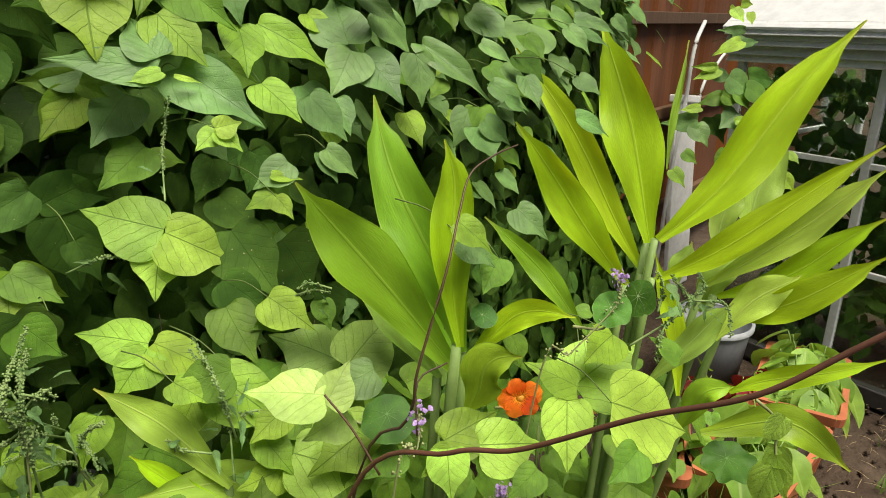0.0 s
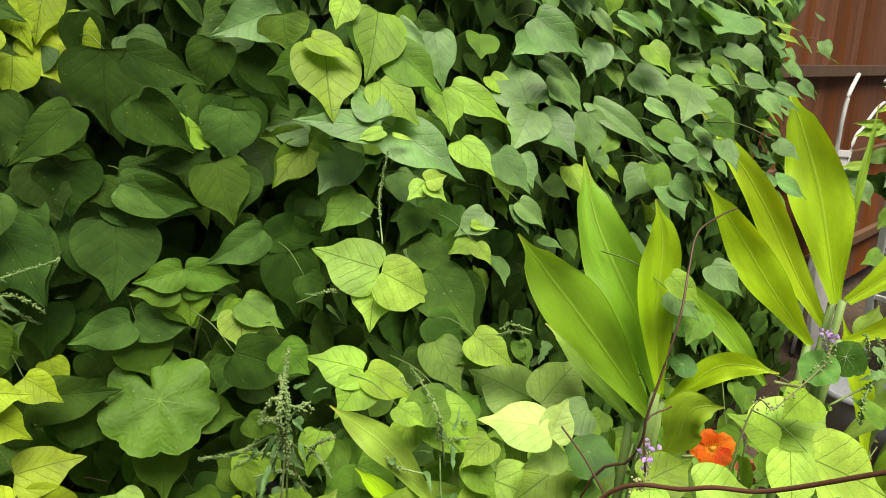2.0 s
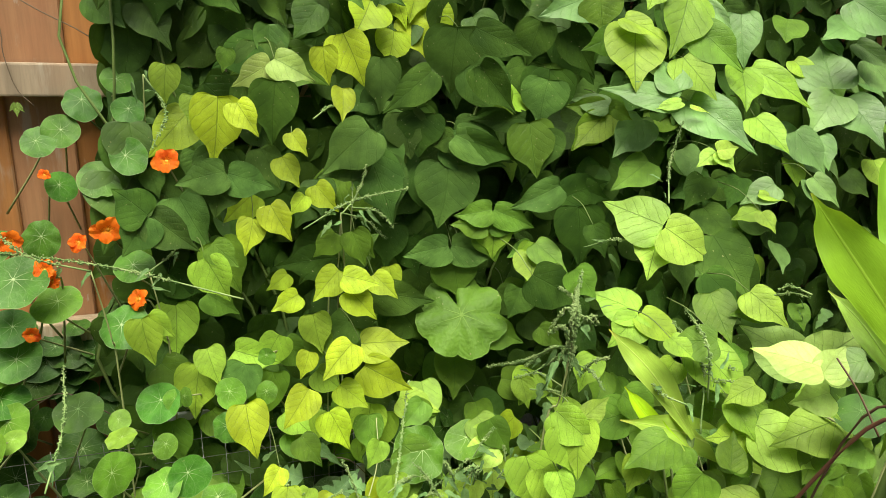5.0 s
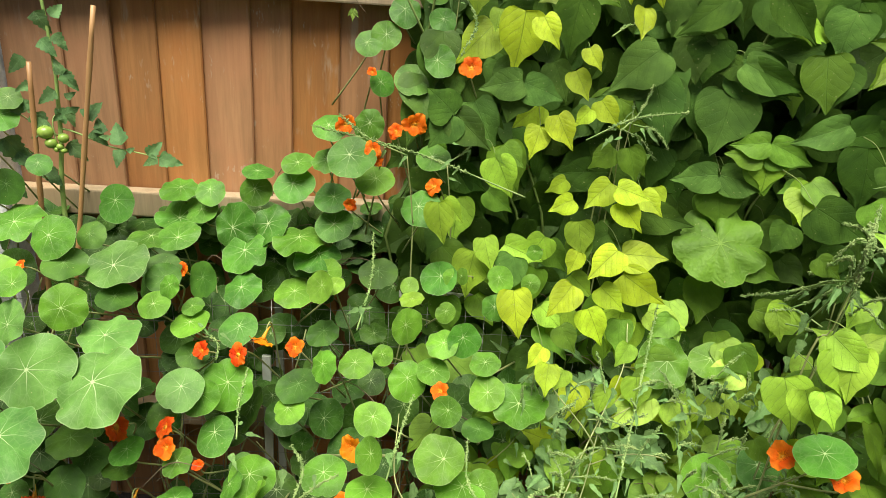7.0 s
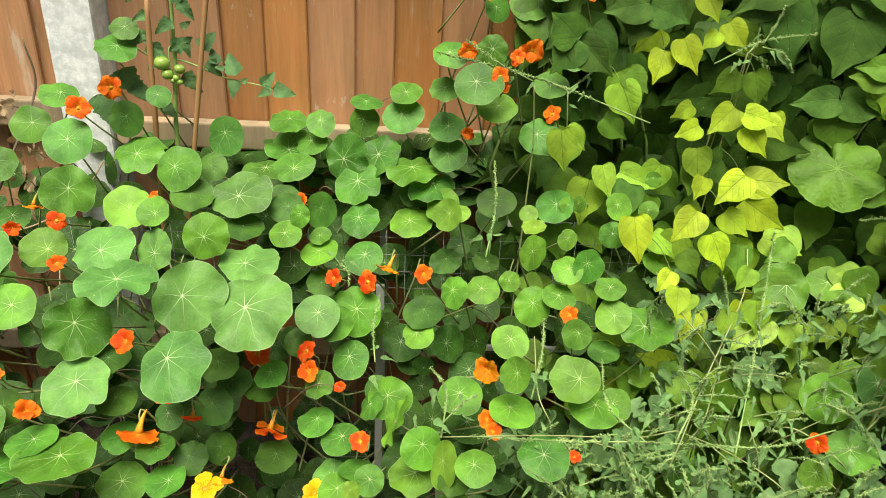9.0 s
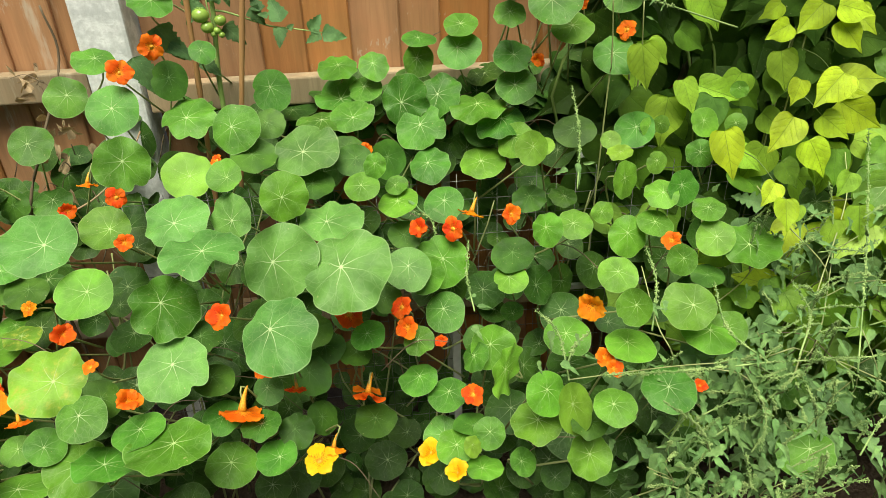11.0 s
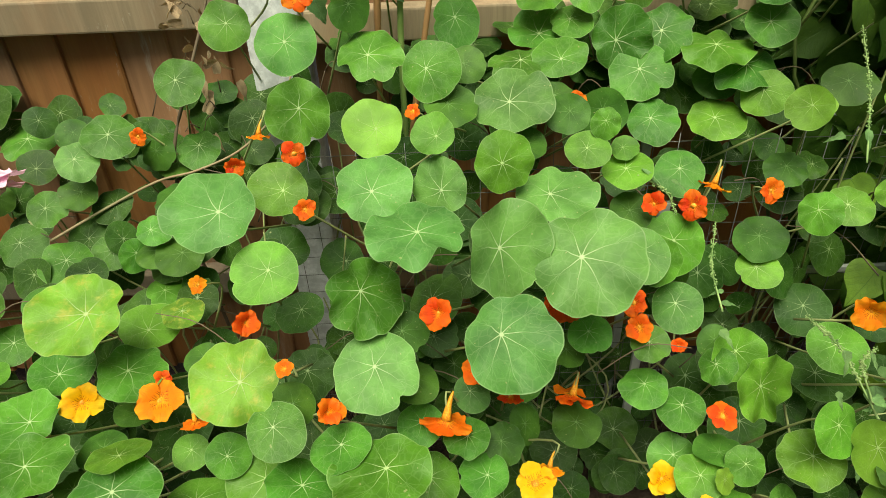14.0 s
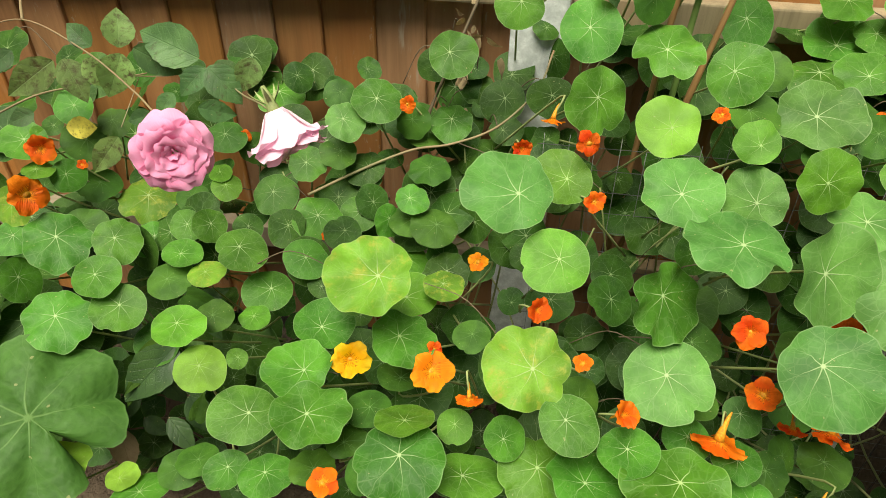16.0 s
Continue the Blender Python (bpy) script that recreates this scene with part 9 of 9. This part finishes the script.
tubes_part("side_stem", [(bend([(0.381, 0.325, 1.10), (0.40, 0.34, 1.14), (0.43, 0.33, 1.15)], 4), 0.001, 0.0008)], STEM_DARK, runner, sides=7)

# ---- toadflax with small purple flowers ----
PURPLE = plain_material("purple_petal", (0.50, 0.30, 0.74), (0.66, 0.48, 0.82), 200.0, 0.55, share=0.25)


def toadflax(points, flowers, seed):
    rng = random.Random(seed)
    top = Vector(points[0])
    foot = Vector((points[-1][0], points[-1][1] + 0.1, 0.0))
    thing = root("toadflax", foot, "toadflax spike with purple flowers above small green pods", "flower", "toadflax spikes")
    line = bend(list(points) + [((points[-1][0] + foot.x) / 2, points[-1][1] + 0.06, points[-1][2] * 0.5), tuple(foot)], 10)
    tubes_part("stem", [(line, 0.0007, 0.0014)], STEM_PALE, thing, sides=5)
    verts, faces = [], []
    upper = line[:10 * (len(points) - 1)]
    for k in range(70):
        p = rng.choice(upper) + Vector((rng.gauss(0, 0.0022), rng.gauss(0, 0.0022), rng.gauss(0, 0.002)))
        i, r = len(verts), rng.uniform(0.0012, 0.0021)
        verts += [p + Vector(d) * r for d in ((1, 0, 0), (-1, 0, 0), (0, 1, 0), (0, -1, 0), (0, 0, 1), (0, 0, -1))]
        faces += [(i + x, i + y, i + z) for x, y, z in ((0, 2, 4), (2, 1, 4), (1, 3, 4), (3, 0, 4), (2, 0, 5), (1, 2, 5), (3, 1, 5), (0, 3, 5))]
    tagged(part("pod_cluster", mesh_from("pod_cluster", [v - foot for v in verts], faces, STEM_PALE), None, thing, "tiny pale green pods"), kind="stuff")
    for k in range(2 * flowers):
        a = rng.uniform(0, 360)
        p = top + Vector((rng.gauss(0, 0.005), rng.gauss(0, 0.004), rng.uniform(-0.012, 0.008)))
        m = facing(p.x, p.y, p.z, rng.uniform(-70, 70), rng.uniform(-10, 40), a, rng.uniform(0.0034, 0.0056), 1.3)
        part("flower", shape_mesh("flower", PETAL_SHAPE, 0, PURPLE), None, thing, m=under(thing, m))


toadflax([(0.663, 0.268, 1.180), (0.653, 0.264, 1.151), (0.608, 0.293, 1.099), (0.574, 0.315, 1.063)], 16, 1)
toadflax([(0.390, 0.330, 1.115), (0.38, 0.325, 1.085), (0.36, 0.335, 1.045)], 10, 2)
toadflax([(0.537, 0.309, 0.966), (0.535, 0.31, 0.94), (0.53, 0.33, 0.9)], 14, 3)
toadflax([(0.521, 0.322, 0.954), (0.518, 0.325, 0.93), (0.51, 0.34, 0.9)], 14, 4)

# ---- tomato plant and its canes ----
CANE = plain_material("bamboo_cane", (0.44, 0.25, 0.11), (0.36, 0.19, 0.08), 50.0, 0.45, stretch=(1, 1, 0.12))
for lower, upper in (((-1.25, 1.16, 0.0), (-1.176, 1.16, 1.217)), ((-1.29, 1.175, 0.0), (-1.047, 1.165, 1.325))):
    cane = root("bamboo_cane", lower, "thin brown bamboo cane holding up the tomato plant", "cane", "bamboo canes")
    a, b = Vector(lower), Vector(upper)
    line = [a.lerp(b, k / 24) for k in range(25)]
    verts, faces = tube(line, 0.0052, 0.0046, 10)
    for k in (3, 7, 11, 15, 19, 22):
        for i in range(10 * k, 10 * k + 10):
            verts[i] = verts[i] + (verts[i] - line[k]) * 0.22
    part("rod", mesh_from("rod", [v - a for v in verts], faces, CANE), None, cane)
tomato = root("tomato_plant", (-1.16, 1.2, 0.0), "tomato plant with small green fruits and toothed leaves", "tomato plant")
TOMATO_LEAF = leaf_material("tomato_leaf", (0.075, 0.165, 0.060), (0.15, 0.26, 0.11), "heart", 0.55, 0.35, 0.25, 0.5)
TOMATO_SHAPES = [toothed_shape(90 + i, 5, 0.36, 0.0, 0.20) for i in range(4)]
GREEN_FRUIT = plain_material("green_tomato", (0.20, 0.34, 0.05), (0.28, 0.40, 0.08), 40.0, 0.25, spec=0.5, bump=0.05)
tubes_part("stem", [(bend([(-1.16, 1.2, 0.0), (-1.165, 1.19, 0.6), (-1.159, 1.18, 0.929), (-1.146, 1.18, 1.07), (-1.142, 1.18, 1.146), (-1.14, 1.18, 1.21), (-1.15, 1.18, 1.38)], 6), 0.006, 0.003)], STEM_GREEN, tomato, "hairy green stem", 8)
tubes_part("leaf_stalk", [(bend([(-1.146, 1.18, 1.09), (-1.116, 1.18, 1.083), (-1.051, 1.18, 1.058), (-1.007, 1.18, 1.05), (-0.93, 1.18, 1.036)], 5), 0.0022, 0.001)], STEM_GREEN, tomato, sides=6)
tubes_part("truss", [(bend([(-1.146, 1.18, 1.12), (-1.15, 1.165, 1.105), (-1.145, 1.16, 1.06)], 5), 0.0016, 0.0012)], STEM_GREEN, tomato, sides=6)


def tomato_leaflet(x, y, z, length, yaw, tilt, spin):
    count[0] += 1
    m = facing(x, y, z, yaw, tilt, spin, length, 1.1)
    part("leaflet", shape_mesh("leaflet", TOMATO_SHAPES, count[0] % 4, TOMATO_LEAF), None, tomato, m=under(tomato, m))


tomato_leaflet(-1.062, 1.170, 1.085, 0.037, 24, 29, -174)
tomato_leaflet(-1.025, 1.170, 1.065, 0.053, 5, 27, -160)
tomato_leaflet(-1.047, 1.170, 1.077, 0.019, 22, 22, -104)
tomato_leaflet(-1.028, 1.170, 1.056, 0.038, 4, 31, -9)
tomato_leaflet(-1.015, 1.170, 1.051, 0.018, 24, 27, 124)
tomato_leaflet(-0.976, 1.170, 1.046, 0.041, 24, 13, 131)
tomato_leaflet(-0.957, 1.170, 1.042, 0.033, 5, 22, -60)
tomato_leaflet(-0.954, 1.170, 1.042, 0.047, 5, 21, 76)
tomato_leaflet(-1.139, 1.170, 1.164, 0.040, 19, 19, -54)
tomato_leaflet(-1.122, 1.170, 1.196, 0.033, 16, 9, -156)
tomato_leaflet(-1.124, 1.170, 1.200, 0.035, 11, 6, 48)
tomato_leaflet(-1.122, 1.170, 1.151, 0.023, 16, 21, 126)
tomato_leaflet(-1.117, 1.170, 1.123, 0.028, 5, 10, 10)
tomato_leaflet(-1.133, 1.170, 1.120, 0.023, 17, 8, -50)
tomato_leaflet(-1.128, 1.170, 1.064, 0.050, 6, 12, 44)
tomato_leaflet(-1.163, 1.170, 1.106, 0.046, 14, 23, -39)
tomato_leaflet(-1.248, 1.170, 1.068, 0.073, 8, 11, 31)
tomato_leaflet(-1.302, 1.170, 1.015, 0.074, 22, 22, 21)
tomato_leaflet(-1.198, 1.170, 1.144, 0.050, 13, 18, -41)
tomato_leaflet(-1.244, 1.170, 1.055, 0.038, 29, 15, -76)
tomato_leaflet(-1.158, 1.170, 1.308, 0.045, 18, 7, 31)
tomato_leaflet(-1.129, 1.170, 1.300, 0.035, 31, 19, 140)
tomato_leaflet(-1.155, 1.170, 1.258, 0.041, 14, 20, 42)
tomato_leaflet(-1.191, 1.170, 1.225, 0.041, 25, 7, -41)
tomato_leaflet(-1.184, 1.170, 1.130, 0.037, 26, 11, -107)
tomato_leaflet(-1.186, 1.170, 1.119, 0.050, 28, 16, 27)
tomato_leaflet(-1.230, 1.170, 1.038, 0.052, 21, 31, 45)
tomato_leaflet(-1.180, 1.170, 1.007, 0.045, 13, 23, 41)
tomato_leaflet(-1.251, 1.170, 0.979, 0.044, 34, 22, 32)
tomato_leaflet(-1.122, 1.170, 1.198, 0.041, 25, 19, 38)
tomato_leaflet(-1.144, 1.170, 1.111, 0.047, 24, 10, 117)
tomato_leaflet(-1.090, 1.170, 1.114, 0.046, 13, 21, 137)
tomato_leaflet(-1.077, 1.170, 1.092, 0.040, 9, 10, 36)
tomato_leaflet(-1.183, 1.170, 1.173, 0.031, 23, 21, -69)
tomato_leaflet(-1.128, 1.170, 1.270, 0.037, 15, 12, 35)
for x, z, r in ((-1.163, 1.085, 0.0150), (-1.155, 1.064, 0.0115), (-1.130, 1.075, 0.0105), (-1.138, 1.058, 0.0072), (-1.146, 1.052, 0.006), (-1.132, 1.050, 0.006)):
    bm = bmesh.new()
    bmesh.ops.create_uvsphere(bm, u_segments=18, v_segments=12, radius=r)
    for v in bm.verts:
        v.co.z *= 0.9
        v.co.z -= 0.12 * r * math.exp(-((v.co.xy.length / (0.4 * r)) ** 2)) * (v.co.z > 0)
    fruit = part("fruit", bm, GREEN_FRUIT, tomato, "small unripe green tomato", Matrix.Translation(Vector((x, 1.158, z)) - Vector(tomato.location)), True)
    verts, faces = [Vector((0, 0, 0.86 * r))], []
    for i in range(5):
        a = 2 * math.pi * i / 5
        verts += [Vector((0.25 * r * math.cos(a - 0.3), 0.25 * r * math.sin(a - 0.3), 0.9 * r)), Vector((0.85 * r * math.cos(a), 0.85 * r * math.sin(a), 0.75 * r)), Vector((0.25 * r * math.cos(a + 0.3), 0.25 * r * math.sin(a + 0.3), 0.9 * r))]
        faces += [(0, 3 * i + 1, 3 * i + 2), (0, 3 * i + 2, 3 * i + 3)]
    part("calyx", mesh_from("calyx", verts, faces, STEM_GREEN), None, fruit)

# ---- rose bush with two pink flowers ----
ROSE_LEAF = {"g": leaf_material("rose_leaf_green", (0.070, 0.150, 0.050), (0.13, 0.22, 0.09), "heart", 0.42, 0.45, 0.22, 0.4, blotch=(0.58, (0.05, 0.04, 0.02))),
             "s": leaf_material("rose_leaf_spotted", (0.170, 0.270, 0.080), (0.22, 0.30, 0.12), "heart", 0.5, 0.4, 0.28, 0.35, blotch=(0.50, (0.055, 0.035, 0.02))),
             "y": leaf_material("rose_leaf_yellow", (0.580, 0.520, 0.090), (0.5, 0.46, 0.1), "heart", 0.5, 0.4, 0.28, 0.35, blotch=(0.54, (0.09, 0.06, 0.02)))}


def petal_material(name, heart, rim):
    """Deeper towards the petal's foot, paler towards its rim, with fine streaks along it."""
    k = Nodes(name)
    where = k.coord("Object")
    _, along, _ = k.split(where)
    streak = k.noise(k.stretch(where, (9, 1, 1)), 4.0, 4.0, 0.6)
    color = k.mix(k.step(k.math("ADD", along, k.math("MULTIPLY_ADD", streak, 0.4, -0.2)), 0.05, 0.95), heart, rim)
    normal = k.bump(streak, 0.10, 0.02)
    return k.done(color, 0.55, 0.0, 0.25, color, 0.3, normal)


ROSE_PINK = petal_material("rose_petal_pink", (0.76, 0.09, 0.28), (0.95, 0.41, 0.66))
ROSE_PALE = petal_material("rose_petal_pale", (0.95, 0.76, 0.85), (0.93, 0.58, 0.75))
rose = root("rose_bush", (-2.15, 1.1, 0.0), "rose bush with two pink flowers and black-spotted leaves", "rose bush")


def rose_petal(seed, smooth=False):
    rng = random.Random(seed)
    rows, cols, verts, faces = 9, 11, [], []
    p, cleft, curl = rng.uniform(0, 6), rng.uniform(0.0, 0.09), rng.uniform(0.3, 1.0)
    wave = 0.08
    if smooth:
        cleft, curl, wave = 0.4 * cleft, 0.25 * curl, 0.04
    for i in range(rows + 1):
        u = i / rows
        half = 0.12 + 0.56 * u ** 0.7 * (1 - (0.62 if smooth else 0.5) * u ** 5)
        for j in range(cols):
            s = 2 * j / (cols - 1) - 1
            x, y = s * half, u * (1 - 0.22 * s * s * u) - cleft * u ** 6 * math.exp(-(s / 0.22) ** 2)
            verts.append((x, y, 0.42 * x * x + 0.42 * u * (1 - u) - curl * max(0, u - 0.68) ** 1.5 + wave * math.sin(5 * s + p) * u ** 3))
    for i in range(rows):
        for j in range(cols - 1):
            a = i * cols + j
            faces.append((a, a + 1, a + cols + 1, a + cols))
    return verts, faces, None


ROSE_PETALS = [rose_petal(s) for s in range(5)]
BELL_PETALS = [rose_petal(20 + s, True) for s in range(5)]
HIP = mesh_from("rose_flower", *tube([Vector((0, 0, 0.15)), Vector((0, 0, -0.05)), Vector((0, 0, -0.2)), Vector((0, 0, -0.34)), Vector((0, 0.02, -0.5))], 0.15, 0.045, 10), STEM_PALE)


def rose_flower(x, y, z, size, yaw, tilt, material, bell, seed):
    """Whorls of petals, from the tight heart out to the open rim."""
    rng = random.Random(seed)
    m = facing(x, y, z, yaw, tilt, 0, size)
    flower = part("flower", HIP, None, rose, "open double pink rose", under(rose, m))
    rings = ((5, 78, 0.12, 0.95, 1.0), (5, 68, 0.26, 1.06, 0.95), (5, 57, 0.36, 1.06, 0.95), (6, 45, 0.42, 0.98, 0.85)) if bell else \
        ((3, 76, 0.05, 0.36, 1.0), (4, 64, 0.22, 0.50, 1.1), (5, 50, 0.36, 0.66, 1.1), (5, 34, 0.46, 0.82, 1.15), (6, 18, 0.48, 0.96, 1.15), (5, 4, 0.45, 1.04, 1.2))
    for k, (n, open_by, far, big, broad) in enumerate(rings):
        for i in range(n):
            a = radians(360 * i / n + 52 * k + rng.uniform(-10, 10))
            lift = Matrix.Rotation(radians(open_by + rng.uniform(-8, 8)), 4, "X")
            place = Matrix.Rotation(a, 4, "Z") @ Matrix.Translation((0, far * 0.4, 0.0)) @ lift @ Matrix.Scale(big * rng.uniform(0.92, 1.08), 4) @ Matrix.Diagonal((broad, 1, 1, 1))
            part("petal", shape_mesh("bell_petal" if bell else "petal", BELL_PETALS if bell else ROSE_PETALS, rng.randrange(5), material), None, flower, m=place)
    for i in range(5):
        place = Matrix.Rotation(radians(72 * i), 4, "Z") @ Matrix.Rotation(radians(-38), 4, "X") @ Matrix.Scale(0.5, 4) @ Matrix.Diagonal((0.35, 1, 1, 1))
        part("sepal", shape_mesh("sepal", OVALS, 0, STEM_PALE), None, flower, m=Matrix.Translation((0, 0, -0.1)) @ place)


rose_flower(-1.791, 0.754, 0.876, 0.042, 24, 8, ROSE_PINK, False, 5)
rose_flower(-1.712, 0.872, 0.882, 0.066, 62, -62, ROSE_PALE, True, 6)


def rose_leaf(x, y, z, length, yaw, tilt, spin, tone):
    count[0] += 1
    m = facing(x, y, z, yaw, tilt, spin, length * 0.95, 1.1)
    part("leaf", shape_mesh("leaf", OVALS, count[0] % 4, ROSE_LEAF[tone]), None, rose, m=under(rose, m))


rose_leaf(-1.860, 0.971, 0.903, 0.102, 14, 32, -117, 'g')
rose_leaf(-2.014, 0.955, 0.915, 0.049, 19, 28, -138, 'g')
rose_leaf(-1.974, 0.961, 0.914, 0.061, 41, 27, 166, 's')
rose_leaf(-2.066, 0.934, 0.898, 0.084, 37, 20, -61, 's')
rose_leaf(-2.052, 0.937, 0.900, 0.069, 38, 37, 13, 's')
rose_leaf(-2.022, 0.942, 0.900, 0.055, 24, 18, 35, 's')
rose_leaf(-1.970, 0.956, 0.907, 0.070, 37, 16, -30, 's')
rose_leaf(-1.954, 0.964, 0.914, 0.077, 23, 16, 55, 'g')
rose_leaf(-1.850, 0.964, 0.893, 0.057, 15, 34, -45, 'g')
rose_leaf(-1.846, 0.966, 0.894, 0.072, 18, 35, 38, 'g')
rose_leaf(-1.782, 0.984, 0.904, 0.054, 24, 22, -29, 's')
rose_leaf(-1.853, 0.929, 0.847, 0.058, 30, 17, 69, 'g')
rose_leaf(-1.890, 0.935, 0.863, 0.043, 16, 31, -40, 'g')
rose_leaf(-1.916, 0.912, 0.838, 0.038, 23, 27, -80, 'g')
rose_leaf(-2.035, 0.880, 0.822, 0.044, 51, 21, 73, 'y')
rose_leaf(-1.961, 0.885, 0.812, 0.066, 34, 23, -45, 's')
rose_leaf(-2.125, 0.932, 0.909, 0.050, 34, 27, -59, 'g')
rose_leaf(-2.084, 0.885, 0.838, 0.040, 28, 33, -74, 'g')
for points, r in ((((-1.848, 0.821, 0.887), (-1.905, 0.868, 0.895), (-2.008, 0.932, 0.917), (-2.154, 1.005, 0.928), (-2.279, 1.021, 0.892)), 0.0022),
                  (((-1.721, 0.898, 0.861), (-1.758, 0.922, 0.867), (-1.792, 0.951, 0.862), (-1.878, 1.009, 0.873), (-1.955, 1.036, 0.843), (-2.047, 1.069, 0.822)), 0.002),
                  (((-2.245, 0.940, 0.778), (-2.162, 0.981, 0.815), (-2.085, 1.005, 0.830), (-2.008, 1.059, 0.834)), 0.0026),
                  (((-1.958, 0.894, 0.823), (-1.959, 0.940, 0.851), (-1.960, 0.965, 0.867)), 0.0013),
                  (((-1.735, 1.003, 0.668), (-1.657, 1.059, 0.693), (-1.577, 1.093, 0.720), (-1.512, 1.110, 0.729), (-1.441, 1.149, 0.748), (-1.381, 1.207, 0.795), (-1.360, 1.272, 0.842)), 0.0036),
                  (((-2.154, 1.005, 0.928), (-2.176, 1.040, 0.946), (-2.195, 1.090, 0.982)), 0.0035)):
    tubes_part("cane", [(bend(points, 7), r * 0.7, r * 0.5)], ROSE_STEM, rose, "thorny green-brown cane", 8)

# ---- withered climber by the post ----
withered = root("withered_climber", (-1.55, 1.2, 0.0), "withered climber with curled brown leaves beside the post", "climber")
WITHER = leaf_material("withered_leaf", (0.36, 0.27, 0.17), (0.24, 0.16, 0.09), "heart", 0.8, 0.2, 0.15, 0.5)
tubes_part("stem", [(bend([(-1.55, 1.2, 0.0), (-1.585, 1.18, 0.5), (-1.57, 1.16, 0.72), (-1.52, 1.2, 0.86), (-1.47, 1.26, 1.0), (-1.475, 1.26, 1.1)], 6), 0.004, 0.002)], STEM_DRY, withered, sides=7)
rng = random.Random(83)
twigs = []
for i in range(9):
    a = Vector((-1.515 + rng.gauss(0, 0.015), 1.245, rng.uniform(0.72, 0.98)))
    b = a + Vector((rng.uniform(-0.07, 0.06), rng.uniform(-0.02, 0.01), rng.uniform(-0.05, 0.03)))
    twigs.append((bend([a, a.lerp(b, 0.5) + Vector((0, 0, 0.012)), b], 4), 0.0012, 0.0007))
tubes_part("twig_tangle", twigs, STEM_DRY, withered, "thin dry twigs", 5, "stuff")
for i in range(34):
    z = rng.uniform(0.71, 1.0)
    m = facing(-1.515 + rng.gauss(0, 0.024), 1.24 + rng.uniform(-0.03, 0.03), z, rng.uniform(-80, 80), rng.uniform(-40, 40), rng.uniform(-180, 180), rng.uniform(0.016, 0.038), 0.6)
    part("leaf", shape_mesh("leaf", HEARTS, i % 9, WITHER), None, withered, m=under(withered, m))

# ---- a dark shrubby plant in the hollow below the roses ----
DARK_LANCE = leaf_material("dark_lance_leaf", (0.035, 0.075, 0.026), (0.022, 0.046, 0.018), "heart", 0.34, 0.5, 0.15, 0.7)
dusky = root("dark_leaved_plant", (-1.9, 0.9, 0.0), "dark green lance-leaved plant in the hollow under the nasturtiums", "garden plant")


def lance_leaf(x, y, z, length, yaw, tilt, spin, material=DARK_LANCE, label=""):
    count[0] += 1
    m = facing(x, y, z, yaw, tilt, spin, length, 0.85)
    part("leaf", shape_mesh("lance_leaf", OVALS, count[0] % 4, material), None, dusky, label, under(dusky, m))
    a, foot = Vector((x, y, z)), Vector((-1.9, 0.9, 0.0))
    tubes_part("stalk", [(bend([a, a.lerp(foot, 0.4) + Vector((0, 0.03, 0.02)), foot + Vector((0.01 * (count[0] % 5 - 2), 0, 0))], 5), 0.0014, 0.003)], STEM_DRY, dusky, sides=5)


lance_leaf(-1.875, 0.760, 0.534, 0.112, 30, 40, -53)
lance_leaf(-1.917, 0.880, 0.503, 0.066, 28, 45, 104)
lance_leaf(-1.872, 0.840, 0.525, 0.050, 28, 45, 25)
lance_leaf(-1.865, 0.740, 0.444, 0.075, 30, 35, 17)
lance_leaf(-1.968, 0.750, 0.425, 0.056, 40, 40, -38)
lance_leaf(-2.007, 0.800, 0.431, 0.072, 35, 40, -57)
lance_leaf(-1.880, 0.700, 0.435, 0.066, 30, 50, 24)
lance_leaf(-1.944, 0.790, 0.426, 0.066, 30, 40, 25)
lance_leaf(-1.963, 0.740, 0.367, 0.050, 30, 45, 41)
lance_leaf(-1.927, 0.920, 0.543, 0.049, 30, 40, -79)
lance_leaf(-2.005, 0.860, 0.480, 0.060, 35, 40, -54)
lance_leaf(-1.977, 0.700, 0.385, 0.076, 35, 30, -2, WITHER, "brown withered leaf")

# ---- a bean tendril that hangs over the fence ----
tendril = root("bean_tendril", (-0.290, 1.33, 0.0), "thin wandering bean tendril with a young tip on the fence", "climber")
tubes_part("stem", [(bend([(-0.290, 1.33, 0.0), (-0.290, 1.325, 1.2), (-0.560, 1.28, 1.52), (-0.590, 1.290, 1.452), (-0.586, 1.290, 1.399), (-0.576, 1.290, 1.366), (-0.556, 1.290, 1.342)], 6), 0.0012, 0.0007)], STEM_DRY, tendril, sides=5)
for i, s in enumerate((0.02, 0.024, 0.018)):
    m = facing(-0.581, 1.28, 1.346, 20 * i, 5, 40 - 40 * i, s, 0.6)
    part("leaf", shape_mesh("leaf", HEARTS, i, BEAN["P"]), None, tendril, m=under(tendril, m))
